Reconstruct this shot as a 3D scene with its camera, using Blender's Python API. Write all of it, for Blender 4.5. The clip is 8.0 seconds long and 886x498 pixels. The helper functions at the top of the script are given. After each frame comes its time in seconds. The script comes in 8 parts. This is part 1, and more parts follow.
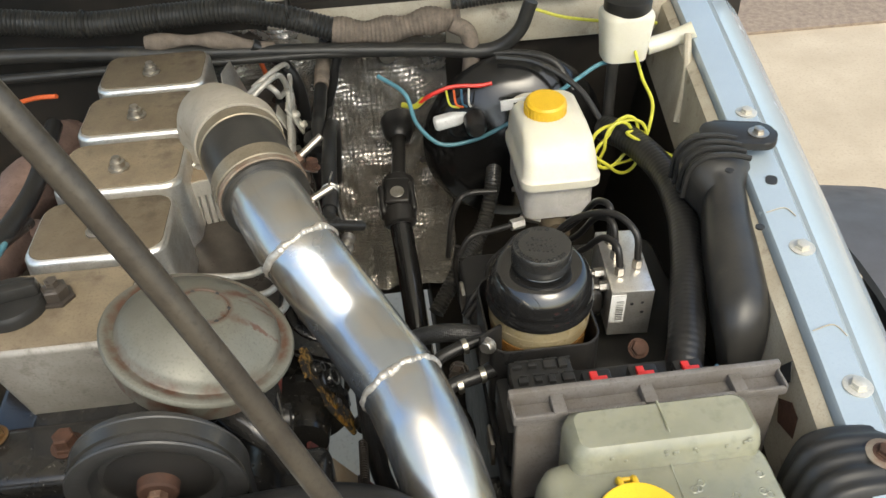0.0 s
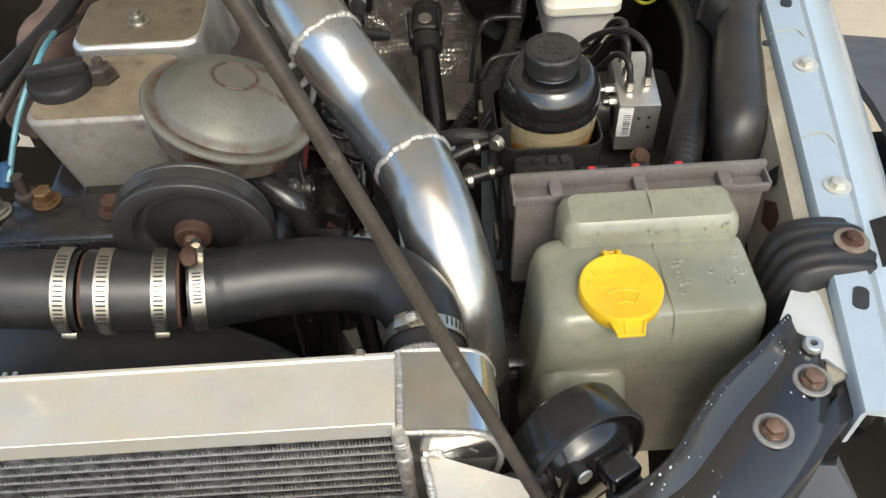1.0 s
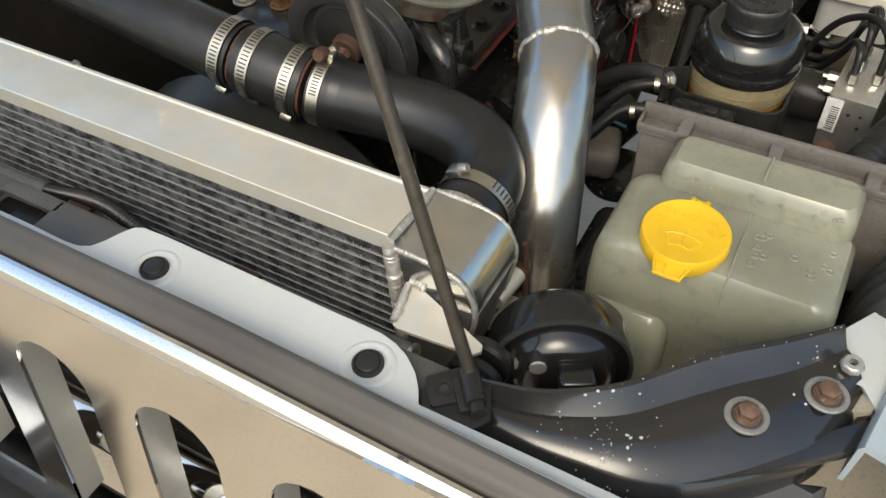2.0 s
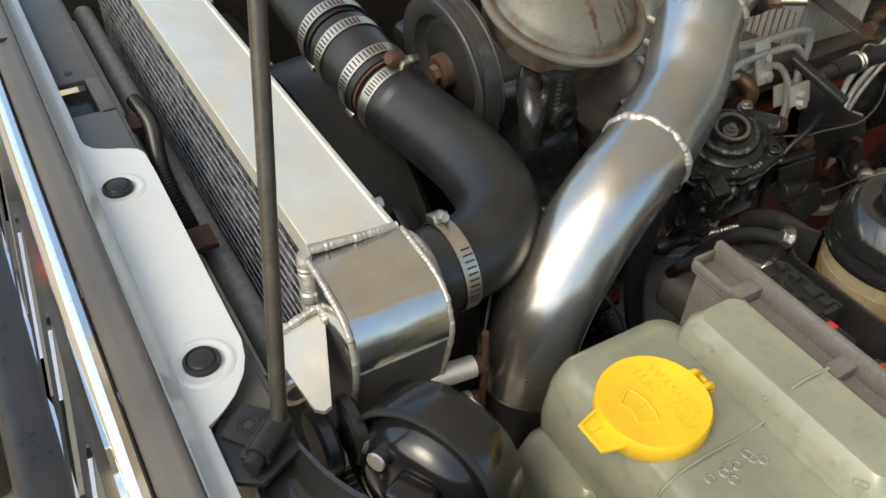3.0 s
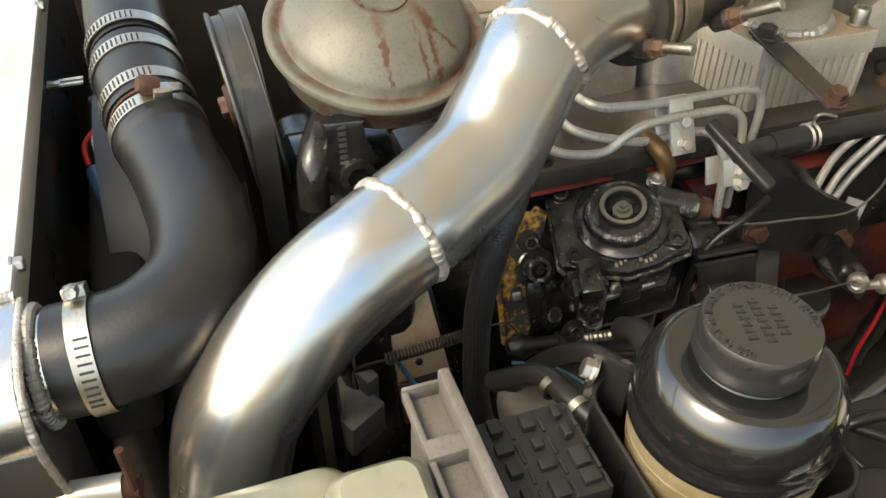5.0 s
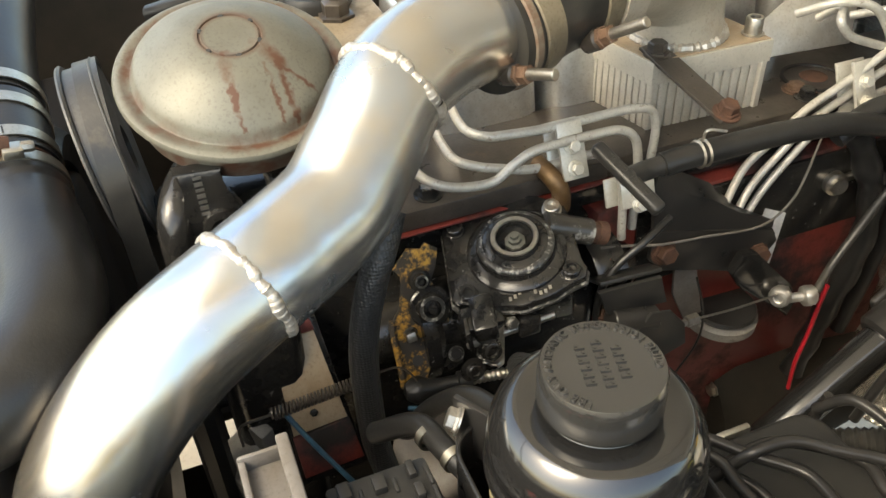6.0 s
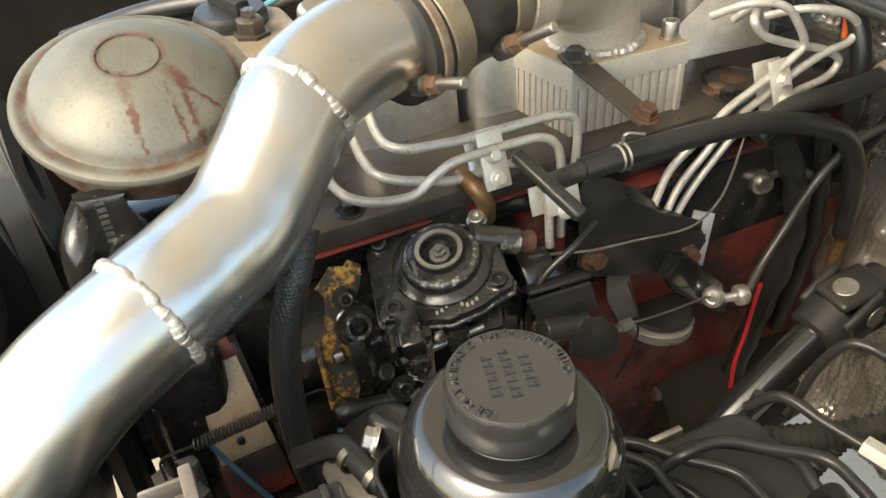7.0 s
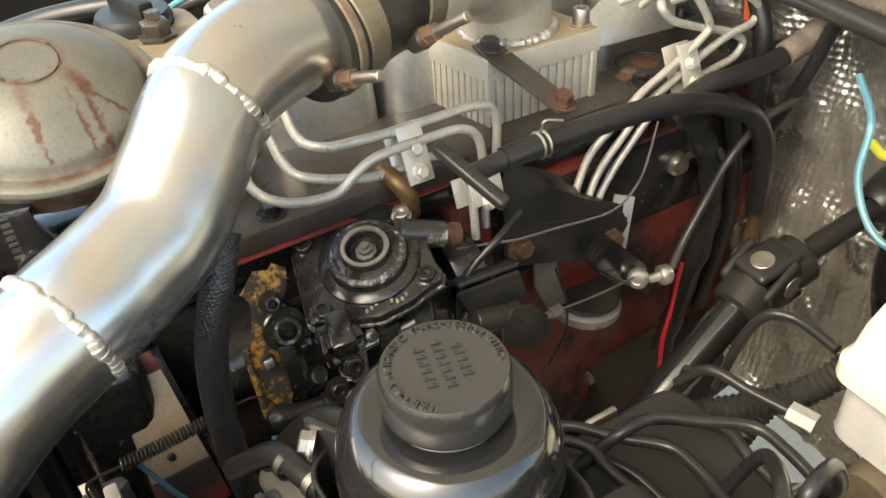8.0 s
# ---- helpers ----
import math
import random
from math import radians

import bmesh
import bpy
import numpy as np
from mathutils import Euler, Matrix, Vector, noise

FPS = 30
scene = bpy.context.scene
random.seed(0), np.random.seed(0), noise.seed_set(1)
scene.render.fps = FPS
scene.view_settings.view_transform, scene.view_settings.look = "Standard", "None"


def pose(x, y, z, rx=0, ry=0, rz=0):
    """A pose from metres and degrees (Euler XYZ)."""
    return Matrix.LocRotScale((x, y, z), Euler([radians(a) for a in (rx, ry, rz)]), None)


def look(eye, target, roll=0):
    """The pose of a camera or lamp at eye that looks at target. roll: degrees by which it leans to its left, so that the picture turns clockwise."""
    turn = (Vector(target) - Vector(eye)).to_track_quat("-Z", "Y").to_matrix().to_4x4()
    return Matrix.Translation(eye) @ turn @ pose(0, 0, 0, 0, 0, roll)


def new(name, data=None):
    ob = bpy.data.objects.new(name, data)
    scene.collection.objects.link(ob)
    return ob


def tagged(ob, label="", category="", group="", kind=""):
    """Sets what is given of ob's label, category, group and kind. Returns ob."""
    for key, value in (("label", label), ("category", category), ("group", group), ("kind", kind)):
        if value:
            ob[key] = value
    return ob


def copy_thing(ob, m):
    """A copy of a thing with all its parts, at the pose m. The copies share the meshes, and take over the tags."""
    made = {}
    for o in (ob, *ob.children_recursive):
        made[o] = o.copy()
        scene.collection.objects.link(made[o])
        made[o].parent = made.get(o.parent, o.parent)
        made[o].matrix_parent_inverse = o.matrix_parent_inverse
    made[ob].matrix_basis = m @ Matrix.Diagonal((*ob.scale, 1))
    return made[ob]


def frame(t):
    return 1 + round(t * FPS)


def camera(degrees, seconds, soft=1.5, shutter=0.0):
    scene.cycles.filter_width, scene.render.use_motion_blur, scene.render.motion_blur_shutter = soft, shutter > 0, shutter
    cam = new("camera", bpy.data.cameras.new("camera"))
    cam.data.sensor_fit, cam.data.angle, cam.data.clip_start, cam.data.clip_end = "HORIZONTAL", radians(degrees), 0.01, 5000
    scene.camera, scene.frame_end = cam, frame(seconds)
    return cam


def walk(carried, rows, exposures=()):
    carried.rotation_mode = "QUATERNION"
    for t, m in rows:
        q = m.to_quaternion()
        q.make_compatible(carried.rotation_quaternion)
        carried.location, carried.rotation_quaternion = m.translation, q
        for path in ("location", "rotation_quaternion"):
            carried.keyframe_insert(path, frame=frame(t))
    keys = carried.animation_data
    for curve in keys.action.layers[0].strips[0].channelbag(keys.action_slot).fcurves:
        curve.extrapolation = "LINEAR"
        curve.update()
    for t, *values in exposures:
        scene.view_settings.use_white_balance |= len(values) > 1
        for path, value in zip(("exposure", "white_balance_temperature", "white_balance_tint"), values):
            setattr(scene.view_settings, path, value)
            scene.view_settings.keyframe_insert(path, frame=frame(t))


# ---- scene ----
cam = camera(56.9, 8.0)
PATH = [
    (0, (0.103, 0.123, 1.725), (0.229, 1.654, 0.445), -2.9),
    (0.5, (0.1, 0.06, 1.716), (0.202, 1.496, 0.328), -2.2),
    (0.8, (0.105, 0.033, 1.7025), (0.182, 1.419, 0.2625), -1.9),
    (1, (0.119, 0.003, 1.699), (0.134, 1.348, 0.219), -3.0),
    (1.3, (0.179, -0.027, 1.684), (0.019, 1.261, 0.162), -4.8),
    (1.5, (0.23, -0.051, 1.663), (-0.07, 1.213, 0.142), -4.8),
    (1.7, (0.285, -0.05, 1.645), (-0.158, 1.166, 0.12), -3.8),
    (2, (0.361, -0.048, 1.637), (-0.348, 1.104, 0.163), -3.7),
    (2.2, (0.39, -0.013, 1.623), (-0.458, 1.09, 0.186), -2.7),
    (3.3, (0.556, 0.238, 1.521), (-0.826, 0.893, 0.233), 3.1),
    (3.5, (0.58, 0.275, 1.515), (-0.86, 0.847, 0.251), 3.2),
    (4, (0.532, 0.346, 1.512), (-0.977, 0.853, 0.3), 3.0),
    (4.5, (0.523, 0.451, 1.482), (-0.945, 0.96, 0.223), 2.5),
    (5, (0.497, 0.521, 1.471), (-0.959, 1.022, 0.195), 0.1),
    (6.3, (0.499, 0.63, 1.457), (-0.986, 1.176, 0.233), -3.6),
    (6.5, (0.498, 0.636, 1.452), (-0.985, 1.199, 0.235), -3.7),
    (7, (0.504, 0.645, 1.453), (-0.965, 1.272, 0.249), -3.8),
    (7.5, (0.509, 0.653, 1.452), (-0.937, 1.346, 0.257), -3.8),
    (8, (0.502, 0.646, 1.446), (-0.883, 1.43, 0.233), -3.4),
]
EXPOSURES = [(0, 1.4, 6500, 2), (1, 1.3, 6350, 2), (2.2, 1.0, 6600, 2), (3.5, 1.36, 6650, 2), (4.5, 1.6, 7100, 2), (5.2, 2.0, 7250, 2), (6.5, 2.24, 7250, 2), (8, 2.36, 7200, 2)]
walk(cam, [(t, look(eye, target, roll)) for t, eye, target, roll in PATH], EXPOSURES)

# ---- world, sun, exposure ----
world = bpy.data.worlds.new("sky")
scene.world = world
world.use_nodes = True
wn = world.node_tree.nodes
sky = wn.new("ShaderNodeTexSky")
sky.sky_type = "NISHITA"
sky.sun_disc = False
sky.sun_elevation = radians(50)
sky.sun_rotation = radians(165)
sky.dust_density = 4.0
sky.air_density = 1.0
sky.ozone_density = 0.6
world.node_tree.links.new(sky.outputs[0], wn["Background"].inputs[0])
wn["Background"].inputs[1].default_value = 0.15

sun = new("sun", bpy.data.lights.new("sun", "SUN"))
sun.data.energy = 0.4
sun.data.angle = radians(30)
sun.data.color = (1.0, 0.93, 0.82)
sun.matrix_basis = look((0.26, -0.966, 1.19), (0, 0, 0))


# ---- materials ----
def surface(name, col, rough=0.5, metal=0.0, second=None, cover=0.5, scale=30.0, grain=400.0, bump=0.1, wobble=0.0,
            dirt=None, dirt_cover=0.35, dirt_scale=9.0, coat=0.0, sss=0.0, trans=0.0, gloss_var=0.15, per_piece=0.0, spec=0.5, speck=0.2):
    """Principled surface: two tones mixed by noise, a layer of grime or rust in patches, gloss variation and fine relief."""
    m = bpy.data.materials.new(name)
    m.use_nodes = True
    nt = m.node_tree
    n, l = nt.nodes, nt.links
    b = n["Principled BSDF"]
    tc = n.new("ShaderNodeTexCoord")

    def noise_tex(sc, detail=6.0, rough_=0.6):
        t = n.new("ShaderNodeTexNoise")
        t.inputs["Scale"].default_value, t.inputs["Detail"].default_value, t.inputs["Roughness"].default_value = sc, detail, rough_
        l.new(tc.outputs["Object"], t.inputs["Vector"])
        return t

    def ramp(src, lo, hi):
        r = n.new("ShaderNodeMapRange")
        r.inputs[1].default_value, r.inputs[2].default_value = lo, hi
        l.new(src, r.inputs[0])
        return r.outputs[0]

    def mix(fac, a, c):
        x = n.new("ShaderNodeMix")
        x.data_type = "RGBA"
        l.new(fac, x.inputs[0])
        for sock, v in ((x.inputs[6], a), (x.inputs[7], c)):
            if isinstance(v, tuple):
                sock.default_value = (*v, 1)
            else:
                l.new(v, sock)
        return x.outputs[2]

    col2 = second or tuple(c * 0.72 for c in col)
    big = noise_tex(scale)
    c = mix(ramp(big.outputs["Fac"], cover - 0.18, cover + 0.18), col, col2)
    fine = noise_tex(grain, 3.0)
    dark = tuple(v * (1 - speck) for v in col2)
    c = mix(ramp(fine.outputs["Fac"], 0.52, 0.8), c, dark)
    rough_out = n.new("ShaderNodeMapRange")
    rough_out.inputs[3].default_value, rough_out.inputs[4].default_value = max(0.03, rough - gloss_var), min(1.0, rough + gloss_var)
    l.new(big.outputs["Fac"], rough_out.inputs[0])
    rough_sock = rough_out.outputs[0]
    if dirt:
        d = noise_tex(dirt_scale, 9.0, 0.68)
        f = ramp(d.outputs["Fac"], 1 - dirt_cover - 0.06, 1 - dirt_cover + 0.06)
        c = mix(f, c, dirt)
        r2 = n.new("ShaderNodeMix")
        l.new(f, r2.inputs[0])
        l.new(rough_sock, r2.inputs[2])
        r2.inputs[3].default_value = 0.85
        rough_sock = r2.outputs[0]
        if metal:
            mm = n.new("ShaderNodeMapRange")
            mm.inputs[3].default_value, mm.inputs[4].default_value = metal, 0.0
            l.new(f, mm.inputs[0])
            l.new(mm.outputs[0], b.inputs["Metallic"])
    if per_piece:
        oi = n.new("ShaderNodeObjectInfo")
        hs = n.new("ShaderNodeHueSaturation")
        mr = n.new("ShaderNodeMapRange")
        mr.inputs[3].default_value, mr.inputs[4].default_value = 1 - per_piece, 1 + per_piece
        l.new(oi.outputs["Random"], mr.inputs[0])
        l.new(mr.outputs[0], hs.inputs["Value"])
        l.new(c, hs.inputs["Color"])
        c = hs.outputs[0]
    l.new(c, b.inputs["Base Color"])
    l.new(rough_sock, b.inputs["Roughness"])
    if not (dirt and metal):
        b.inputs["Metallic"].default_value = metal
    b.inputs["Coat Weight"].default_value = coat
    b.inputs["Specular IOR Level"].default_value = spec
    b.inputs["Coat Roughness"].default_value = 0.08
    if sss:
        b.inputs["Subsurface Weight"].default_value = sss
        b.inputs["Subsurface Radius"].default_value = (0.02, 0.018, 0.01)
        b.inputs["Subsurface Scale"].default_value = 0.5
    b.inputs["Transmission Weight"].default_value = trans
    if bump:
        bp = n.new("ShaderNodeBump")
        bp.inputs["Strength"].default_value = bump
        bp.inputs["Distance"].default_value = 0.0006
        l.new(fine.outputs["Fac"], bp.inputs["Height"])
        last = bp
        if wobble:
            wv = noise_tex(scale * 0.7, 2.0, 0.4)
            b2 = n.new("ShaderNodeBump")
            b2.inputs["Strength"].default_value, b2.inputs["Distance"].default_value = wobble, 0.004
            l.new(wv.outputs["Fac"], b2.inputs["Height"])
            l.new(bp.outputs[0], b2.inputs["Normal"])
            last = b2
        l.new(last.outputs[0], b.inputs["Normal"])
    return m


def brushed(m, stretch, relief, tint_a, tint_b, patch):
    """Adds fine drawn-out scratches and broad, faint colour patches to bare metal."""
    nt = m.node_tree
    nd, ln = nt.nodes, nt.links
    b = nd["Principled BSDF"]
    tc = nd.new("ShaderNodeTexCoord")
    mp = nd.new("ShaderNodeMapping")
    mp.inputs["Scale"].default_value = stretch
    ln.new(tc.outputs["Object"], mp.inputs["Vector"])
    fine = nd.new("ShaderNodeTexNoise")
    fine.inputs["Scale"].default_value, fine.inputs["Detail"].default_value = 3.0, 5.0
    ln.new(mp.outputs[0], fine.inputs["Vector"])
    bp = nd.new("ShaderNodeBump")
    bp.inputs["Strength"].default_value, bp.inputs["Distance"].default_value = relief, 0.0008
    ln.new(fine.outputs["Fac"], bp.inputs["Height"])
    if b.inputs["Normal"].links:
        ln.new(b.inputs["Normal"].links[0].from_socket, bp.inputs["Normal"])
    ln.new(bp.outputs[0], b.inputs["Normal"])
    broad = nd.new("ShaderNodeTexNoise")
    broad.inputs["Scale"].default_value, broad.inputs["Detail"].default_value, broad.inputs["Distortion"].default_value = patch, 3.0, 1.2
    ln.new(tc.outputs["Object"], broad.inputs["Vector"])
    mr = nd.new("ShaderNodeMapRange")
    mr.inputs[1].default_value, mr.inputs[2].default_value = 0.38, 0.62
    ln.new(broad.outputs["Fac"], mr.inputs[0])
    tint = nd.new("ShaderNodeMix")
    tint.data_type = "RGBA"
    ln.new(mr.outputs[0], tint.inputs[0])
    tint.inputs[6].default_value, tint.inputs[7].default_value = (*tint_a, 1), (*tint_b, 1)
    mul = nd.new("ShaderNodeMix")
    mul.data_type, mul.blend_type = "RGBA", "MULTIPLY"
    mul.inputs[0].default_value = 1.0
    ln.new(b.inputs["Base Color"].links[0].from_socket, mul.inputs[6])
    ln.new(tint.outputs[2], mul.inputs[7])
    ln.new(mul.outputs[2], b.inputs["Base Color"])
    return m


def embossed(m, kind, scale, strength, distance):
    """Adds a woven or dimpled relief to a surface."""
    nt = m.node_tree
    b = nt.nodes["Principled BSDF"]
    tc = nt.nodes.new("ShaderNodeTexCoord")
    v = nt.nodes.new("ShaderNodeTexVoronoi")
    v.feature = kind
    v.inputs["Scale"].default_value = scale
    v.inputs["Randomness"].default_value = 0.25
    nt.links.new(tc.outputs["Object"], v.inputs["Vector"])
    bp = nt.nodes.new("ShaderNodeBump")
    bp.inputs["Strength"].default_value, bp.inputs["Distance"].default_value = strength, distance
    nt.links.new(v.outputs["Distance"], bp.inputs["Height"])
    if b.inputs["Normal"].links:
        nt.links.new(b.inputs["Normal"].links[0].from_socket, bp.inputs["Normal"])
    nt.links.new(bp.outputs[0], b.inputs["Normal"])
    return m


POLISHED = brushed(surface("polished_aluminium", (0.495, 0.5, 0.498), 0.25, 0.93, (0.435, 0.435, 0.43), scale=22, grain=700, bump=0.004, wobble=0.6, gloss_var=0.08, speck=0.0), (170, 10, 170), 0.035, (0.93, 1.0, 1.09), (1.1, 1.0, 0.86), 11)
WELD = surface("weld_bead", (0.5, 0.48, 0.44), 0.4, 0.65, (0.3, 0.26, 0.21), cover=0.58, scale=110, grain=900, bump=0.3, gloss_var=0.12)
RAW_ALU = brushed(surface("brushed_aluminium", (0.68, 0.645, 0.57), 0.38, 0.55, (0.6, 0.56, 0.48), scale=14, grain=900, bump=0.08, wobble=0.06, dirt=(0.5, 0.45, 0.37), dirt_cover=0.33, dirt_scale=12, speck=0.06), (8, 160, 160), 0.12, (0.97, 1.0, 1.03), (1.03, 1.0, 0.94), 16)
FIN = surface("radiator_fin", (0.06, 0.062, 0.066), 0.34, 0.55, (0.68, 0.68, 0.68), cover=0.56, scale=70, bump=0.2)
TUBE_ALU = surface("grey_core_tube", (0.4, 0.4, 0.39), 0.34, 0.6, (0.28, 0.28, 0.27), scale=60, bump=0.2)
CAST = surface("cast_aluminium", (0.2, 0.162, 0.108), 0.55, 0.1, (0.125, 0.098, 0.066), scale=18, grain=350, bump=0.3, dirt=(0.08, 0.062, 0.043), dirt_cover=0.42, dirt_scale=11, per_piece=0.34, spec=0.3)
PALE_CAST = surface("pale_cast_aluminium", (0.5, 0.46, 0.39), 0.48, 0.4, (0.4, 0.36, 0.29), scale=22, grain=350, bump=0.3, dirt=(0.3, 0.22, 0.14), dirt_cover=0.33, dirt_scale=18)
CAST_RIM = surface("worn_cast_edge", (0.74, 0.73, 0.7), 0.35, 0.9, (0.6, 0.57, 0.52), scale=60, bump=0.2)
ZINC = surface("zinc_plated_steel", (0.138, 0.135, 0.112), 0.46, 0.2, (0.096, 0.092, 0.073), scale=14, bump=0.1, dirt=(0.085, 0.064, 0.043), dirt_cover=0.34, dirt_scale=13, spec=0.4)
BAND = surface("stainless_band", (0.5, 0.47, 0.4), 0.36, 1.0, (0.4, 0.37, 0.31), scale=70, bump=0.08)
STEEL = surface("plain_steel", (0.55, 0.53, 0.49), 0.4, 1.0, (0.38, 0.35, 0.3), scale=60, bump=0.2, dirt=(0.26, 0.13, 0.07), dirt_cover=0.3, dirt_scale=40)
LINE = surface("injector_line_steel", (0.46, 0.445, 0.4), 0.38, 0.3, (0.36, 0.34, 0.3), scale=80, bump=0.2, dirt=(0.13, 0.1, 0.07), dirt_cover=0.36, dirt_scale=140)
RUST = surface("rusty_steel", (0.085, 0.042, 0.027), 0.75, 0.15, (0.05, 0.029, 0.021), scale=80, bump=0.5, spec=0.25)
MANIFOLD = surface("scaled_brown_iron", (0.2, 0.135, 0.11), 0.75, 0.0, (0.115, 0.078, 0.064), scale=24, grain=240, bump=0.5, dirt=(0.36, 0.13, 0.06), dirt_cover=0.3, dirt_scale=11, spec=0.25)
BROWN_STEEL = surface("oil_browned_steel", (0.065, 0.055, 0.046), 0.32, 0.2, (0.036, 0.03, 0.025), scale=40, bump=0.2, dirt=(0.13, 0.085, 0.055), dirt_cover=0.3, dirt_scale=26)
RUBBER = surface("black_rubber", (0.009, 0.009, 0.0095), 0.34, 0.0, (0.018, 0.0175, 0.0165), scale=30, grain=420, bump=0.25, gloss_var=0.14, spec=0.4)
RUBBER_OLD = surface("dusty_rubber", (0.019, 0.019, 0.0185), 0.36, 0.0, (0.034, 0.032, 0.028), scale=28, grain=300, bump=0.2, dirt=(0.07, 0.062, 0.05), dirt_cover=0.34, dirt_scale=14, spec=0.35)
BLACK_GLOSS = surface("black_gloss_paint", (0.011, 0.011, 0.011), 0.16, 0.0, (0.009, 0.0085, 0.008), scale=20, grain=200, bump=0.04, gloss_var=0.06, spec=0.6)
BLACK_SATIN = surface("black_satin_paint", (0.014, 0.014, 0.014), 0.32, 0.0, (0.024, 0.022, 0.02), scale=26, grain=300, bump=0.15, coat=0.1, dirt=(0.05, 0.042, 0.032), dirt_cover=0.24, dirt_scale=18, spec=0.22)
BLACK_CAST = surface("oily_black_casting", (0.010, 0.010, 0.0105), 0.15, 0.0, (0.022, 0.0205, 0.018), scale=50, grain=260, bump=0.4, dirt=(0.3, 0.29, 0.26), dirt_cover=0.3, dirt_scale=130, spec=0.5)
PLASTIC = surface("black_plastic", (0.016, 0.016, 0.016), 0.36, 0.0, (0.024, 0.023, 0.021), scale=40, grain=600, bump=0.15, dirt=(0.05, 0.044, 0.035), dirt_cover=0.25, dirt_scale=12, spec=0.27)
PLASTIC_DUST = surface("dusty_grey_plastic", (0.14, 0.13, 0.122), 0.6, 0.0, (0.1, 0.087, 0.072), scale=36, grain=420, bump=0.25, dirt=(0.22, 0.205, 0.19), dirt_cover=0.3, dirt_scale=30, spec=0.3)
FLARE = surface("faded_black_plastic", (0.075, 0.072, 0.074), 0.5, 0.0, (0.06, 0.056, 0.054), scale=16, grain=500, bump=0.2, dirt=(0.11, 0.1, 0.088), dirt_cover=0.3, dirt_scale=7, spec=0.35)
AMBER = surface("amber_plastic", (0.29, 0.245, 0.15), 0.28, 0.0, (0.23, 0.175, 0.09), scale=20, grain=300, bump=0.05, sss=0.3, speck=0.03)
FLUID = surface("fluid_stained_plastic", (0.26, 0.13, 0.035), 0.28, 0.0, (0.15, 0.07, 0.02), scale=20, grain=300, bump=0.05, sss=0.2, speck=0.03)
WHITE_TANK = surface("cream_white_plastic", (0.62, 0.6, 0.51), 0.38, 0.0, (0.57, 0.54, 0.43), scale=14, grain=350, bump=0.05, sss=0.3, speck=0.04)
CLOUDY = surface("cloudy_plastic", (0.5, 0.49, 0.46), 0.3, 0.0, (0.38, 0.37, 0.35), scale=22, bump=0.05, sss=0.3, speck=0.05)
TANK = surface("aged_translucent_plastic", (0.245, 0.243, 0.18), 0.2, 0.0, (0.165, 0.168, 0.125), scale=9, grain=60, bump=0.05, wobble=0.14, sss=0.45, gloss_var=0.08, speck=0.04)
YELLOW = surface("yellow_plastic", (0.66, 0.42, 0.02), 0.36, 0.0, (0.58, 0.35, 0.015), scale=22, grain=500, bump=0.08, sss=0.1, speck=0.05)
RED_PLASTIC = surface("red_plastic", (0.6, 0.03, 0.03), 0.4, bump=0.05)
PAINT_WHITE = surface("white_body_paint", (0.47, 0.485, 0.47), 0.24, 0.0, (0.43, 0.44, 0.425), scale=10, bump=0.03, coat=0.3, gloss_var=0.05, speck=0.03)
HOOD_WHITE = surface("white_hood_paint", (0.78, 0.76, 0.71), 0.45, 0.0, (0.72, 0.69, 0.63), scale=6, bump=0.05, coat=0.1, gloss_var=0.06, dirt=(0.6, 0.54, 0.45), dirt_cover=0.3, dirt_scale=5, speck=0.03)
PAINT_BLUE = surface("pale_blue_body_paint", (0.36, 0.42, 0.46), 0.25, 0.2, (0.33, 0.385, 0.42), scale=10, bump=0.04, coat=0.4, gloss_var=0.06, dirt=(0.36, 0.35, 0.32), dirt_cover=0.26, dirt_scale=14, speck=0.03)
PAINT_GRIMY = surface("grimy_body_paint", (0.42, 0.385, 0.305), 0.5, 0.0, (0.32, 0.28, 0.21), scale=16, bump=0.2, dirt=(0.13, 0.1, 0.075), dirt_cover=0.34, dirt_scale=13, spec=0.3)
PAINT_CHIPPED = surface("chipped_black_paint", (0.013, 0.014, 0.016), 0.3, 0.0, (0.03, 0.027, 0.022), scale=18, grain=300, bump=0.1, coat=0.3, dirt=(0.3, 0.3, 0.28), dirt_cover=0.4, dirt_scale=62)
PAINT_WORN = surface("worn_black_paint", (0.010, 0.011, 0.013), 0.2, 0.0, (0.022, 0.02, 0.017), scale=15, grain=300, bump=0.08, coat=0.35, dirt=(0.1, 0.075, 0.045), dirt_cover=0.29, dirt_scale=22)
CHIP = surface("bare_paint_chip", (0.42, 0.43, 0.42), 0.6, 0.0, (0.32, 0.32, 0.31), scale=90, bump=0.1)
CHROME = surface("chrome", (0.9, 0.89, 0.86), 0.07, 1.0, (0.88, 0.87, 0.84), scale=12, bump=0.01, gloss_var=0.02)
BLOCK_RED = surface("red_engine_paint", (0.15, 0.026, 0.019), 0.42, 0.0, (0.085, 0.015, 0.012), scale=14, bump=0.2, dirt=(0.014, 0.011, 0.01), dirt_cover=0.46, dirt_scale=7)
FOIL = embossed(surface("embossed_foil", (0.82, 0.79, 0.73), 0.24, 0.75, (0.66, 0.62, 0.55), scale=12, bump=0.3, wobble=0.7, dirt=(0.36, 0.31, 0.24), dirt_cover=0.27, dirt_scale=16), "F1", 120, 0.7, 0.0035)
BRASS = surface("brass", (0.2, 0.12, 0.05), 0.45, 0.6, (0.12, 0.07, 0.035), scale=90, bump=0.1)
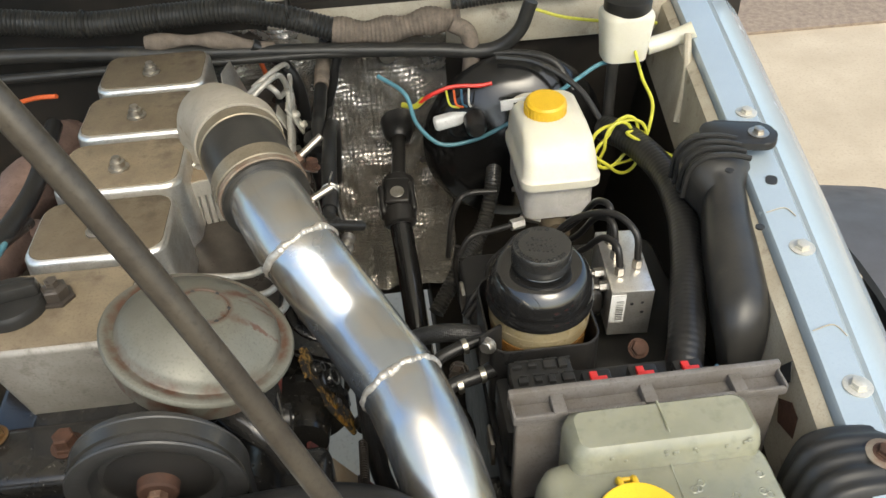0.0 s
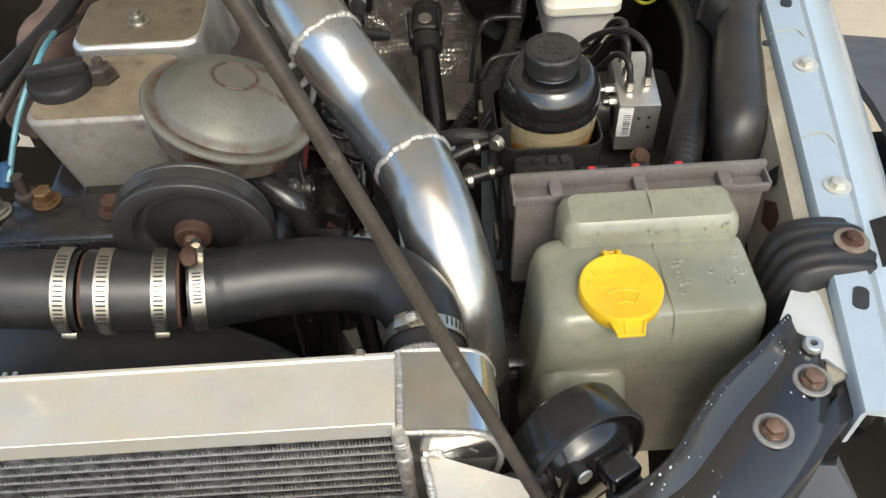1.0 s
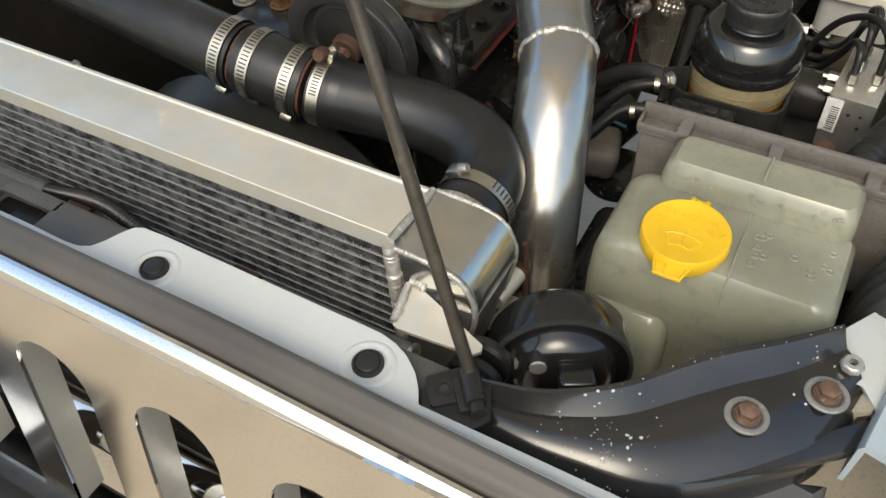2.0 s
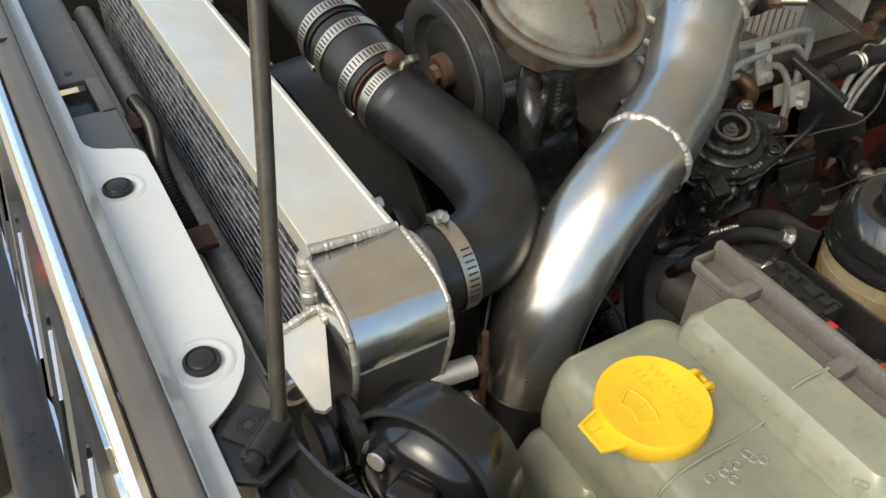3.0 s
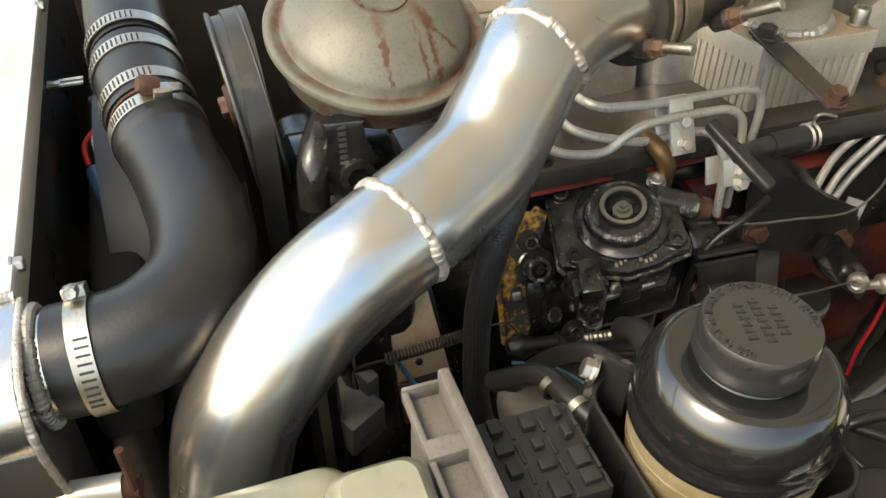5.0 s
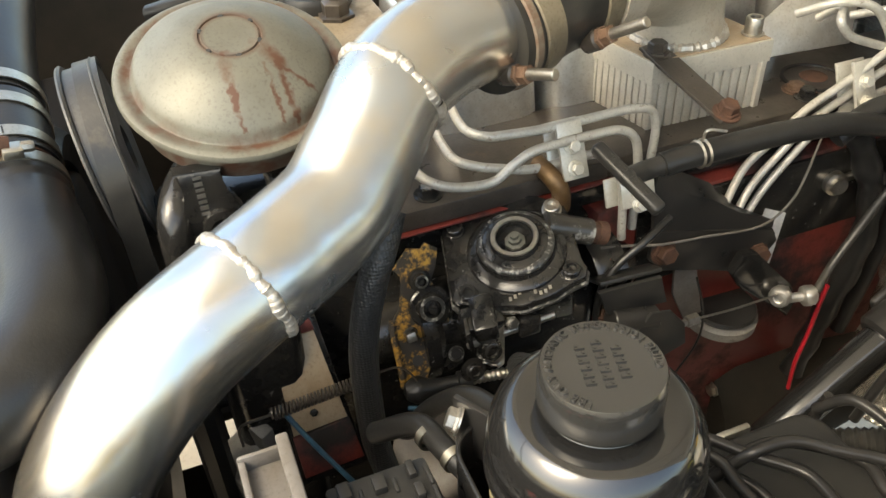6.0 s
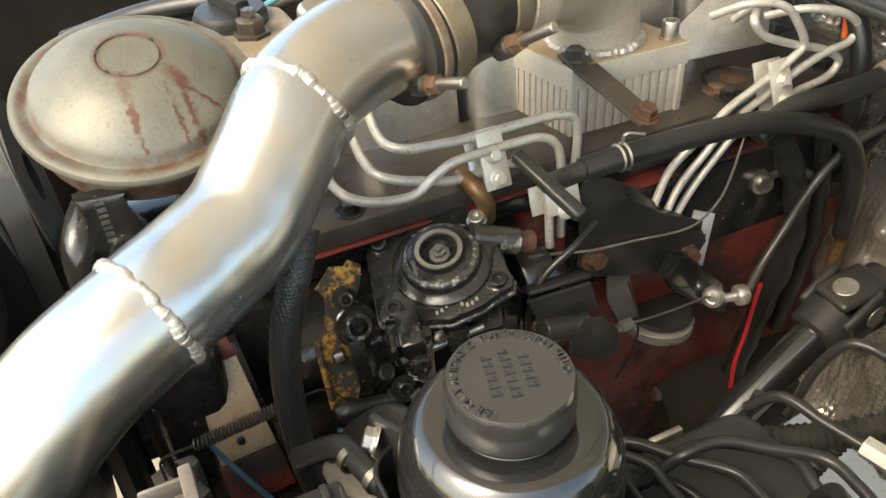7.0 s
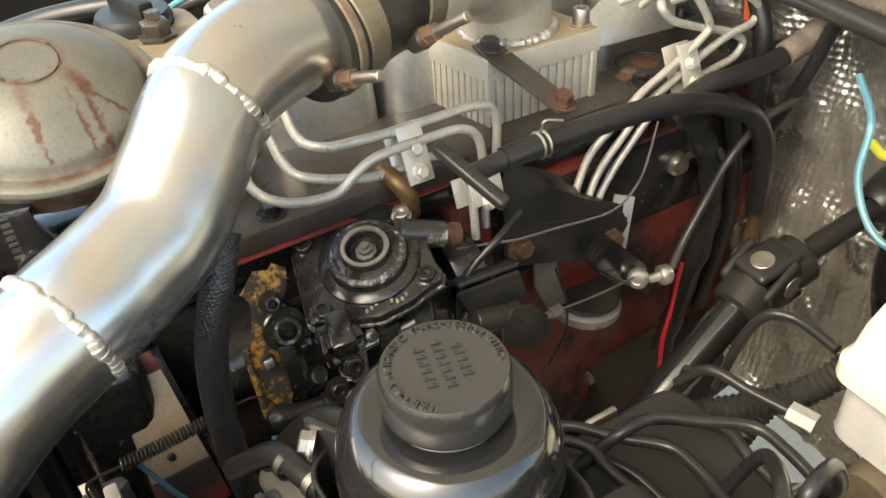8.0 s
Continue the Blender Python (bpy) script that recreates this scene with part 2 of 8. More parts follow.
GOLD_ZINC = surface("yellow_zinc_plate", (0.55, 0.31, 0.055), 0.32, 0.7, (0.35, 0.19, 0.045), scale=60, bump=0.25, dirt=(0.014, 0.012, 0.01), dirt_cover=0.55, dirt_scale=95)
TAPE = surface("old_cloth_tape", (0.2, 0.16, 0.125), 0.8, 0.0, (0.12, 0.1, 0.08), scale=60, grain=500, bump=0.5, spec=0.2)
CONCRETE = surface("driveway_concrete", (0.41, 0.335, 0.235), 0.85, 0.0, (0.34, 0.275, 0.19), scale=3.5, grain=90, bump=0.5, dirt=(0.3, 0.24, 0.16), dirt_cover=0.32, dirt_scale=1.2)
PEBBLE = surface("exposed_pebble_concrete", (0.23, 0.18, 0.13), 0.85, 0.0, (0.14, 0.105, 0.08), scale=45, grain=120, bump=1.0)
TYRE = surface("tyre_rubber", (0.03, 0.03, 0.03), 0.65, 0.0, (0.045, 0.042, 0.04), scale=20, bump=0.3, spec=0.3)
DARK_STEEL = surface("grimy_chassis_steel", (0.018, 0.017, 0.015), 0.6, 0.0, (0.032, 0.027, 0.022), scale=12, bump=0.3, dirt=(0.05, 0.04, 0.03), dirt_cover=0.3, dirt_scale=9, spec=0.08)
LABEL = surface("white_sticker", (0.75, 0.75, 0.73), 0.5, scale=40, bump=0.03)
# black for print, and painted flat for the shade inside holes and slots
INK_AND_HOLE = surface("ink_and_hole_shade", (0.02, 0.02, 0.02), 0.6, bump=0.02)


def wire_mat(name, col):
    return surface(name, col, 0.4, 0.0, scale=50, bump=0.1)


W_RED, W_YELLOW, W_TEAL = wire_mat("red_wire", (0.65, 0.03, 0.02)), wire_mat("yellow_wire", (0.62, 0.6, 0.06)), wire_mat("teal_wire", (0.1, 0.26, 0.32))
W_WHITE, W_BLUE, W_ORANGE = wire_mat("white_wire", (0.6, 0.58, 0.52)), wire_mat("blue_wire", (0.05, 0.13, 0.2)), wire_mat("orange_wire", (0.7, 0.13, 0.03))
ROD = surface("worn_zinc_rod", (0.075, 0.066, 0.052), 0.36, 0.5, (0.045, 0.038, 0.03), scale=50, bump=0.2, dirt=(0.14, 0.115, 0.085), dirt_cover=0.32, dirt_scale=30)
RUST_STAIN = surface("rust_stain", (0.12, 0.066, 0.04), 0.6, 0.1, (0.19, 0.165, 0.125), scale=90, bump=0.3)

DULL_ALU = brushed(surface("dull_aluminium", (0.6, 0.585, 0.55), 0.17, 0.95, (0.5, 0.49, 0.46), scale=30, grain=600, bump=0.1, wobble=0.4, gloss_var=0.1, dirt=(0.3, 0.29, 0.265), dirt_cover=0.27, dirt_scale=18, speck=0.06), (8, 140, 140), 0.1, (0.96, 1.0, 1.05), (1.04, 1.0, 0.93), 14)
TAN_ALU = surface("rust_tinted_aluminium", (0.4, 0.33, 0.235), 0.5, 0.3, (0.3, 0.22, 0.14), scale=30, bump=0.25, dirt=(0.46, 0.43, 0.37), dirt_cover=0.3, dirt_scale=24)
SEAL = surface("faded_rubber_seal", (0.05, 0.045, 0.04), 0.4, 0.0, (0.075, 0.067, 0.058), scale=9, grain=260, bump=0.2, dirt=(0.1, 0.088, 0.072), dirt_cover=0.3, dirt_scale=6, spec=0.35)
GRILLE_CHROME = surface("polished_grille_chrome", (0.86, 0.84, 0.8), 0.1, 1.0, (0.83, 0.81, 0.77), scale=12, bump=0.01, gloss_var=0.03)

LID_BLACK = surface("glossy_black_lid", (0.009, 0.009, 0.009), 0.1, 0.0, (0.012, 0.0115, 0.011), scale=24, grain=240, bump=0.02, gloss_var=0.04, spec=0.75, coat=0.25)
CAP_BLACK = surface("worn_black_cap", (0.018, 0.0175, 0.0165), 0.19, 0.0, (0.027, 0.0265, 0.025), scale=30, grain=500, bump=0.05, gloss_var=0.06, spec=0.7)
PULLEY = surface("grey_pulley_steel", (0.05, 0.049, 0.048), 0.42, 0.3, (0.036, 0.035, 0.033), scale=40, bump=0.15, dirt=(0.09, 0.08, 0.068), dirt_cover=0.3, dirt_scale=14)

GREY_CAST = surface("stained_cast_aluminium", (0.3, 0.285, 0.255), 0.5, 0.35, (0.2, 0.185, 0.16), scale=14, grain=300, bump=0.3, dirt=(0.09, 0.075, 0.06), dirt_cover=0.36, dirt_scale=16)
EDGE_WORN = surface("black_paint_worn_to_metal", (0.014, 0.014, 0.014), 0.3, 0.0, (0.026, 0.024, 0.02), scale=50, bump=0.3, dirt=(0.33, 0.32, 0.29), dirt_cover=0.41, dirt_scale=210)
# grimy grey; on the clip block the grey is painted shade
GREY_PLASTIC = surface("grimy_shade_grey_plastic", (0.2, 0.195, 0.18), 0.5, 0.0, (0.14, 0.13, 0.115), scale=30, bump=0.1, dirt=(0.08, 0.07, 0.055), dirt_cover=0.36, dirt_scale=30)
RUST_HEAD = surface("worn_rusty_bolt", (0.19, 0.12, 0.08), 0.5, 0.4, (0.1, 0.056, 0.036), scale=110, bump=0.4, dirt=(0.3, 0.25, 0.2), dirt_cover=0.36, dirt_scale=120)
SLOT_GREY = surface("grey_slot_wall", (0.36, 0.35, 0.32), 0.4, 0.2, (0.31, 0.3, 0.27), scale=14, bump=0.05, speck=0.04)
LAMP_GREY = surface("smooth_grey_plastic", (0.1, 0.1, 0.1), 0.34, 0.0, (0.085, 0.085, 0.084), scale=12, bump=0.05, dirt=(0.14, 0.135, 0.125), dirt_cover=0.28, dirt_scale=8, speck=0.05)
CLAMP_TAN = surface("tan_stained_band", (0.27, 0.235, 0.17), 0.4, 0.55, (0.19, 0.16, 0.115), scale=40, bump=0.15, dirt=(0.12, 0.09, 0.06), dirt_cover=0.3, dirt_scale=30)
BRIGHT_ZINC = surface("bright_zinc_plate", (0.56, 0.54, 0.48), 0.36, 0.45, (0.46, 0.44, 0.38), scale=60, bump=0.12, dirt=(0.22, 0.18, 0.13), dirt_cover=0.28, dirt_scale=70)
PALE_ALLOY = surface("pale_stained_alloy", (0.56, 0.53, 0.46), 0.42, 0.45, (0.47, 0.44, 0.38), scale=40, bump=0.2, dirt=(0.3, 0.25, 0.18), dirt_cover=0.3, dirt_scale=60)
GREY_PAINT = surface("dusty_black_steel", (0.055, 0.053, 0.048), 0.45, 0.0, (0.08, 0.075, 0.066), scale=16, bump=0.15, dirt=(0.12, 0.105, 0.085), dirt_cover=0.3, dirt_scale=12, spec=0.4)
WIRE_CRIMSON = wire_mat("crimson_wire", (0.4, 0.012, 0.025))
WASHER = surface("grey_washer", (0.22, 0.215, 0.2), 0.55, 0.2, (0.15, 0.14, 0.125), scale=90, bump=0.2)


# ---- shapes ----
V = Vector


def thing(name, at, label, category, group="", kind=""):
    ob = new(name)
    ob.empty_display_size = 0.02
    ob.location = at
    return tagged(ob, label, category, group, kind)


def finish(bm, angle=38):
    bmesh.ops.recalc_face_normals(bm, faces=bm.faces)
    lim = radians(angle)
    for f in bm.faces:
        f.smooth = True
    for e in bm.edges:
        if len(e.link_faces) == 2 and e.calc_face_angle(0) > lim:
            e.smooth = False


def part(name, bm, material, parent=None, label=""):
    """Links a bmesh, in world coordinates, as one mesh object under a thing or a part."""
    finish(bm)
    me = bpy.data.meshes.new(name)
    bm.to_mesh(me)
    bm.free()
    me.materials.append(material)
    ob = new(name, me)
    if parent is not None:
        ob.parent = parent
        if parent.type == "EMPTY":
            ob.matrix_parent_inverse = Matrix.Translation(-V(parent.location))
    if label:
        ob["label"] = label
    return ob


def frame_of(axis):
    a = V(axis).normalized()
    q = a.to_track_quat("Z", "Y").to_matrix()
    return q


def b_box(bm, c, s, rot=None, bev=0.002, seg=2):
    r = bmesh.ops.create_cube(bm, size=1.0)
    m = Matrix.Translation(c) @ (rot.to_4x4() if rot is not None else Matrix()) @ Matrix.Diagonal((*s, 1))
    bmesh.ops.transform(bm, matrix=m, verts=r["verts"])
    if bev:
        es = list({e for v in r["verts"] for e in v.link_edges})
        bmesh.ops.bevel(bm, geom=es, offset=bev, segments=seg, affect="EDGES", profile=0.5)
    return bm


def box(c, s, rot=None, bev=0.002, seg=2):
    return b_box(bmesh.new(), c, s, rot, bev, seg)


def b_lathe(bm, o, axis, prof, seg=32, turn=None):
    """Revolves (radius, height) pairs round the axis through o."""
    q = turn or frame_of(axis)
    rings = []
    for r, h in prof:
        if r < 1e-6:
            rings.append([bm.verts.new(V(o) + q @ V((0, 0, h)))])
        else:
            rings.append([bm.verts.new(V(o) + q @ V((r * math.cos(2 * math.pi * i / seg), r * math.sin(2 * math.pi * i / seg), h))) for i in range(seg)])
    for a, b in zip(rings, rings[1:]):
        for i in range(seg):
            j = (i + 1) % seg
            if len(a) == 1 and len(b) == 1:
                continue
            if len(a) == 1:
                bm.faces.new((a[0], b[i], b[j]))
            elif len(b) == 1:
                bm.faces.new((a[i], a[j], b[0]))
            else:
                bm.faces.new((a[i], a[j], b[j], b[i]))
    return bm


def lathe(o, axis, prof, seg=32):
    return b_lathe(bmesh.new(), o, axis, prof, seg)


def b_cyl(bm, p0, p1, r, seg=20, bev=0.0008):
    d = V(p1) - V(p0)
    h = d.length
    return b_lathe(bm, p0, d, [(0, 0), (r - bev, 0), (r, bev), (r, h - bev), (r - bev, h), (0, h)], seg)


def cyl(p0, p1, r, seg=20, bev=0.0008):
    return b_cyl(bmesh.new(), p0, p1, r, seg, bev)


def curve_points(pts, sub=8):
    """A smooth line through the points."""
    p = [V(q) for q in pts]
    if len(p) == 2:
        return [p[0].lerp(p[1], i / sub) for i in range(sub + 1)]
    p = [p[0] * 2 - p[1]] + p + [p[-1] * 2 - p[-2]]
    out = []
    for i in range(1, len(p) - 2):
        d1 = max((p[i + 1] - p[i]).length, 1e-6) ** 0.5
        d0 = max((p[i] - p[i - 1]).length, 1e-6) ** 0.5
        d2 = max((p[i + 2] - p[i + 1]).length, 1e-6) ** 0.5
        m1 = ((p[i] - p[i - 1]) / d0 - (p[i + 1] - p[i - 1]) / (d0 + d1) + (p[i + 1] - p[i]) / d1) * d1
        m2 = ((p[i + 1] - p[i]) / d1 - (p[i + 2] - p[i]) / (d1 + d2) + (p[i + 2] - p[i + 1]) / d2) * d1
        for k in range(sub):
            t = k / sub
            out.append((2 * t**3 - 3 * t**2 + 1) * p[i] + (t**3 - 2 * t**2 + t) * m1 + (-2 * t**3 + 3 * t**2) * p[i + 1] + (t**3 - t**2) * m2)
    out.append(p[-2])
    return out


def resample(line, step):
    out, left = [line[0]], step
    for a, b in zip(line, line[1:]):
        d = (b - a).length
        pos = 0.0
        while d - pos >= left:
            pos += left
            out.append(a.lerp(b, pos / d))
            left = step
        left -= d - pos
    if (out[-1] - line[-1]).length > step * 0.3:
        out.append(line[-1])
    return out


def b_tube(bm, pts, r, seg=12, sub=8, caps=True, step=None, smooth=True):
    """Sweeps a circle along the points; r is a number or a function of (share of the way, metres along)."""
    line = curve_points(pts, sub) if smooth else [V(q) for q in pts]
    if step:
        line = resample(line, step)
    tang = [(line[min(i + 1, len(line) - 1)] - line[max(i - 1, 0)]).normalized() for i in range(len(line))]
    up = V((0, 0, 1)) if abs(tang[0].z) < 0.9 else V((1, 0, 0))
    side = tang[0].cross(up).normalized()
    rings, run = [], 0.0
    for i, (c, t) in enumerate(zip(line, tang)):
        if i:
            run += (c - line[i - 1]).length
            side = (side - t * side.dot(t)).normalized()
        nrm = side.cross(t)
        rad = r(i / (len(line) - 1), run) if callable(r) else r
        rings.append([bm.verts.new(c + (side * math.cos(2 * math.pi * k / seg) + nrm * math.sin(2 * math.pi * k / seg)) * rad) for k in range(seg)])
    for a, b in zip(rings, rings[1:]):
        for k in range(seg):
            bm.faces.new((a[k], a[(k + 1) % seg], b[(k + 1) % seg], b[k]))
    if caps:
        bm.faces.new(rings[0][::-1])
        bm.faces.new(rings[-1])
    return bm


def tube(pts, r, seg=12, sub=8, caps=True, step=None, smooth=True):
    return b_tube(bmesh.new(), pts, r, seg, sub, caps, step, smooth)


def ribbed(r, pitch, depth):
    """Radius of a corrugated hose."""
    return lambda u, run: r + depth * math.cos(2 * math.pi * run / pitch)


def b_plate(bm, outline, o, ux, uy, thick, bev=0.0008):
    """A flat plate: the outline in (u, v) at o, its thickness along ux x uy."""
    ux, uy = V(ux).normalized(), V(uy)
    uy = (uy - ux * uy.dot(ux)).normalized()
    nz = ux.cross(uy)
    top = [bm.verts.new(V(o) + ux * u + uy * v + nz * thick) for u, v in outline]
    bot = [bm.verts.new(V(o) + ux * u + uy * v) for u, v in outline]
    n = len(outline)
    ft = bm.faces.new(top)
    bm.faces.new(bot[::-1])
    for i in range(n):
        bm.faces.new((top[i], bot[i], bot[(i + 1) % n], top[(i + 1) % n]))
    if bev:
        bmesh.ops.bevel(bm, geom=list(ft.edges), offset=bev, segments=2, affect="EDGES", profile=0.5)
    return bm


def plate(outline, o, ux, uy, thick, bev=0.0008):
    return b_plate(bmesh.new(), outline, o, ux, uy, thick, bev)


def rounded(x0, y0, x1, y1, r, k=5):
    """A rectangle's outline with round corners."""
    out = []
    for cx, cy, a0 in ((x1 - r, y1 - r, 0), (x0 + r, y1 - r, 90), (x0 + r, y0 + r, 180), (x1 - r, y0 + r, 270)):
        for i in range(k + 1):
            a = radians(a0 + 90 * i / k)
            out.append((cx + r * math.cos(a), cy + r * math.sin(a)))
    return out


def b_loft(bm, rings, caps=True):
    """Joins outlines of equally many points, each a list of places."""
    vs = [[bm.verts.new(V(p)) for p in ring] for ring in rings]
    n = len(vs[0])
    for a, b in zip(vs, vs[1:]):
        for i in range(n):
            bm.faces.new((a[i], a[(i + 1) % n], b[(i + 1) % n], b[i]))
    if caps:
        bm.faces.new(vs[0][::-1])
        bm.faces.new(vs[-1])
    return bm


def b_pan(bm, x0, y0, x1, y1, z0, z1, r=0.012, er=0.008, flare=0.0, inset=None):
    """A moulded box with round upright corners and a rounded top edge."""
    rings = []
    steps = [(z0, -flare)] + [(z1 - er + er * math.sin(radians(a)), er * (1 - math.cos(radians(a)))) for a in (0, 25, 50, 72, 90)]
    for z, d in steps:
        rings.append([(u, v, z) for u, v in rounded(x0 + d, y0 + d, x1 - d, y1 - d, max(r - d * 0.5, 0.002))])
    return b_loft(bm, rings)


def bolt(parent, at, axis, r=0.007, h=0.006, mat=None, washer=0.0, name="bolt", label="", socket=False):
    """A hexagon bolt head with its flange; socket: a round head with a hexagon recess."""
    mat = mat or STEEL
    bm = bmesh.new()
    if washer:
        b_lathe(bm, at, axis, [(0, 0), (washer, 0), (washer, 0.0012), (washer * 0.9, 0.0016), (0, 0.0016)], 24)
    base = V(at) + V(axis).normalized() * (0.0016 if washer else 0)
    if socket:
        b_lathe(bm, base, axis, [(0, 0), (r, 0), (r, h * 0.9), (r * 0.9, h), (r * 0.58, h), (r * 0.5, h * 0.45), (0, h * 0.45)], 18)
    else:
        b_lathe(bm, base, axis, [(0, 0), (r * 1.25, 0), (r * 1.2, h * 0.22), (r, h * 0.25), (r, h * 0.9), (r * 0.85, h), (0, h * 0.97)], 6 if h else 6)
    return part(name, bm, mat, parent, label)


def hose_clamp(parent, c, axis, r, width=0.012, screw=None, mat=None):
    """A worm-drive band round a hose: the band, its slots and the screw housing, whose side is told by screw."""
    mat = mat or BAND
    a = V(axis).normalized()
    bm = b_lathe(bmesh.new(), V(c) - a * width / 2, a, [(r, 0), (r + 0.0012, 0), (r + 0.0012, width), (r, width), (r, 0)], 48)
    band = part("band", bm, mat, parent)
    if screw is not None:
        s = V(screw)
        s = (s - a * s.dot(a)).normalized()
        t = a.cross(s)
        q = Matrix((t, a, s)).transposed()
        bm = b_box(bmesh.new(), V(c) + s * (r + 0.004), (0.014, width * 1.05, 0.007), q, 0.001)
        part("screw_housing", bm, mat, parent)
        p0 = V(c) + s * (r + 0.006) + t * 0.006
        bm = b_lathe(bmesh.new(), p0, t, [(0, 0), (0.0045, 0), (0.0045, 0.007), (0.0035, 0.009), (0, 0.0085)], 8)
        part("screw", bm, STEEL, parent)
        for i in range(9):
            ang = 0.55 + i * 0.085
            d = s * math.cos(ang) + t * -math.sin(ang)
            tt = t * math.cos(ang) + s * math.sin(ang)
            part("slot", box(V(c) + d * (r + 0.0013), (0.0014, width * 0.62, 0.0008), Matrix((tt, a, d)).transposed(), 0), INK_AND_HOLE, band)
    return band


def lettering(text, size, m, mat, parent, depth=0.0004, name="lettering"):
    """Raised letters in the built-in font at the pose m."""
    cu = bpy.data.curves.new(name, "FONT")
    cu.body, cu.size, cu.extrude, cu.align_x, cu.align_y = text, size, depth, "CENTER", "CENTER"
    tmp = new(name, cu)
    me = bpy.data.meshes.new_from_object(tmp.evaluated_get(bpy.context.evaluated_depsgraph_get()))
    bpy.data.objects.remove(tmp)
    me.transform(m)
    me.materials.clear()
    me.materials.append(mat)
    ob = new(name, me)
    ob.parent = parent
    if parent.type == "EMPTY":
        ob.matrix_parent_inverse = Matrix.Translation(-V(parent.location))
    return ob


# ---- setting: ground and distance ----
def sheet(x0, y0, x1, y1, z):
    bm = bmesh.new()
    bm.faces.new([bm.verts.new(p) for p in ((x0, y0, z), (x1, y0, z), (x1, y1, z), (x0, y1, z))])
    return bm


tagged(part("ground", sheet(-400, -400, 400, 400, 0.0), CONCRETE), "sandy pale concrete driveway ground", "ground", kind="structure")
strip = part("pavement", box((0, 53.5, 0.004), (300, 100, 0.02), None, 0.004), PEBBLE)
tagged(strip, "rough brown exposed pebble paving beyond the driveway", "paving", kind="structure")


# ---- car body round the engine bay ----
def fender_line(y):
    """x of the inner edge and outer crease of the fender top and its height at y."""
    u = (y - 0.35) / 1.0
    inner = 0.462 + 0.165 * u - 0.02 * u * u
    outer = 0.505 + 0.19 * u - 0.025 * u * u
    return inner, outer, 1.098 + 0.062 * u


def build_fender():
    f = thing("front_fender", (0.6, 0.9, 0.6), "pale blue-white painted front fender with bolts along its inner flange", "fender")
    bm = bmesh.new()
    rings = []
    for i in range(29):
        y = 0.34 + i * 0.04
        a, b, z = fender_line(y)
        rings.append([(a, y, z - 0.05), (a + 0.001, y, z - 0.004), (a + 0.004, y, z), (b - 0.012, y, z + 0.002), (b - 0.008, y, z - 0.002), (b - 0.004, y, z + 0.001),
                      (b + 0.02, y, z - 0.008), (b + 0.06, y, z - 0.05), (b + 0.10, y, z - 0.13), (b + 0.12, y, z - 0.3), (b + 0.117, y, z - 0.3), (b + 0.096, y, z - 0.131),
                      (b + 0.055, y, z - 0.055), (b + 0.01, y, z - 0.02), (a + 0.006, y, z - 0.005), (a + 0.004, y, z - 0.05)])
    part("panel", b_loft(bm, rings), PAINT_BLUE, f)
    for y in (0.589, 0.778, 1.041):
        a, b, z = fender_line(y)
        bolt(f, ((a + b) / 2 + 0.004, y, z + 0.001), (0, 0, 1), 0.0075, 0.006, BRIGHT_ZINC, 0.014)
    for y, rx in ((0.451, 0.013), (0.897, 0.009)):
        a, b, z = fender_line(y)
        part("slot", plate(rounded(-rx, -0.007, rx, 0.007, 0.006), ((a + b) / 2, y, z + 0.0014), (0.4, 1, 0.05), (-1, 0.4, 0), 0.0008, 0), INK_AND_HOLE, f, "dark punched slot")
    # crooked paint marks on the flange
    for y in (0.66, 0.84):
        a, b, z = fender_line(y)
        part("drip", tube([(a + 0.006, y, z + 0.002), (a + 0.03, y + 0.004, z + 0.0025), (a + 0.036, y - 0.012, z + 0.002)], 0.0007, 6), PAINT_GRIMY, f)
    # the ledge below the flange and the inner wing
    bm = bmesh.new()
    rings = []
    for i in range(27):
        y = 0.38 + i * 0.04
        a, b, z = fender_line(y)
        rings.append([(a - 0.001, y, z - 0.012), (a - 0.014, y, z - 0.02), (a - 0.02, y, z - 0.06), (a - 0.03, y, z - 0.12), (a - 0.026, y, z - 0.12), (a - 0.014, y, z - 0.06), (a - 0.008, y, z - 0.024), (a - 0.001, y, z - 0.016)])
    part("inner_ledge", b_loft(bm, rings), PAINT_GRIMY, f, "grimy cream painted ledge")
    part("diamond_slot", plate([(-0.012, 0), (0, -0.018), (0.01, 0), (0, 0.018)], (0.4885, 0.64, 1.082), (0, 1, 0), (0.16, 0, 1), -0.001, 0), INK_AND_HOLE, f, "dark diamond slot")
    part("rust_patch", plate([(-0.02, -0.012), (0.008, -0.02), (0.022, 0.0), (0.004, 0.014), (-0.012, 0.01)], (0.481, 0.605, 1.06), (0, 1, 0), (0.16, 0, 1), -0.0008, 0), RUST, f, "rusty torn patch")
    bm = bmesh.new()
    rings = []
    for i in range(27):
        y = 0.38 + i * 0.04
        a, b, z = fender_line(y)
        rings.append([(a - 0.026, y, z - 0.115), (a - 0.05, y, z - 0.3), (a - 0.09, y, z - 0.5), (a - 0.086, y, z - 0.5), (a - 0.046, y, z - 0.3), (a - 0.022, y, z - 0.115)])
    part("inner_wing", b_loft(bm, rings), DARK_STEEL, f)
    return f


build_fender()


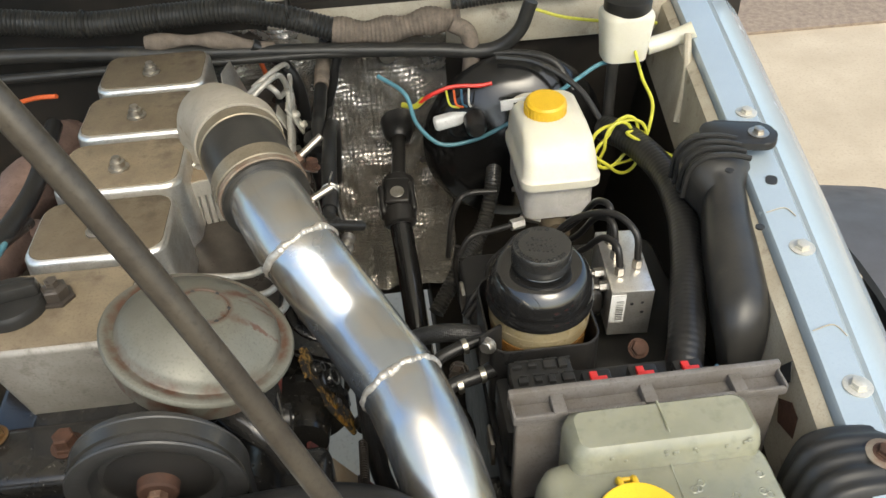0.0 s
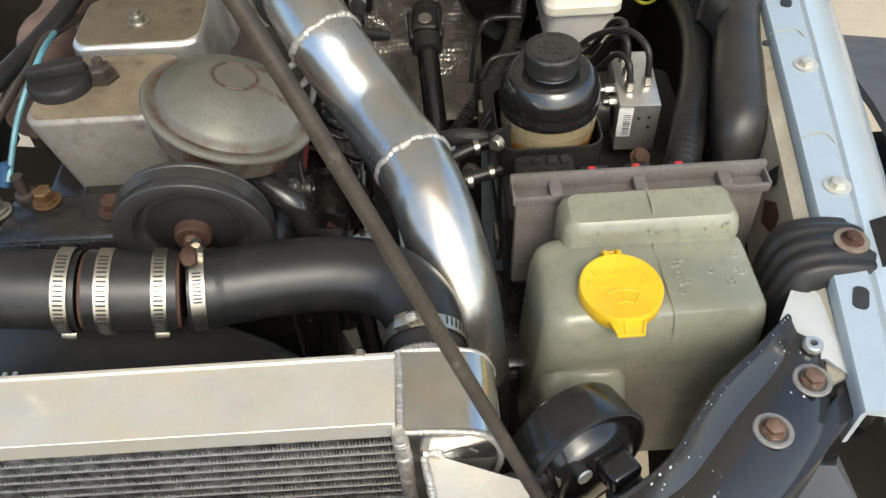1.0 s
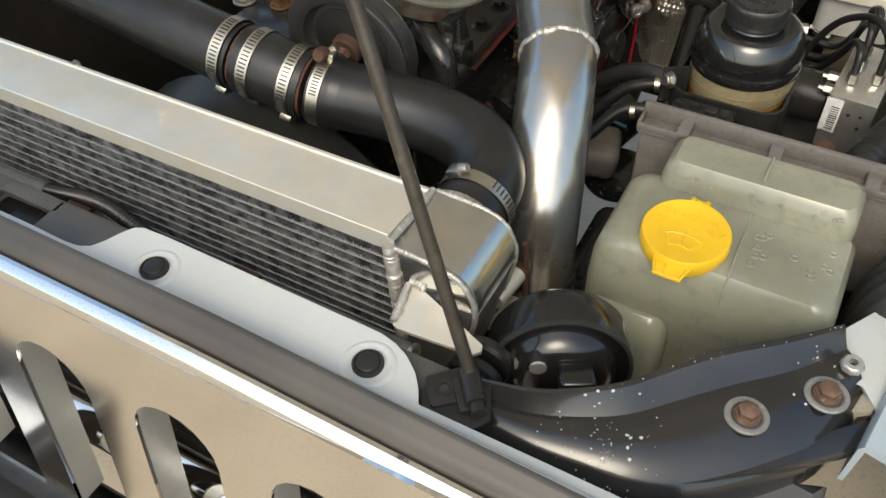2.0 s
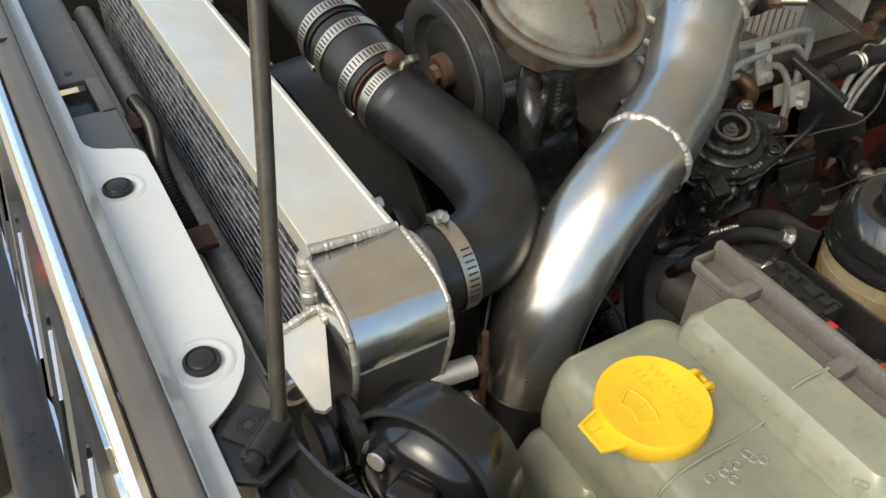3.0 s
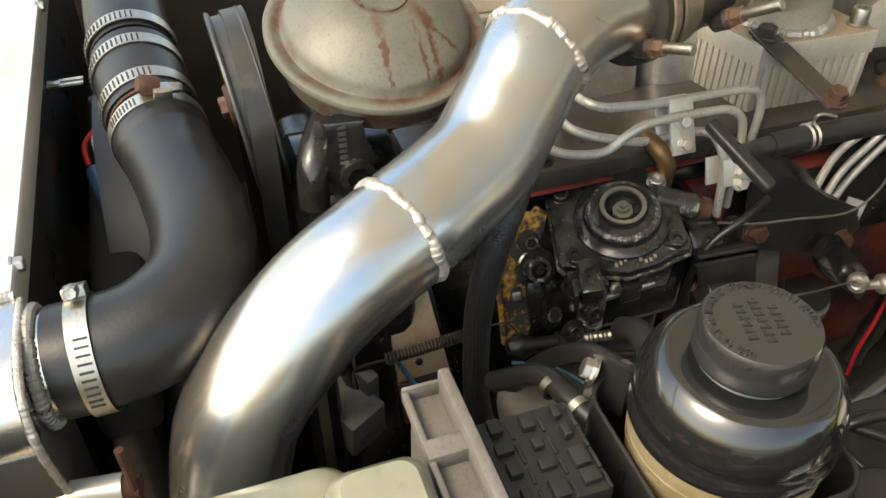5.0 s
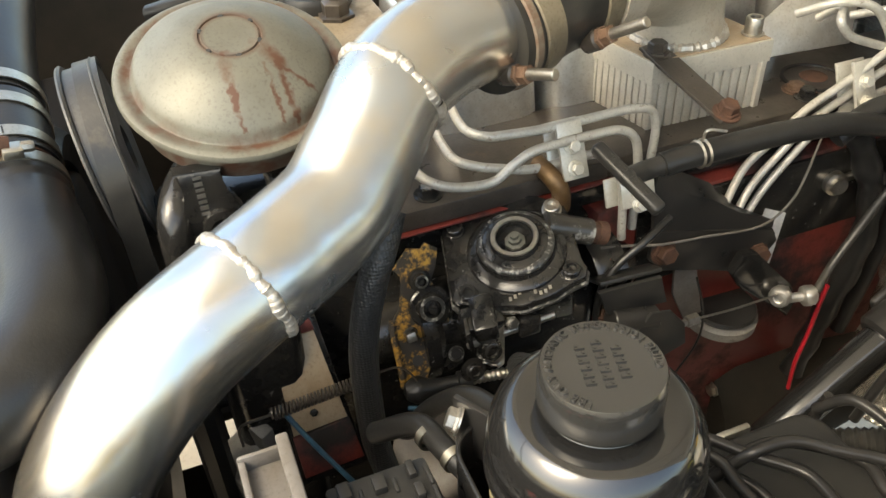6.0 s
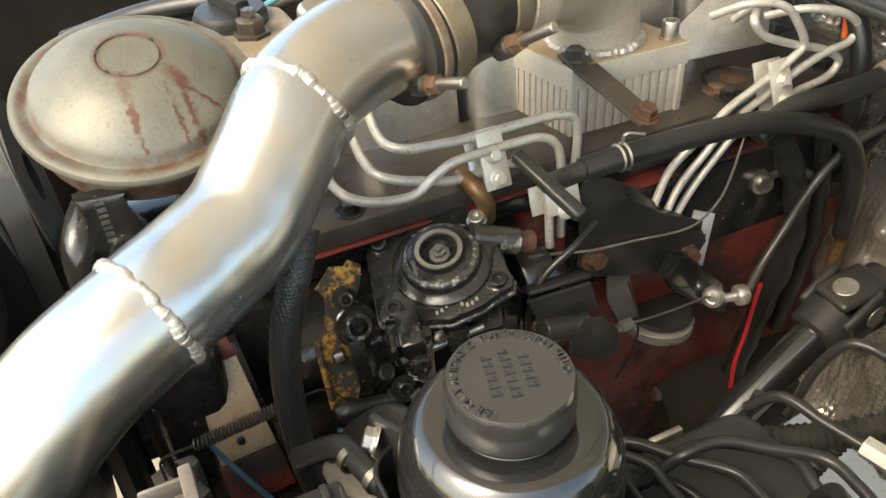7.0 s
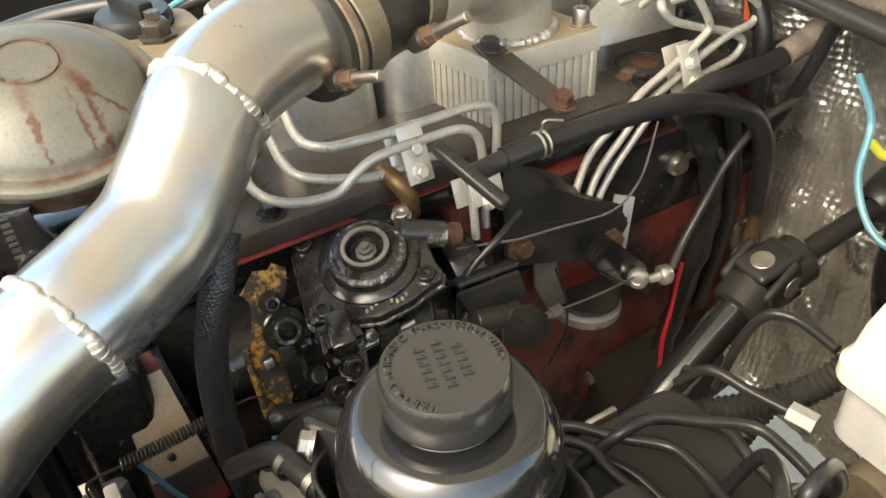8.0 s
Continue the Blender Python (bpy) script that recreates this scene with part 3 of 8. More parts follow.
def build_flare():
    """The tyre and the flare over it, outside the fender."""
    w = thing("tyre", (0.98, 0.92, 0.38), "black rubber front tyre on a steel rim below the fender", "tyre")
    part("tread", lathe((0.86, 0.92, 0.38), (1, 0, 0), [(0.2, 0.02), (0.33, 0.0), (0.375, 0.02), (0.385, 0.05), (0.385, 0.2), (0.375, 0.23), (0.33, 0.25), (0.2, 0.23), (0.2, 0.02)], 48), TYRE, w)
    part("rim", lathe((0.9, 0.92, 0.38), (1, 0, 0), [(0, 0.06), (0.1, 0.06), (0.16, 0.12), (0.205, 0.16), (0.205, 0.04), (0, 0.04)], 32), STEEL, w)
    f = thing("fender_flare", (0.9, 0.92, 0.8), "faded dark grey plastic wheel arch flare", "fender flare")
    bm = bmesh.new()
    rings = []
    for i in range(25):
        a = radians(15 + 150 * i / 24)
        r = 0.5
        c, s = math.cos(a), math.sin(a)
        rings.append([(x, 0.98 + (r + d) * c * 1.1, 0.38 + (r + d) * s) for x, d in ((0.8, 0.02), (0.9, 0.015), (1.02, 0.0), (1.07, -0.02), (1.08, -0.04), (1.06, -0.045), (1.0, -0.02), (0.9, 0.0), (0.8, 0.005))])
    part("arch", b_loft(bm, rings), FLARE, f)


build_flare()


def build_firewall():
    w = thing("firewall", (0, 1.42, 0.6), "dark grimy steel bulkhead behind the engine", "bulkhead")
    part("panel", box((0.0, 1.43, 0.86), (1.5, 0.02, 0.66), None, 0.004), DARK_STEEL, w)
    bm = bmesh.new()
    rng = random.Random(3)
    nx, nz = 40, 40
    vs = [[None] * (nz + 1) for _ in range(nx + 1)]
    for i in range(nx + 1):
        for k in range(nz + 1):
            x, z = -0.21 + 0.44 * i / nx, 0.62 + 0.54 * k / nz
            y = 1.40 - 0.16 * max(0, (0.95 - z)) + 0.024 * noise.noise(V((x * 14, z * 11, 0))) + 0.013 * noise.noise(V((x * 38, z * 32, 3)))
            vs[i][k] = bm.verts.new((x, y, z))
    for i in range(nx):
        for k in range(nz):
            bm.faces.new((vs[i][k], vs[i + 1][k], vs[i + 1][k + 1], vs[i][k + 1]))
    bmesh.ops.solidify(bm, geom=bm.faces[:], thickness=0.002)
    hs = thing("heat_shield", (0, 1.41, 0.65), "crumpled embossed silver foil heat shield on the bulkhead", "heat shield")
    part("foil", bm, FOIL, hs)
    for x, z in ((-0.18, 1.12), (-0.02, 1.13), (0.13, 1.1), (0.13, 0.86)):
        bolt(hs, (x, 1.388, z), (0, -1, 0), 0.006, 0.006, STEEL, 0.014)
    c = thing("cowl", (0, 1.45, 1.18), "grimy cream cowl edge with a dark stretch under the windscreen", "cowl")
    bm = bmesh.new()
    b_loft(bm, [[(x, 1.40, 1.10), (x, 1.395, 1.135), (x, 1.41, 1.17), (x, 1.47, 1.215), (x, 1.62, 1.26), (x, 1.62, 1.25), (x, 1.47, 1.2), (x, 1.42, 1.16), (x, 1.41, 1.10)] for x in [-0.06 + 0.05 * i for i in range(15)]])
    part("panel", bm, PAINT_GRIMY, c)
    # same profile carried on to the left in a dark colour
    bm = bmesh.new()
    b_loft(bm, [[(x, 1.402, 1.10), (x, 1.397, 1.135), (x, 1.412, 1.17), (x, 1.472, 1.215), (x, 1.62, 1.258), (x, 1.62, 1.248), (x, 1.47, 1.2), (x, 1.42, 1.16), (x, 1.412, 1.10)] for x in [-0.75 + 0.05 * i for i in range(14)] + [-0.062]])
    part("dark_panel", bm, DARK_STEEL, c, "dark stretch of the cowl")
    part("screen", box((0, 1.85, 1.48), (1.4, 0.62, 0.006), Euler((radians(38), 0, 0)).to_matrix(), 0.001), BLACK_GLOSS, c, "dark windscreen glass")


build_firewall()


def build_hood():
    h = thing("hood", (0, 1.5, 1.24), "raised white painted hood held up by a prop rod", "hood")
    q = Euler((radians(-38), 0, 0)).to_matrix()
    o = V((-0.02, 1.5, 1.26))

    def at(x, s, n):
        return o + q @ V((x, -s, n))

    bm = b_plate(bmesh.new(), rounded(-0.74, 0.0, 0.70, 1.36, 0.06), o, q @ V((1, 0, 0)), q @ V((0, -1, 0)), -0.004, 0)
    part("skin", bm, HOOD_WHITE, h)
    for x, s, w, l in ((-0.02, 0.08, 1.34, 0.1), (-0.02, 1.27, 1.3, 0.1), (-0.64, 0.67, 0.1, 1.08), (0.6, 0.67, 0.1, 1.08), (-0.33, 0.67, 0.07, 1.08), (0.28, 0.67, 0.07, 1.08)):
        part("rib", box(at(x, s, -0.014), (w, l, 0.022), q, 0.006), HOOD_WHITE, h)


build_hood()


def build_chassis():
    for x in (0.22, -0.62):
        c = thing("chassis_rail", (x, 0.7, 0.5), "dark grimy steel chassis rail", "chassis rail")
        part("rail", box((x, 0.8, 0.52), (0.09, 1.4, 0.12), None, 0.008), DARK_STEEL, c)
    x = thing("crossmember", (0, 0.42, 0.5), "dark steel crossmember under the radiator", "crossmember")
    part("beam", box((0, 0.42, 0.55), (1.0, 0.08, 0.1), None, 0.008), DARK_STEEL, x)
    w = thing("inner_wing", (-0.78, 0.8, 0.6), "dark inner wing panel across the bay", "inner wing")
    part("panel", box((-0.78, 0.85, 0.85), (0.02, 1.15, 0.55), None, 0.004), DARK_STEEL, w)
    part("flange", box((-0.76, 0.85, 1.13), (0.06, 1.15, 0.012), None, 0.003), PAINT_GRIMY, w)
    u = thing("under_tray", (0, 0.8, 0.4), "dark oily undertray and axle below the engine", "undertray")
    part("tray", box((-0.1, 0.66, 0.44), (0.56, 0.42, 0.02), None, 0.004), DARK_STEEL, u)
    part("axle_tube", tube([(-0.7, 0.95, 0.4), (0.8, 0.95, 0.4)], 0.06, 20), DARK_STEEL, u)
    part("sump", box((-0.2, 1.0, 0.56), (0.26, 0.6, 0.18), None, 0.02, 3), BLACK_CAST, u)
    part("side_tray", box((0.31, 0.86, 0.62), (0.1, 0.7, 0.012), Euler((0, radians(-14), 0)).to_matrix(), 0.003), DARK_STEEL, u)
    rd = thing("radiator", (-0.25, 0.44, 0.7), "black radiator and fan shroud behind the intercooler", "radiator")
    part("core", box((-0.28, 0.432, 0.8), (0.74, 0.03, 0.42), None, 0.004), BLACK_SATIN, rd)
    part("top_tank", box((-0.28, 0.434, 1.02), (0.74, 0.045, 0.04), None, 0.012, 3), DARK_STEEL, rd)
    part("shroud", box((-0.28, 0.475, 0.78), (0.7, 0.05, 0.44), None, 0.02, 3), DARK_STEEL, rd)
    tc = thing("timing_cover", (-0.1, 0.63, 0.7), "oily black timing cover on the front of the engine", "timing cover")
    part("casting", box((-0.13, 0.63, 0.8), (0.3, 0.07, 0.46), None, 0.015, 3), BLACK_CAST, tc)
    part("belt_run", tube([(0.03, 0.575, 1.02), (0.035, 0.575, 0.8), (0.0, 0.575, 0.6)], 0.012, 8), RUBBER, tc)
    part("belt_run", tube([(0.0, 0.575, 1.05), (-0.02, 0.575, 0.8), (-0.03, 0.575, 0.6)], 0.012, 8), RUBBER, tc)
    sb = thing("steering_box", (0.2, 0.62, 0.7), "dark cast steering box on the chassis rail", "steering box")
    part("body", box((0.2, 0.60, 0.82), (0.1, 0.16, 0.2), None, 0.02, 3), BLACK_CAST, sb)
    part("top_cover", lathe((0.14, 0.78, 0.86), (0, 0, 1), [(0, 0), (0.045, 0), (0.048, 0.006), (0.045, 0.02), (0.02, 0.026), (0, 0.026)], 28), BLACK_CAST, sb)
    lw = thing("lower_duct", (0.3, 0.7, 0.8), "dark plastic box under the fuse box", "air box")
    part("box", b_pan(bmesh.new(), 0.2, 0.63, 0.48, 1.02, 0.66, 0.94, 0.02, 0.01), PLASTIC, lw)
    part("lid", b_pan(bmesh.new(), 0.197, 0.627, 0.483, 1.023, 0.941, 0.957, 0.02, 0.006), PLASTIC, lw)
    for y in (0.7, 0.95):
        part("clip", box((0.195, y, 0.94), (0.006, 0.03, 0.04), None, 0.002), STEEL, lw)
    t = thing("gearbox", (0.0, 1.2, 0.4), "grey gearbox housing behind the engine", "gearbox")
    part("casing", lathe((-0.12, 1.15, 0.6), (0, 1, 0), [(0, 0), (0.13, 0), (0.14, 0.03), (0.14, 0.12), (0.12, 0.3), (0.1, 0.6), (0, 0.6)], 28), DARK_STEEL, t)
    for k in range(8):
        a = 2 * math.pi * k / 8
        bolt(t, (-0.12 + 0.13 * math.cos(a), 1.145, 0.6 + 0.13 * math.sin(a)), (0, -1, 0), 0.008, 0.007, STEEL)


build_chassis()


# ---- front panel, grille, lamp support ----
def paint_chips(parent, lines):
    """Flat chips of missing paint scattered over the pressing."""
    rng = random.Random(9)
    bm = bmesh.new()
    n = len(lines[0])

    def at(k, i):
        k0, i0 = min(int(k), 9), min(int(i), n - 2)
        p, q = lines[k0][i0].lerp(lines[k0][i0 + 1], i - i0), lines[k0 + 1][i0].lerp(lines[k0 + 1][i0 + 1], i - i0)
        return p.lerp(q, k - k0)

    def chip(k, i, r):
        c = at(k, i)
        n_ = (at(k, min(i + 0.4, n - 1.01)) - at(k, max(i - 0.4, 0))).cross(at(min(k + 0.3, 9.99), i) - at(max(k - 0.3, 0), i))
        if n_.length < 1e-9:
            return
        n_ = n_.normalized() * (1 if n_.z > 0 else -1)
        q = frame_of(n_)
        m = rng.randint(5, 8)
        ring = [bm.verts.new(c + n_ * 0.0003 + q @ V((r * rng.uniform(0.55, 1.2) * math.cos(2 * math.pi * j / m), r * rng.uniform(0.5, 1.0) * math.sin(2 * math.pi * j / m), 0))) for j in range(m)]
        bm.faces.new(ring)
    for _ in range(75):
        chip(min(9.9, max(1.2, rng.gauss(7.0, 1.6))), min(n - 1.1, max(0.5, rng.gauss(0.36, 0.09) * n)), rng.choice((0.0004, 0.0005, 0.0007, 0.001, 0.0016)))
    for _ in range(55):
        chip(rng.uniform(1.0, 2.9), rng.uniform(0.2, 0.97) * n, rng.choice((0.0003, 0.0004, 0.0007)))
    for _ in range(16):
        chip(rng.uniform(4.0, 8.0), rng.uniform(0.8, 0.97) * n, rng.choice((0.0006, 0.001, 0.0014)))
    tagged(part("paint_chip", bm, CHIP, parent, "bare grey paint chips"), kind="stuff")


def build_front():
    f = thing("slam_panel", (0, 0.24, 1.05), "black steel upper radiator support panel", "radiator support")
    bm = b_plate(bmesh.new(), [(-0.72, 0.198), (-0.33, 0.198), (-0.33, 0.262), (-0.72, 0.262)], (0, 0, 1.092), (1, 0, 0), (0, 1, 0), 0.006, 0.002)
    b_plate(bm, [(-0.262, 0.198), (0.2, 0.198), (0.2, 0.262), (-0.262, 0.262)], (0, 0, 1.092), (1, 0, 0), (0, 1, 0), 0.006, 0.002)
    b_plate(bm, [(-0.335, 0.198), (-0.255, 0.198), (-0.255, 0.212), (-0.335, 0.212)], (0, 0, 1.092), (1, 0, 0), (0, 1, 0), 0.006, 0.002)
    b_plate(bm, [(-0.335, 0.247), (-0.255, 0.247), (-0.255, 0.262), (-0.335, 0.262)], (0, 0, 1.092), (1, 0, 0), (0, 1, 0), 0.006, 0.002)
    b_box(bm, (-0.26, 0.262, 1.06), (0.92, 0.008, 0.07), None, 0.002)
    part("panel", bm, GREY_PAINT, f)
    part("pocket", box((-0.295, 0.23, 1.07), (0.078, 0.044, 0.03), None, 0.003), BLACK_SATIN, f, "dark square pocket")
    for x, y in ((-0.235, 0.208), (-0.35, 0.235)):
        part("hole", cyl((x, y, 1.0975), (x, y, 1.099), 0.004, 12, 0.0002), INK_AND_HOLE, f)
    # lower stay in front of the core
    p = thing("condenser_pipe", (0.0, 0.29, 1.0), "dull aluminium tube and bracket before the intercooler", "pipe")
    part("tube", tube([(-0.6, 0.292, 1.045), (0.11, 0.292, 1.04)], 0.0125, 18), WASHER, p)
    part("tube_end", lathe((0.11, 0.292, 1.04), (1, 0, 0), [(0.008, 0), (0.0135, 0), (0.0135, 0.004), (0.0085, 0.004), (0.008, -0.01), (0, -0.01)], 24), CAST_RIM, p)
    part("bracket", box((-0.25, 0.276, 1.02), (0.68, 0.006, 0.05), None, 0.002), PAINT_GRIMY, p)
    for x in (-0.06, -0.27):
        part("tab", box((x, 0.275, 1.07), (0.03, 0.03, 0.006), None, 0.001), RUST, p, "rusty brown tab")
    c = thing("wiring_loom", (-0.2, 0.272, 1.05), "black corrugated loom behind the support panel", "wiring")
    part("conduit", tube([(-0.33, 0.29, 1.06), (-0.24, 0.288, 1.08), (-0.16, 0.276, 1.075), (-0.1, 0.28, 1.05), (-0.02, 0.285, 1.02)], ribbed(0.0075, 0.004, 0.0008), 12, 8, True, 0.001), RUBBER, c)

    # white cover strip with its two clips
    w = thing("front_cover_strip", (0, 0.23, 1.11), "white painted steel cover strip with two black clips", "cover strip")
    edge = [(-0.7, 0.218), (-0.24, 0.218), (-0.2, 0.217), (-0.186, 0.2185), (-0.176, 0.2235), (-0.169, 0.2335), (-0.163, 0.248), (-0.157, 0.258), (-0.148, 0.2625), (-0.12, 0.2632), (0.068, 0.2605), (0.108, 0.26), (0.124, 0.2565), (0.138, 0.2505), (0.152, 0.2395), (0.162, 0.2275), (0.168, 0.2165)]

    def back(x):
        for (xa, ya), (xb, yb) in zip(edge, edge[1:]):
            if xa <= x <= xb:
                return ya + (yb - ya) * (x - xa) / (xb - xa)
        return 0.2165

    def rise(y):
        for (ya, za), (yb, zb) in zip(LIP, LIP[1:]):
            if ya <= y <= yb:
                return za + (zb - za) * (y - ya) / (yb - ya)
        return 1.1127
    LIP = [(0.199, 1.1405), (0.2005, 1.139), (0.2085, 1.118), (0.2115, 1.1138), (0.216, 1.1127), (0.3, 1.1127)]
    xs = sorted({round(-0.7 + 0.02 * i, 4) for i in range(24)} | {round(-0.24 + 0.004 * i, 4) for i in range(103)} | {round(0.2 + 0.03 * i, 4) for i in range(8)})
    rings = []
    for x in xs:
        yb = back(x)
        ys = [0.199, 0.2005, 0.2085, 0.2115] + [0.214 + (yb - 0.214) * k / 5 for k in range(6)]
        rings.append([(x, 0.1989, 1.06)] + [(x, y, rise(y) - 0.05 * max(0.0, x) * (0.2115 - y) / 0.0125 * (y < 0.2115)) for y in ys] + [(x, yb - 0.0005, rise(yb) - 0.0022)] + [(x, y + 0.0012, rise(y) - 0.003 - 0.05 * max(0.0, x) * (0.2115 - y) / 0.0125 * (y < 0.2115)) for y in ys[-2::-2]] + [(x, 0.2022, 1.06)])
    part("pressing", b_loft(bmesh.new(), rings), PAINT_WHITE, w)
    for x, y in ((-0.104, 0.2285), (0.1155, 0.2295)):
        z = 1.1127
        part("dimple", lathe((x, y, z), (0, 0, 1), [(0, -0.0004), (0.0145, -0.0004), (0.0185, 0.0012), (0.0205, 0.0014), (0.023, 0.0)], 32), PAINT_WHITE, w)
        clip = part("clip", lathe((x, y, z), (0, 0, 1), [(0.0128, 0), (0.0128, 0.003), (0.0118, 0.0042), (0.0105, 0.0042), (0.0098, 0.003), (0.0092, 0.0042), (0.008, 0.0048), (0, 0.0052)], 28), PLASTIC, w, "black plastic push clip")

    # black rubber hood seal and chrome grille
    s = thing("hood_seal", (0, 0.18, 1.08), "faded black rubber hood seal along the grille", "rubber seal")
    bm = bmesh.new()
    b_loft(bm, [[(x, y, z - 0.05 * max(0.0, x)) for y, z in ((0.1985, 1.06), (0.1985, 1.1425), (0.1975, 1.1455), (0.195, 1.1465), (0.1915, 1.1455), (0.188, 1.1425), (0.184, 1.1415), (0.179, 1.138), (0.175, 1.132), (0.1738, 1.125), (0.1738, 1.06))] for x in [-0.7 + 0.03 * i for i in range(39)]])
    part("strip", bm, SEAL, s)
    part("seam", box((-0.36, 0.19, 1.1435), (0.0014, 0.018, 0.004), None, 0.0004), RUBBER, s)
    g = thing("grille", (0, 0.13, 0.9), "polished chrome grille with vertical rounded slots", "grille")
    bm = bmesh.new()
    # upright face in columns with slots between, leaning slightly forward at the foot
    top, low = 1.118, 0.70
    slot_top, slot_low, half = 1.047, 0.76, 0.048
    pitch = 0.152
    xs0 = -0.041 - 4 * pitch
    lean = 0.16

    def pt(x, z):
        return (x, 0.150 - lean * (1.078 - z), z)

    def cell(x0, x1, z0, z1):
        a = [bm.verts.new(pt(x, z)) for x, z in ((x0, z0), (x1, z0), (x1, z1), (x0, z1))]
        bm.faces.new(a)
    centers = [xs0 + pitch * i for i in range(7)]
    x = -0.7
    for c0 in centers:
        cell(x, c0 - half, low, top)
        n = 10
        arc = [(c0 - half * math.cos(math.pi * i / n), slot_top - half + half * math.sin(math.pi * i / n)) for i in range(n + 1)]
        for (xa, za), (xb, zb) in zip(arc, arc[1:]):
            bm.faces.new([bm.verts.new(pt(*q)) for q in ((xa, za), (xb, zb), (xb, top), (xa, top))])
        cell(c0 - half, c0 + half, low, slot_low)
        x = c0 + half
    cell(x, 0.47, low, top)
    bmesh.ops.remove_doubles(bm, verts=bm.verts, dist=0.0003)
    bmesh.ops.recalc_face_normals(bm, faces=bm.faces)
    ret = bmesh.ops.extrude_face_region(bm, geom=bm.faces[:])
    bmesh.ops.translate(bm, vec=(0, 0.004, 0.0), verts=[v for v in ret["geom"] if isinstance(v, bmesh.types.BMVert)])
    part("face", bm, GRILLE_CHROME, g)
    for c0 in centers:
        side = [(c0 - half * math.cos(math.pi * i / 14), slot_top - half + half * math.sin(math.pi * i / 14)) for i in range(15)]
        side = [(c0 - half, slot_low)] + side + [(c0 + half, slot_low)]
        rings = []
        for x_, z_ in side:
            px, py, pz = pt(x_, z_)
            out = V((x_ - c0, 0, max(0.0, z_ - slot_top + half)))
            out = out.normalized() * 0.0018
            rings.append([V((px, py + 0.0035, pz)), V((px, py + 0.036, pz)), V((px, py + 0.036, pz)) + out, V((px, py + 0.0035, pz)) + out])
        part("slot_liner", b_loft(bmesh.new(), rings), SLOT_GREY, g, "plain grey slot wall")
    bm = bmesh.new()
    b_loft(bm, [[(x, y, z - 0.05 * max(0.0, x)) for y, z in ((0.1735, 1.1), (0.1735, 1.127), (0.1715, 1.1305), (0.167, 1.1315), (0.161, 1.1285), (0.1572, 1.122), (0.1565, 1.112), (0.16, 1.1))] for x in [-0.7 + 0.03 * i for i in range(40)]])
    part("top_moulding", bm, CHROME, g, "bright chrome moulding")
    b = thing("chrome_bar", (0, 0.185, 0.81), "horizontal chrome bar behind the grille slots", "trim bar")
    part("bar", tube([(-0.7, 0.185, 0.81), (0.3, 0.185, 0.81)], 0.034, 32), CHROME, b)
    k = thing("condenser", (0, 0.26, 0.8), "black finned condenser behind the grille", "condenser")
    bm = bmesh.new()
    for i in range(26):
        b_box(bm, (-0.25, 0.272, 0.6 + i * 0.014), (0.9, 0.012, 0.005), None, 0)
    b_box(bm, (-0.25, 0.282, 0.78), (0.9, 0.006, 0.4), None, 0)
    tagged(part("fin", bm, BLACK_SATIN, k), kind="stuff")

    # lamp support arm
    a = thing("lamp_support", (0.33, 0.3, 1.05), "black painted pressed steel lamp support, chipped, with rusty bolts", "bracket")
    up = [(0.198, 0.262), (0.235, 0.272), (0.262, 0.286), (0.294, 0.310), (0.322, 0.343), (0.350, 0.373), (0.39, 0.405), (0.428, 0.438)]
    lo = [(0.205, 0.228), (0.25, 0.224), (0.286, 0.228), (0.33, 0.238), (0.37, 0.262), (0.412, 0.298), (0.446, 0.34), (0.462, 0.395)]
    rings = []
    for (x0, y0), (x1, y1) in zip(up, lo):
        row = []
        for u, dz in ((0, -0.02), (0, 0.004), (0.03, 0.0085), (0.09, 0.008), (0.15, 0.002), (0.28, -0.006), (0.45, -0.004), (0.62, -0.005), (0.8, -0.012), (0.95, -0.022), (1.0, -0.03), (1.0, -0.05)):
            row.append((x0 + (x1 - x0) * u, y0 + (y1 - y0) * u, 1.1 + dz))
        row += [(x1, y1, 1.04), (x0, y0, 1.075)]
        rings.append(row)
    fine = []
    for k in range(len(rings[0])):
        fine.append(curve_points([r[k] for r in rings], 5))
    part("pressing", b_loft(bmesh.new(), [[fine[k][i] for k in range(len(fine))] for i in range(len(fine[0]))]), PAINT_WORN, a)
    paint_chips(a, fine)
    for x, y in ((0.384, 0.329), (0.432, 0.374)):
        part("washer", lathe((x, y, 1.0955), (0, 0, 1), [(0.0125, 0), (0.0165, 0), (0.0165, 0.0012), (0.0155, 0.0022), (0.0128, 0.0022), (0.0115, 0.001)], 36), WASHER, a, "pale washer")
        part("rusty_seat", lathe((x, y, 1.0952), (0, 0, 1), [(0, 0), (0.0118, 0), (0.0116, 0.0012), (0.0104, 0.0018), (0, 0.002)], 30), BROWN_STEEL, a, "brown rusty bolt flange")
        bolt(a, (x, y, 1.0968), (0, 0, 1), 0.0082, 0.0075, RUST_HEAD, 0.0098)
    part("nut", lathe((0.443, 0.407, 1.098), (0, 0, 1), [(0.0035, 0.0), (0.009, 0), (0.009, 0.004), (0.0075, 0.006), (0.0035, 0.006), (0.0035, 0)], 8), CAST_RIM, a)
    part("white_bracket", plate([(0.432, 0.395), (0.455, 0.40), (0.476, 0.372), (0.470, 0.35), (0.482, 0.36), (0.495, 0.42), (0.472, 0.478), (0.452, 0.48), (0.428, 0.442)], (0, 0, 1.086), (1, 0, 0), (0, 1, 0), 0.004), PAINT_WHITE, a, "cream painted fender bracket")
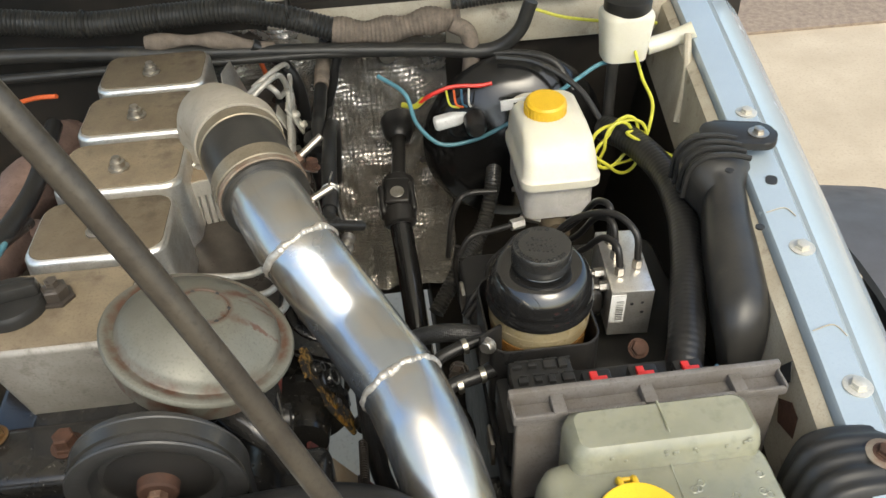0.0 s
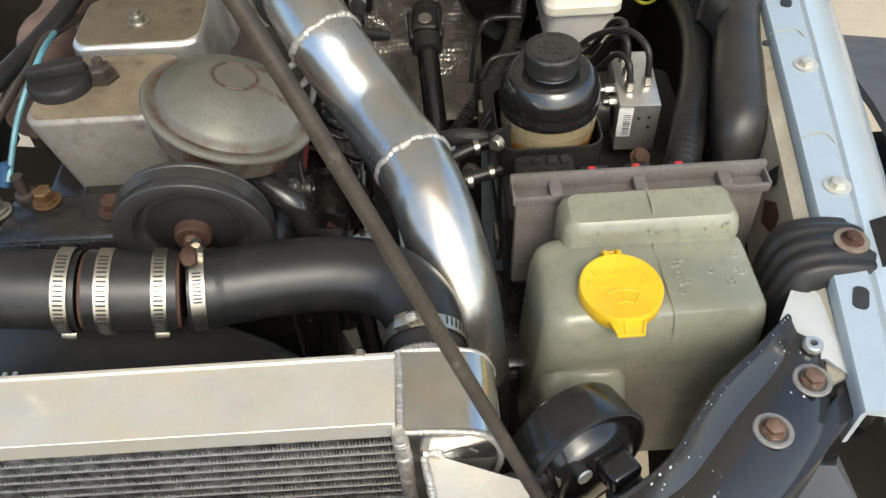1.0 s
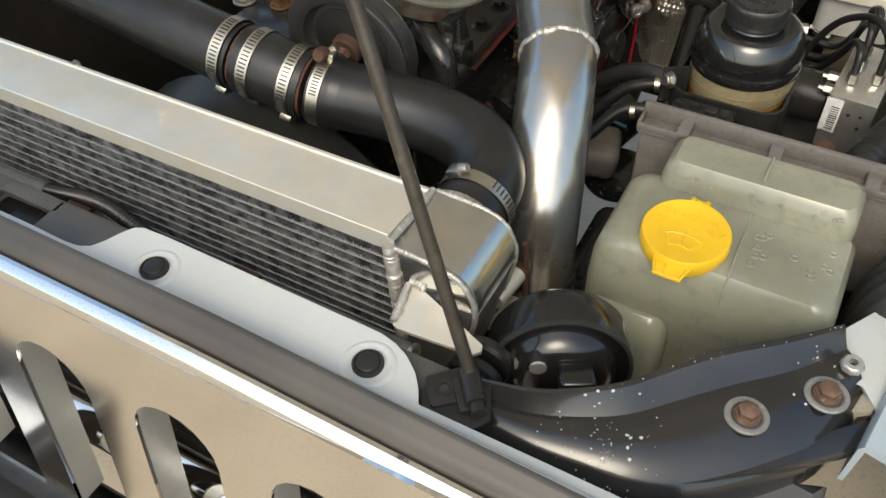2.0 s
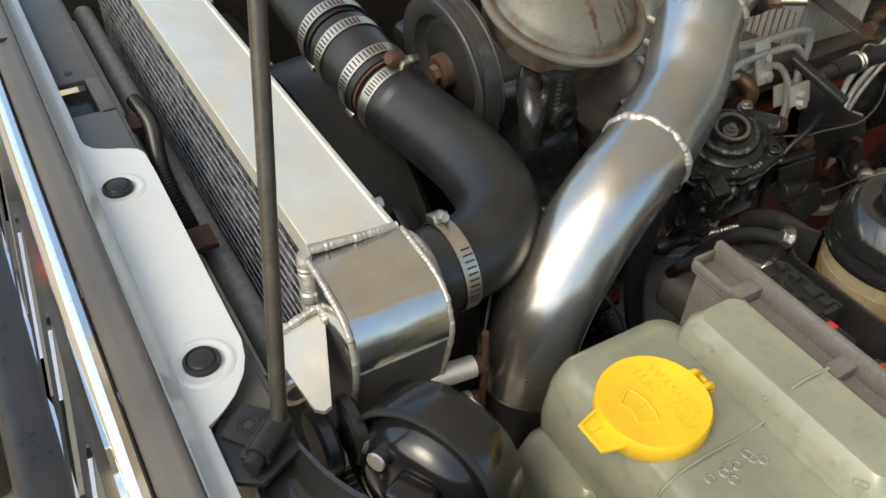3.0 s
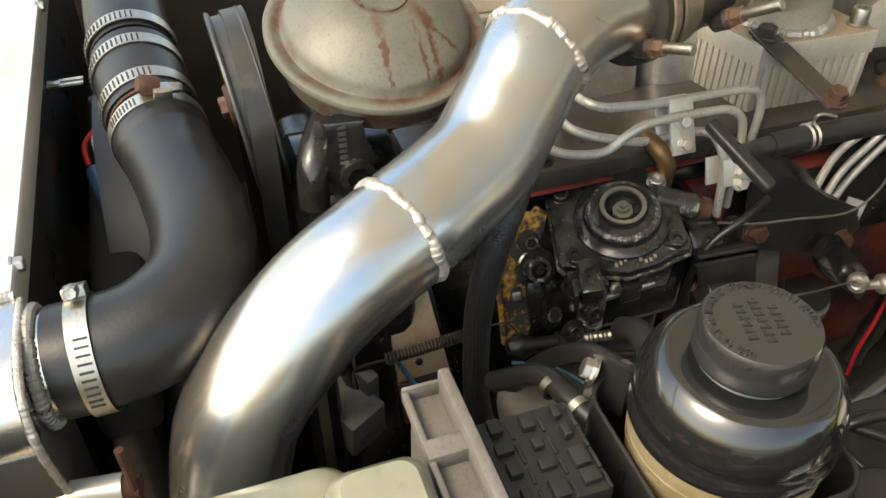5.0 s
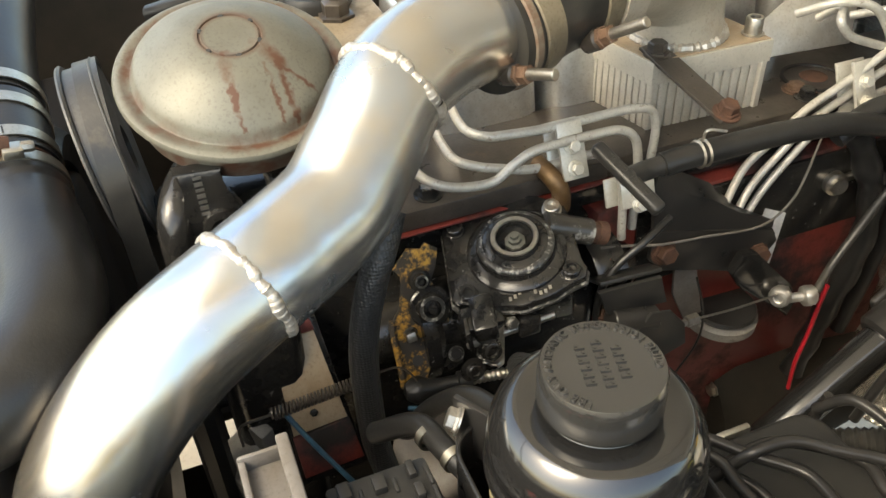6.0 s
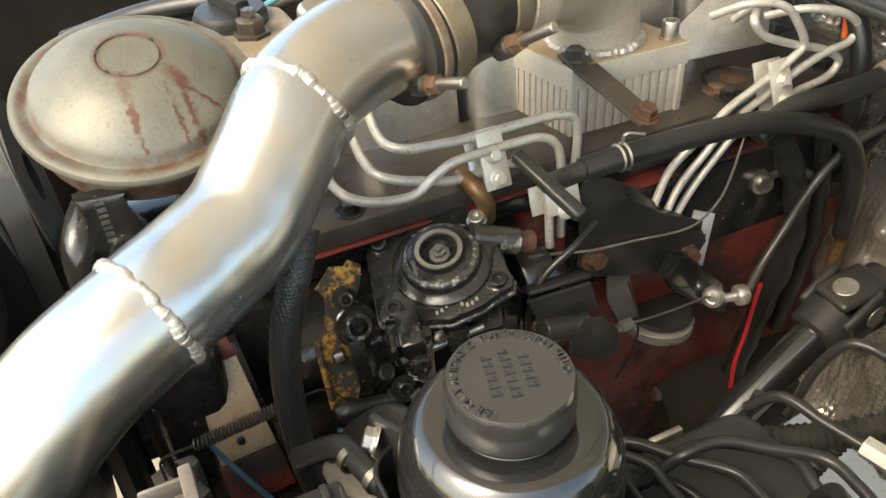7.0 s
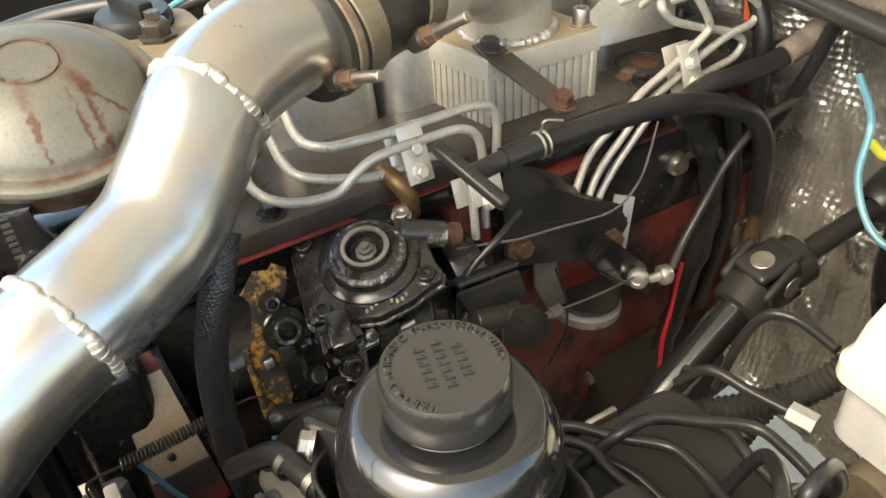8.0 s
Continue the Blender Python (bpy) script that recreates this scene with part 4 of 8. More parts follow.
    bm = b_plate(bmesh.new(), [(0.328, 0.242), (0.371, 0.271), (0.415, 0.305), (0.466, 0.349), (0.476, 0.376), (0.468, 0.382), (0.418, 0.331), (0.372, 0.291), (0.335, 0.264)], (0, 0, 1.066), (1, 0, 0), (0, 1, 0.02), 0.009, 0.003)
    part("lamp_flange", bm, PAINT_WORN, a, "worn black lower flange")
    h = thing("headlamp", (0.42, 0.2, 0.95), "dark headlamp body under its support", "headlamp")
    bm = b_plate(bmesh.new(), [(0.245, 0.11), (0.45, 0.11), (0.458, 0.25), (0.457, 0.335), (0.43, 0.32), (0.376, 0.284), (0.33, 0.252), (0.245, 0.215)], (0, 0, 0.88), (1, 0, 0), (0, 1, 0), 0.168, 0.01)
    part("body", bm, LAMP_GREY, h)
    part("rib", box((0.395, 0.235, 1.047), (0.006, 0.13, 0.008), None, 0.002), LAMP_GREY, h)
    part("lens", box((0.35, 0.098, 0.97), (0.2, 0.02, 0.13), None, 0.008, 3), CHROME, h, "bright lamp glass")

    # prop rod and its hinge
    r = thing("hood_prop", (0.205, 0.232, 1.115), "worn steel hood prop rod hinged on a black bracket", "prop rod")
    foot, way = V((0.1868, 0.2576, 1.131)), V((-0.405, 0.2158, 1.0)).normalized()
    sag = V((-0.103, -0.633, -0.767))
    top, low = V((0.1885, 0.2575, 1.1165)), V((0.2127, 0.228, 1.1168))
    part("rod", tube([foot + way * 1.2 + sag * 0.12, foot + way * 0.6 + sag * 0.021, foot + way * 0.5 + sag * 0.007, foot + way * 0.4, foot + way * 0.02, foot - way * 0.004, top + V((0.004, -0.005, 0.0))], 0.0053, 10), ROD, r)
    part("sleeve", tube([top, low.lerp(top, 0.22)], 0.0082, 16), BLACK_SATIN, r)
    part("sleeve_lip", box(top.lerp(low, 0.45) + V((-0.006, -0.004, -0.0055)), (0.03, 0.012, 0.004), Euler((0, 0, math.atan2(-0.0295, 0.0242))).to_matrix(), 0.001), BLACK_SATIN, r)
    part("pin", tube([low.lerp(top, 0.2), low], 0.0058, 14), BLACK_SATIN, r)
    part("bracket", plate([(0.160, 0.226), (0.178, 0.212), (0.208, 0.214), (0.220, 0.232), (0.207, 0.262), (0.180, 0.266), (0.164, 0.250)], (0, 0, 1.103), (1, 0, 0), (0, 1, 0), 0.004, 0.001), BLACK_SATIN, r)
    part("raised_pad", plate(rounded(-0.014, -0.013, 0.014, 0.013, 0.003), (0.1775, 0.239, 1.107), (0.63, -0.77, 0), (0.77, 0.63, 0), 0.0035, 0.001), BLACK_SATIN, r)
    part("hole_rim", lathe((0.1775, 0.239, 1.1106), (0, 0, 1), [(0.0035, -0.002), (0.0042, 0.0006), (0.0072, 0.0008), (0.0078, 0)], 24), BLACK_SATIN, r)
    part("hole", cyl((0.1775, 0.239, 1.1085), (0.1775, 0.239, 1.111), 0.0036, 14, 0.0002), INK_AND_HOLE, r)

    # things on the ground ahead of the bumper
    wn_ = thing("power_pack", (-1.05, -0.2, 0.0), "black portable power pack with a pale label standing on the ground", "power pack")
    part("housing", box((-1.3, -0.22, 0.17), (1.16, 0.3, 0.34), None, 0.04, 4), BLACK_SATIN, wn_)
    part("label", box((-0.86, -0.19, 0.341), (0.16, 0.1, 0.003), None, 0.0005), LABEL, wn_, "pale blank sticker")
    part("edge", box((-1.02, -0.1, 0.335), (0.12, 0.012, 0.012), None, 0.002), YELLOW, wn_, "yellow edge")
    cb = thing("jumper_cable", (-1.2, -0.15, 0.0), "thick red cable lying over the power pack", "cable")
    part("cable", tube([(-1.7, -0.5, 0.02), (-1.4, -0.3, 0.2), (-1.22, -0.2, 0.36), (-1.1, -0.1, 0.38), (-0.95, -0.06, 0.2), (-0.8, -0.1, 0.02)], 0.014, 10), W_RED, cb)
    bb = thing("bumper", (0, 0.1, 0.5), "dark steel bumper beam below the grille", "bumper")
    part("beam", box((-0.1, 0.09, 0.56), (1.5, 0.14, 0.18), None, 0.03, 4), BLACK_SATIN, bb)


build_front()


# ---- intercooler, hose, charge pipe ----
def build_intercooler():
    c = thing("intercooler", (-0.25, 0.36, 0.72), "bar-and-plate aluminium intercooler with a welded end tank", "intercooler")
    x0, x1, ya, yb = -0.68, 0.079, 0.325, 0.397
    bm = bmesh.new()
    rings = []
    for x in (x0, x1):
        rings.append([(x, ya, 1.132), (x, ya, 1.1503), (x, ya + 0.0006, 1.151), (x, yb - 0.0062, 1.1432), (x, yb - 0.0048, 1.1449), (x, yb - 0.0016, 1.1446), (x, yb, 1.1425), (x, yb, 1.12)])
    part("top_bar", b_loft(bm, rings), RAW_ALU, c)
    for x in (-0.36, 0.05):
        bolt(c, (x, yb - 0.004, 1.141), (0, 1, 0), 0.005, 0.008, STEEL, name="boss")
    for y in (0.345, 0.372):
        part("scribed_line", box((0.058, y, 1.1492 - (y - 0.33) * 0.118), (0.026, 0.0012, 0.001), Euler((radians(-7), 0, 0)).to_matrix(), 0.0003), CAST_RIM, c)
    # rows of flat tubes with wavy fins between
    pitch = 0.0133
    for i in range(13):
        z = 1.1205 - i * pitch
        bm = b_box(bmesh.new(), ((x0 + x1) / 2, 0.3425, z), (x1 - x0, 0.0372, 0.0017), None, 0.0006, 2)
        part("tube", bm, TUBE_ALU, c)
    bm = bmesh.new()
    rng = random.Random(5)
    n = 540
    for i in range(14):
        za = 1.1205 - (i - 1) * pitch - 0.0012
        zb = za - pitch + 0.0024
        prev = None
        for k in range(n + 1):
            x = x0 + (x1 - x0) * k / n + rng.uniform(-0.0004, 0.0004)
            z = za if k % 2 else zb
            lean = rng.uniform(-0.0008, 0.0008)
            row = [bm.verts.new((x, ya - 0.0006 + lean * 0.7, z)), bm.verts.new((x, ya + 0.03, z))]
            if prev:
                bm.faces.new((prev[0], row[0], row[1], prev[1]))
            prev = row
    fins = part("fin", bm, FIN, c, "bent grey cooling fins")
    tagged(fins, kind="stuff")
    part("core_back", box(((x0 + x1) / 2, 0.376, 0.91), (x1 - x0, 0.036, 0.43), None, 0.001), BLACK_SATIN, c)
    for i in range(20):
        part("tube", box(((x0 + x1) / 2, 0.3425, 1.1205 - (i + 13) * pitch), (x1 - x0, 0.033, 0.003), None, 0), TUBE_ALU, c)
    part("end_plate", box((x1 + 0.001, 0.36, 1.0), (0.006, 0.075, 0.27), None, 0.001), RAW_ALU, c)
    # end tank, rounded over the outside
    prof = [(0.081, 1.141), (0.10, 1.1405), (0.128, 1.139), (0.142, 1.136), (0.152, 1.129), (0.158, 1.118), (0.1615, 1.11), (0.1625, 1.095), (0.1615, 1.0935), (0.081, 1.0935)]
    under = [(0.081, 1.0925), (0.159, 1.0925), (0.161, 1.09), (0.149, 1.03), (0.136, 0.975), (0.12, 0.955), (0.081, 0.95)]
    rings = []
    for y, cut in ((0.3225, 0.004), (0.325, 0.0), (0.36, 0), (0.397, 0.0), (0.3995, 0.004)):
        rings.append([(max(0.081, x - (cut if x > 0.09 else 0)), y, z - (cut if z > 1.1 else 0)) for x, z in prof])
    part("end_tank", b_loft(bmesh.new(), rings), DULL_ALU, c, "dull aluminium end tank")
    # lower half as its own mesh, darker than the tank above
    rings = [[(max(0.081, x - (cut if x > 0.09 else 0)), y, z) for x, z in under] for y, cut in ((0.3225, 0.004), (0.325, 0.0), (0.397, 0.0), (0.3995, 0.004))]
    part("lower_tank", b_loft(bmesh.new(), rings), GREY_PAINT, c, "dark lower half of the tank")
    bm = b_tube(bmesh.new(), [(0.1615, 0.324, 1.0935), (0.1622, 0.36, 1.0938), (0.1615, 0.399, 1.0935)], lambda u, run: 0.0011 + 0.0005 * noise.noise(V((run * 300, 2, 6))), 7, 10)
    part("fold_seam", bm, GREY_CAST, c, "dark welded fold")
    # weld beads
    def bead(pts, r=0.0032):
        ln = curve_points(pts, 10)
        bmx = b_tube(bmesh.new(), ln, lambda u, run: r * (0.9 + 0.13 * ((run / 0.0038 + 0.4 * noise.noise(V((run * 60, 4, 0)))) % 1.0) + 0.24 * noise.noise(V((run * 140, pts[0][0] * 40, 1))) + 0.12 * noise.noise(V((run * 420, 8, 1)))), 9, 1, True, 0.0006, False)
        return part("weld", bmx, WELD, c, "rippled weld bead")
    bead([(0.082, 0.325, 1.147), (0.082, 0.36, 1.1445), (0.081, 0.397, 1.142)])
    bead([(0.081, 0.3215, 1.145), (0.083, 0.321, 1.1), (0.084, 0.321, 1.0)], 0.0062)
    bead([(0.084, 0.3225, 1.141), (0.12, 0.322, 1.139), (0.146, 0.322, 1.131), (0.157, 0.322, 1.114), (0.161, 0.322, 1.094), (0.15, 0.322, 1.04)], 0.0026)
    bead([(0.083, 0.3995, 1.14), (0.125, 0.3995, 1.138), (0.15, 0.3995, 1.128), (0.159, 0.3995, 1.11), (0.161, 0.3995, 1.094), (0.15, 0.3995, 1.04)], 0.0026)
    part("outlet_neck", lathe((0.1035, 0.398, 1.1025), (0, 1, 0.04), [(0.03, 0), (0.0335, 0), (0.0335, 0.03), (0.03, 0.03), (0.03, 0)], 40), DULL_ALU, c)
    ring = [V((0.1035 + 0.0355 * math.cos(2 * math.pi * i / 60), 0.4035, 1.1025 + 0.0355 * math.sin(2 * math.pi * i / 60))) for i in range(61)]
    part("neck_weld", b_tube(bmesh.new(), ring, lambda u, run: 0.0032 + 0.0009 * ((run / 0.004) % 1.0) + 0.0008 * noise.noise(V((run * 120, 3, 0))), 9, 1, False, 0.0009, False), GREY_CAST, c, "dark rippled weld bead")
    # gusset and rubber mount
    bm = b_plate(bmesh.new(), [(0.106, 0.2805), (0.1115, 0.2785), (0.1785, 0.2835), (0.1835, 0.2885), (0.182, 0.2945), (0.112, 0.3215), (0.098, 0.3215)], (0, 0, 1.0965), (1, 0, 0), (0, 1, 0.07), -0.0045)
    bmesh.ops.translate(bm, vec=(0, 0, -0.0165), verts=bm.verts)
    part("gusset", bm, RAW_ALU, c, "bright welded triangular bracket")
    bead([(0.1055, 0.281, 1.1015), (0.102, 0.301, 1.103), (0.0985, 0.3195, 1.1055)], 0.0036)
    bead([(0.0985, 0.3215, 1.105), (0.106, 0.3225, 1.1055), (0.114, 0.3215, 1.104)], 0.004)
    for y in (0.280, 0.302):
        part("rubber_mount", cyl((0.178, y, 1.06), (0.178, y + 0.013, 1.06), 0.026, 24, 0.003), RUBBER, c)
    bolt(c, (0.205, 0.31, 1.072), (1, 0.2, 0.2), 0.006, 0.006, STEEL)
    for z in (1.03, 0.985):
        part("pipe_stub", tube([(0.145, 0.39, z), (0.15, 0.43, z)], 0.0095, 16), RAW_ALU, c)
        part("stub_end", tube([(0.15, 0.429, z), (0.152, 0.44, z)], 0.008, 16), RUST, c)
    part("rusty_strap", tube([(0.154, 0.436, 1.07), (0.156, 0.437, 1.03), (0.155, 0.436, 0.93)], 0.003, 8), RUST, c, "rusty brown rod")
    return c


build_intercooler()

HOSE = [(0.103, 0.412, 1.1025), (0.104, 0.432, 1.104), (0.100, 0.466, 1.107), (0.075, 0.497, 1.112), (0.03, 0.508, 1.117), (-0.03, 0.503, 1.122), (-0.095, 0.491, 1.128), (-0.17, 0.482, 1.143), (-0.26, 0.478, 1.16), (-0.38, 0.48, 1.178), (-0.6, 0.49, 1.2)]


def on_line(pts, p):
    """The nearest place on the smooth line to p, and its direction there."""
    ln = curve_points(pts, 16)
    i = min(range(1, len(ln) - 1), key=lambda k: (ln[k] - V(p)).length)
    return ln[i], (ln[i + 1] - ln[i - 1]).normalized()


def build_hose():
    h = thing("intercooler_hose", (0, 0.49, 1.08), "black rubber intercooler hose with four stainless clamps", "hose")
    R = 0.0355
    ln = curve_points(HOSE, 16)
    joins = [on_line(HOSE, (x, 0.48, 1.14))[0] for x in (-0.113, -0.193)]

    def cut(a, b):
        return [p for p in ln if a <= p.x <= b]
    elbow = [p for p in ln if p.x >= -0.112]
    part("elbow", b_tube(bmesh.new(), elbow, lambda u, run: R + (0.0016 if u > 0.93 else 0), 36, 1, True, None, False), RUBBER, h)
    part("joiner", b_tube(bmesh.new(), cut(-0.192, -0.115), R + 0.0012, 36, 1, True, None, False), RUBBER, h)
    part("far_hose", b_tube(bmesh.new(), [p for p in ln if p.x <= -0.194], R, 36, 1, True, None, False), RUBBER, h)
    for x in (-0.113, -0.193):
        p, d = on_line(HOSE, (x, 0.48, 1.14))
        part("pipe_edge", tube([p - d * 0.003, p + d * 0.003], R - 0.001, 36), RUST, h, "rusty joint edge")
    for x, scr in ((-0.094, (0, 0.2, 1)), (-0.13, (0, -0.6, -1)), (-0.178, (0, -0.3, -1)), (-0.209, (0, -0.6, -1))):
        p, d = on_line(HOSE, (x, 0.48, 1.14))
        cl = thing("hose_clamp", p, "stainless worm-drive clamp round the black hose", "hose clamp", "clamps on the hose")
        hose_clamp(cl, p, d if scr[2] > 0 else -d, R + 0.0016, 0.0125, scr)
        if scr[2] > 0:
            part("rusty_screw", lathe(p + V((0.0, 0.006, R + 0.006)), (0.2, -0.8, 0.35), [(0, 0), (0.0075, 0), (0.0075, 0.012), (0.0055, 0.015), (0, 0.0145)], 12), RUST, cl, "rusty screw head")
        if scr[2] < 0:
            for i in range(16):
                a = radians(6 + i * 6.2)
                dd = V((0, -math.cos(a), math.sin(a)))
                dd = (dd - d * dd.dot(d)).normalized()
                tt = d.cross(dd)
                part("slot", box(p + dd * (R + 0.0031), (0.008, 0.0014, 0.0008), Matrix((d, tt, dd)).transposed(), 0), INK_AND_HOLE, cl)
    p, d = V((0.104, 0.432, 1.104)), V((0.0, 1, 0.05))
    cl = thing("hose_clamp", p, "stainless worm-drive clamp at the intercooler outlet", "hose clamp", "clamps on the hose")
    hose_clamp(cl, p, d, R + 0.0012, 0.013, (-0.5, 0, 1))
    for i in range(10):
        a = radians(58 - i * 7.5)
        dd = V((math.cos(a), 0, math.sin(a)))
        part("slot", box(p + dd * (R + 0.0027), (0.0014, 0.008, 0.0008), Matrix((V((-dd.z, 0, dd.x)), V((0, 1, 0)), dd)).transposed(), 0), INK_AND_HOLE, cl)


build_hose()

PIPE = [(-0.026, 0.846, 1.222), (-0.008, 0.80, 1.222), (0.014, 0.757, 1.209), (0.038, 0.727, 1.184), (0.061, 0.698, 1.161), (0.080, 0.664, 1.151), (0.099, 0.629, 1.144), (0.119, 0.576, 1.125), (0.132, 0.535, 1.093), (0.140, 0.508, 1.058), (0.144, 0.494, 1.012), (0.147, 0.487, 0.965), (0.148, 0.482, 0.88)]


def build_charge_pipe():
    c = thing("charge_pipe", (0.1, 0.6, 0.95), "polished aluminium charge pipe welded from bent sections", "pipe")
    R = 0.0395
    ln = resample(curve_points(PIPE, 16), 0.004)
    cutz = 0.972
    part("pipe", b_tube(bmesh.new(), [p for p in ln if p.z >= cutz], lambda u, run: R, 48, 1, True, None, False), POLISHED, c)
    part("lower_sleeve", b_tube(bmesh.new(), [p for p in ln if p.z <= cutz + 0.006], R + 0.0014, 40, 1, True, None, False), BLACK_SATIN, c, "dark lower sleeve")
    for p0, tilt in (((0.014, 0.757, 1.209), 0.0), ((0.099, 0.629, 1.144), 0.0)):
        p, d = on_line(PIPE, p0)
        q = frame_of(d)
        rng = random.Random(int(p0[0] * 1000))
        pts = []
        for i in range(420):
            a = 2 * math.pi * i / 420
            pts.append(p + q @ V(((R - 0.0018) * math.cos(a), (R - 0.0018) * math.sin(a), 0.0009 * math.sin(3 * a + 1) + 0.0006 * math.sin(11 * a) + 0.0007 * noise.noise(V((a * 3, p0[0] * 30, 2))))))
        pts.append(pts[0])
        bm = b_tube(bmesh.new(), pts, lambda u, run: 0.0038 + 0.0005 * ((run / 0.0044 + 0.5 * noise.noise(V((run * 50, 4, 0)))) % 1.0) + 0.0018 * noise.noise(V((run * 60, p0[0] * 50, 0))) + 0.001 * noise.noise(V((run * 200, 7, 0))), 10, 1, False, None, False)
        part("weld", bm, WELD, c, "rippled weld bead")
    p, d = on_line(PIPE, (0.147, 0.488, 0.972))
    part("sleeve_edge", tube([p - d * 0.002, p + d * 0.002], R + 0.002, 40), BLACK_SATIN, c)
    # coupler and intake elbow
    ELB = [(-0.112, 1.078, 1.137), (-0.112, 1.072, 1.176), (-0.1, 1.045, 1.205), (-0.07, 0.985, 1.226), (-0.045, 0.905, 1.228), (-0.024, 0.846, 1.219), (-0.012, 0.815, 1.219)]
    RS = 0.0475
    k = thing("intake_coupler", (-0.04, 0.9, 1.18), "grey rubber coupler with rusty clamps on the charge pipe", "coupler")
    ln2 = resample(curve_points(ELB, 16), 0.004)
    part("sleeve", b_tube(bmesh.new(), [p for p in ln2 if 0.838 < p.y < 0.946], lambda u, run: RS, 40, 1, True, None, False), RUBBER_OLD, k)
    for y, m, w in ((0.843, RUST_STAIN, 0.008), (0.861, CLAMP_TAN, 0.02), (0.932, CLAMP_TAN, 0.018)):
        q, d = on_line(ELB, (-0.04, y, 1.225))
        part("clamp_band", lathe(q - d * w / 2, d, [(R - 0.002 if y < 0.85 else RS, 0), (RS + 0.0006, 0), (RS + 0.0018, 0.001), (RS + 0.0018, w - 0.001), (RS + 0.0006, w), (R - 0.002 if y < 0.85 else RS, w), (R - 0.002 if y < 0.85 else RS, 0)], 56), m, k)
    for e, tip in ((V((0.0104, 0.85, 1.1976)), V((0.0459, 0.8648, 1.2091))), (V((-0.0008, 0.9237, 1.2047)), V((0.0368, 0.9405, 1.2289)))):
        w = (tip - e).normalized()
        part("clamp_barrel", cyl(e - w * 0.012, e + w * 0.004, 0.0088, 16, 0.002), BROWN_STEEL, k, "brown clamp barrel")
        part("clamp_nut", lathe(e + w * 0.004, w, [(0, 0), (0.0085, 0), (0.0085, 0.003), (0.0072, 0.0035), (0.0072, 0.011), (0, 0.011)], 6), RUST_HEAD, k, "stained hexagon nut")
        part("clamp_bolt", cyl(e, tip, 0.0043, 14), STEEL, k)
    el = thing("intake_elbow", (-0.1, 1.08, 1.148), "pale cast aluminium intake elbow welded to a flange", "intake elbow")
    part("casting", b_tube(bmesh.new(), [p for p in ln2 if p.y >= 0.936], lambda u, run: 0.0435 - 0.0005 * u if u < 0.88 else 0.051, 36, 1, True, None, False), PALE_CAST, el)
    bm = bmesh.new()
    pts = [V((-0.112 + 0.0435 * math.cos(2 * math.pi * i / 90), 1.078 + 0.0435 * math.sin(2 * math.pi * i / 90), 1.1395)) for i in range(91)]
    part("weld", b_tube(bm, pts, lambda u, run: 0.005 + 0.0012 * math.sin(run * 900), 8, 1, False, None, False), WELD, el)
    return c


build_charge_pipe()


# ---- engine top ----
def rocker_cover():
    c = thing("rocker_cover", (-0.22, 0.893, 1.09), "grimy cast aluminium rocker cover with a worn bright edge", "rocker cover", "rocker covers in a row")
    y0, y1 = 0.838, 0.95
    part("body", b_pan(bmesh.new(), -0.298, y0, -0.142, y1, 1.03, 1.166, 0.022, 0.008, 0.006), CAST_RIM, c)
    bm = bmesh.new()
    b_loft(bm, [[(u, v, z) for u, v in rounded(-0.298 + d, y0 + d, -0.142 - d, y1 - d, 0.02)] for z, d in ((1.1645, 0.005), (1.1668, 0.0055), (1.1675, 0.009))])
    part("top", bm, CAST, c, "brown grime on the top face")
    part("stud", lathe((-0.222, 0.882, 1.1672), (0, 0, 1), [(0, 0), (0.013, 0), (0.013, 0.003), (0.009, 0.004), (0.009, 0.011), (0.0055, 0.012), (0.0055, 0.017), (0, 0.018)], 12), STEEL, c)
    return c


rc = rocker_cover()
for i in range(1, 4):
    copy_thing(rc, Matrix.Translation((-0.22, 0.893 + 0.1275 * i, 1.09)))


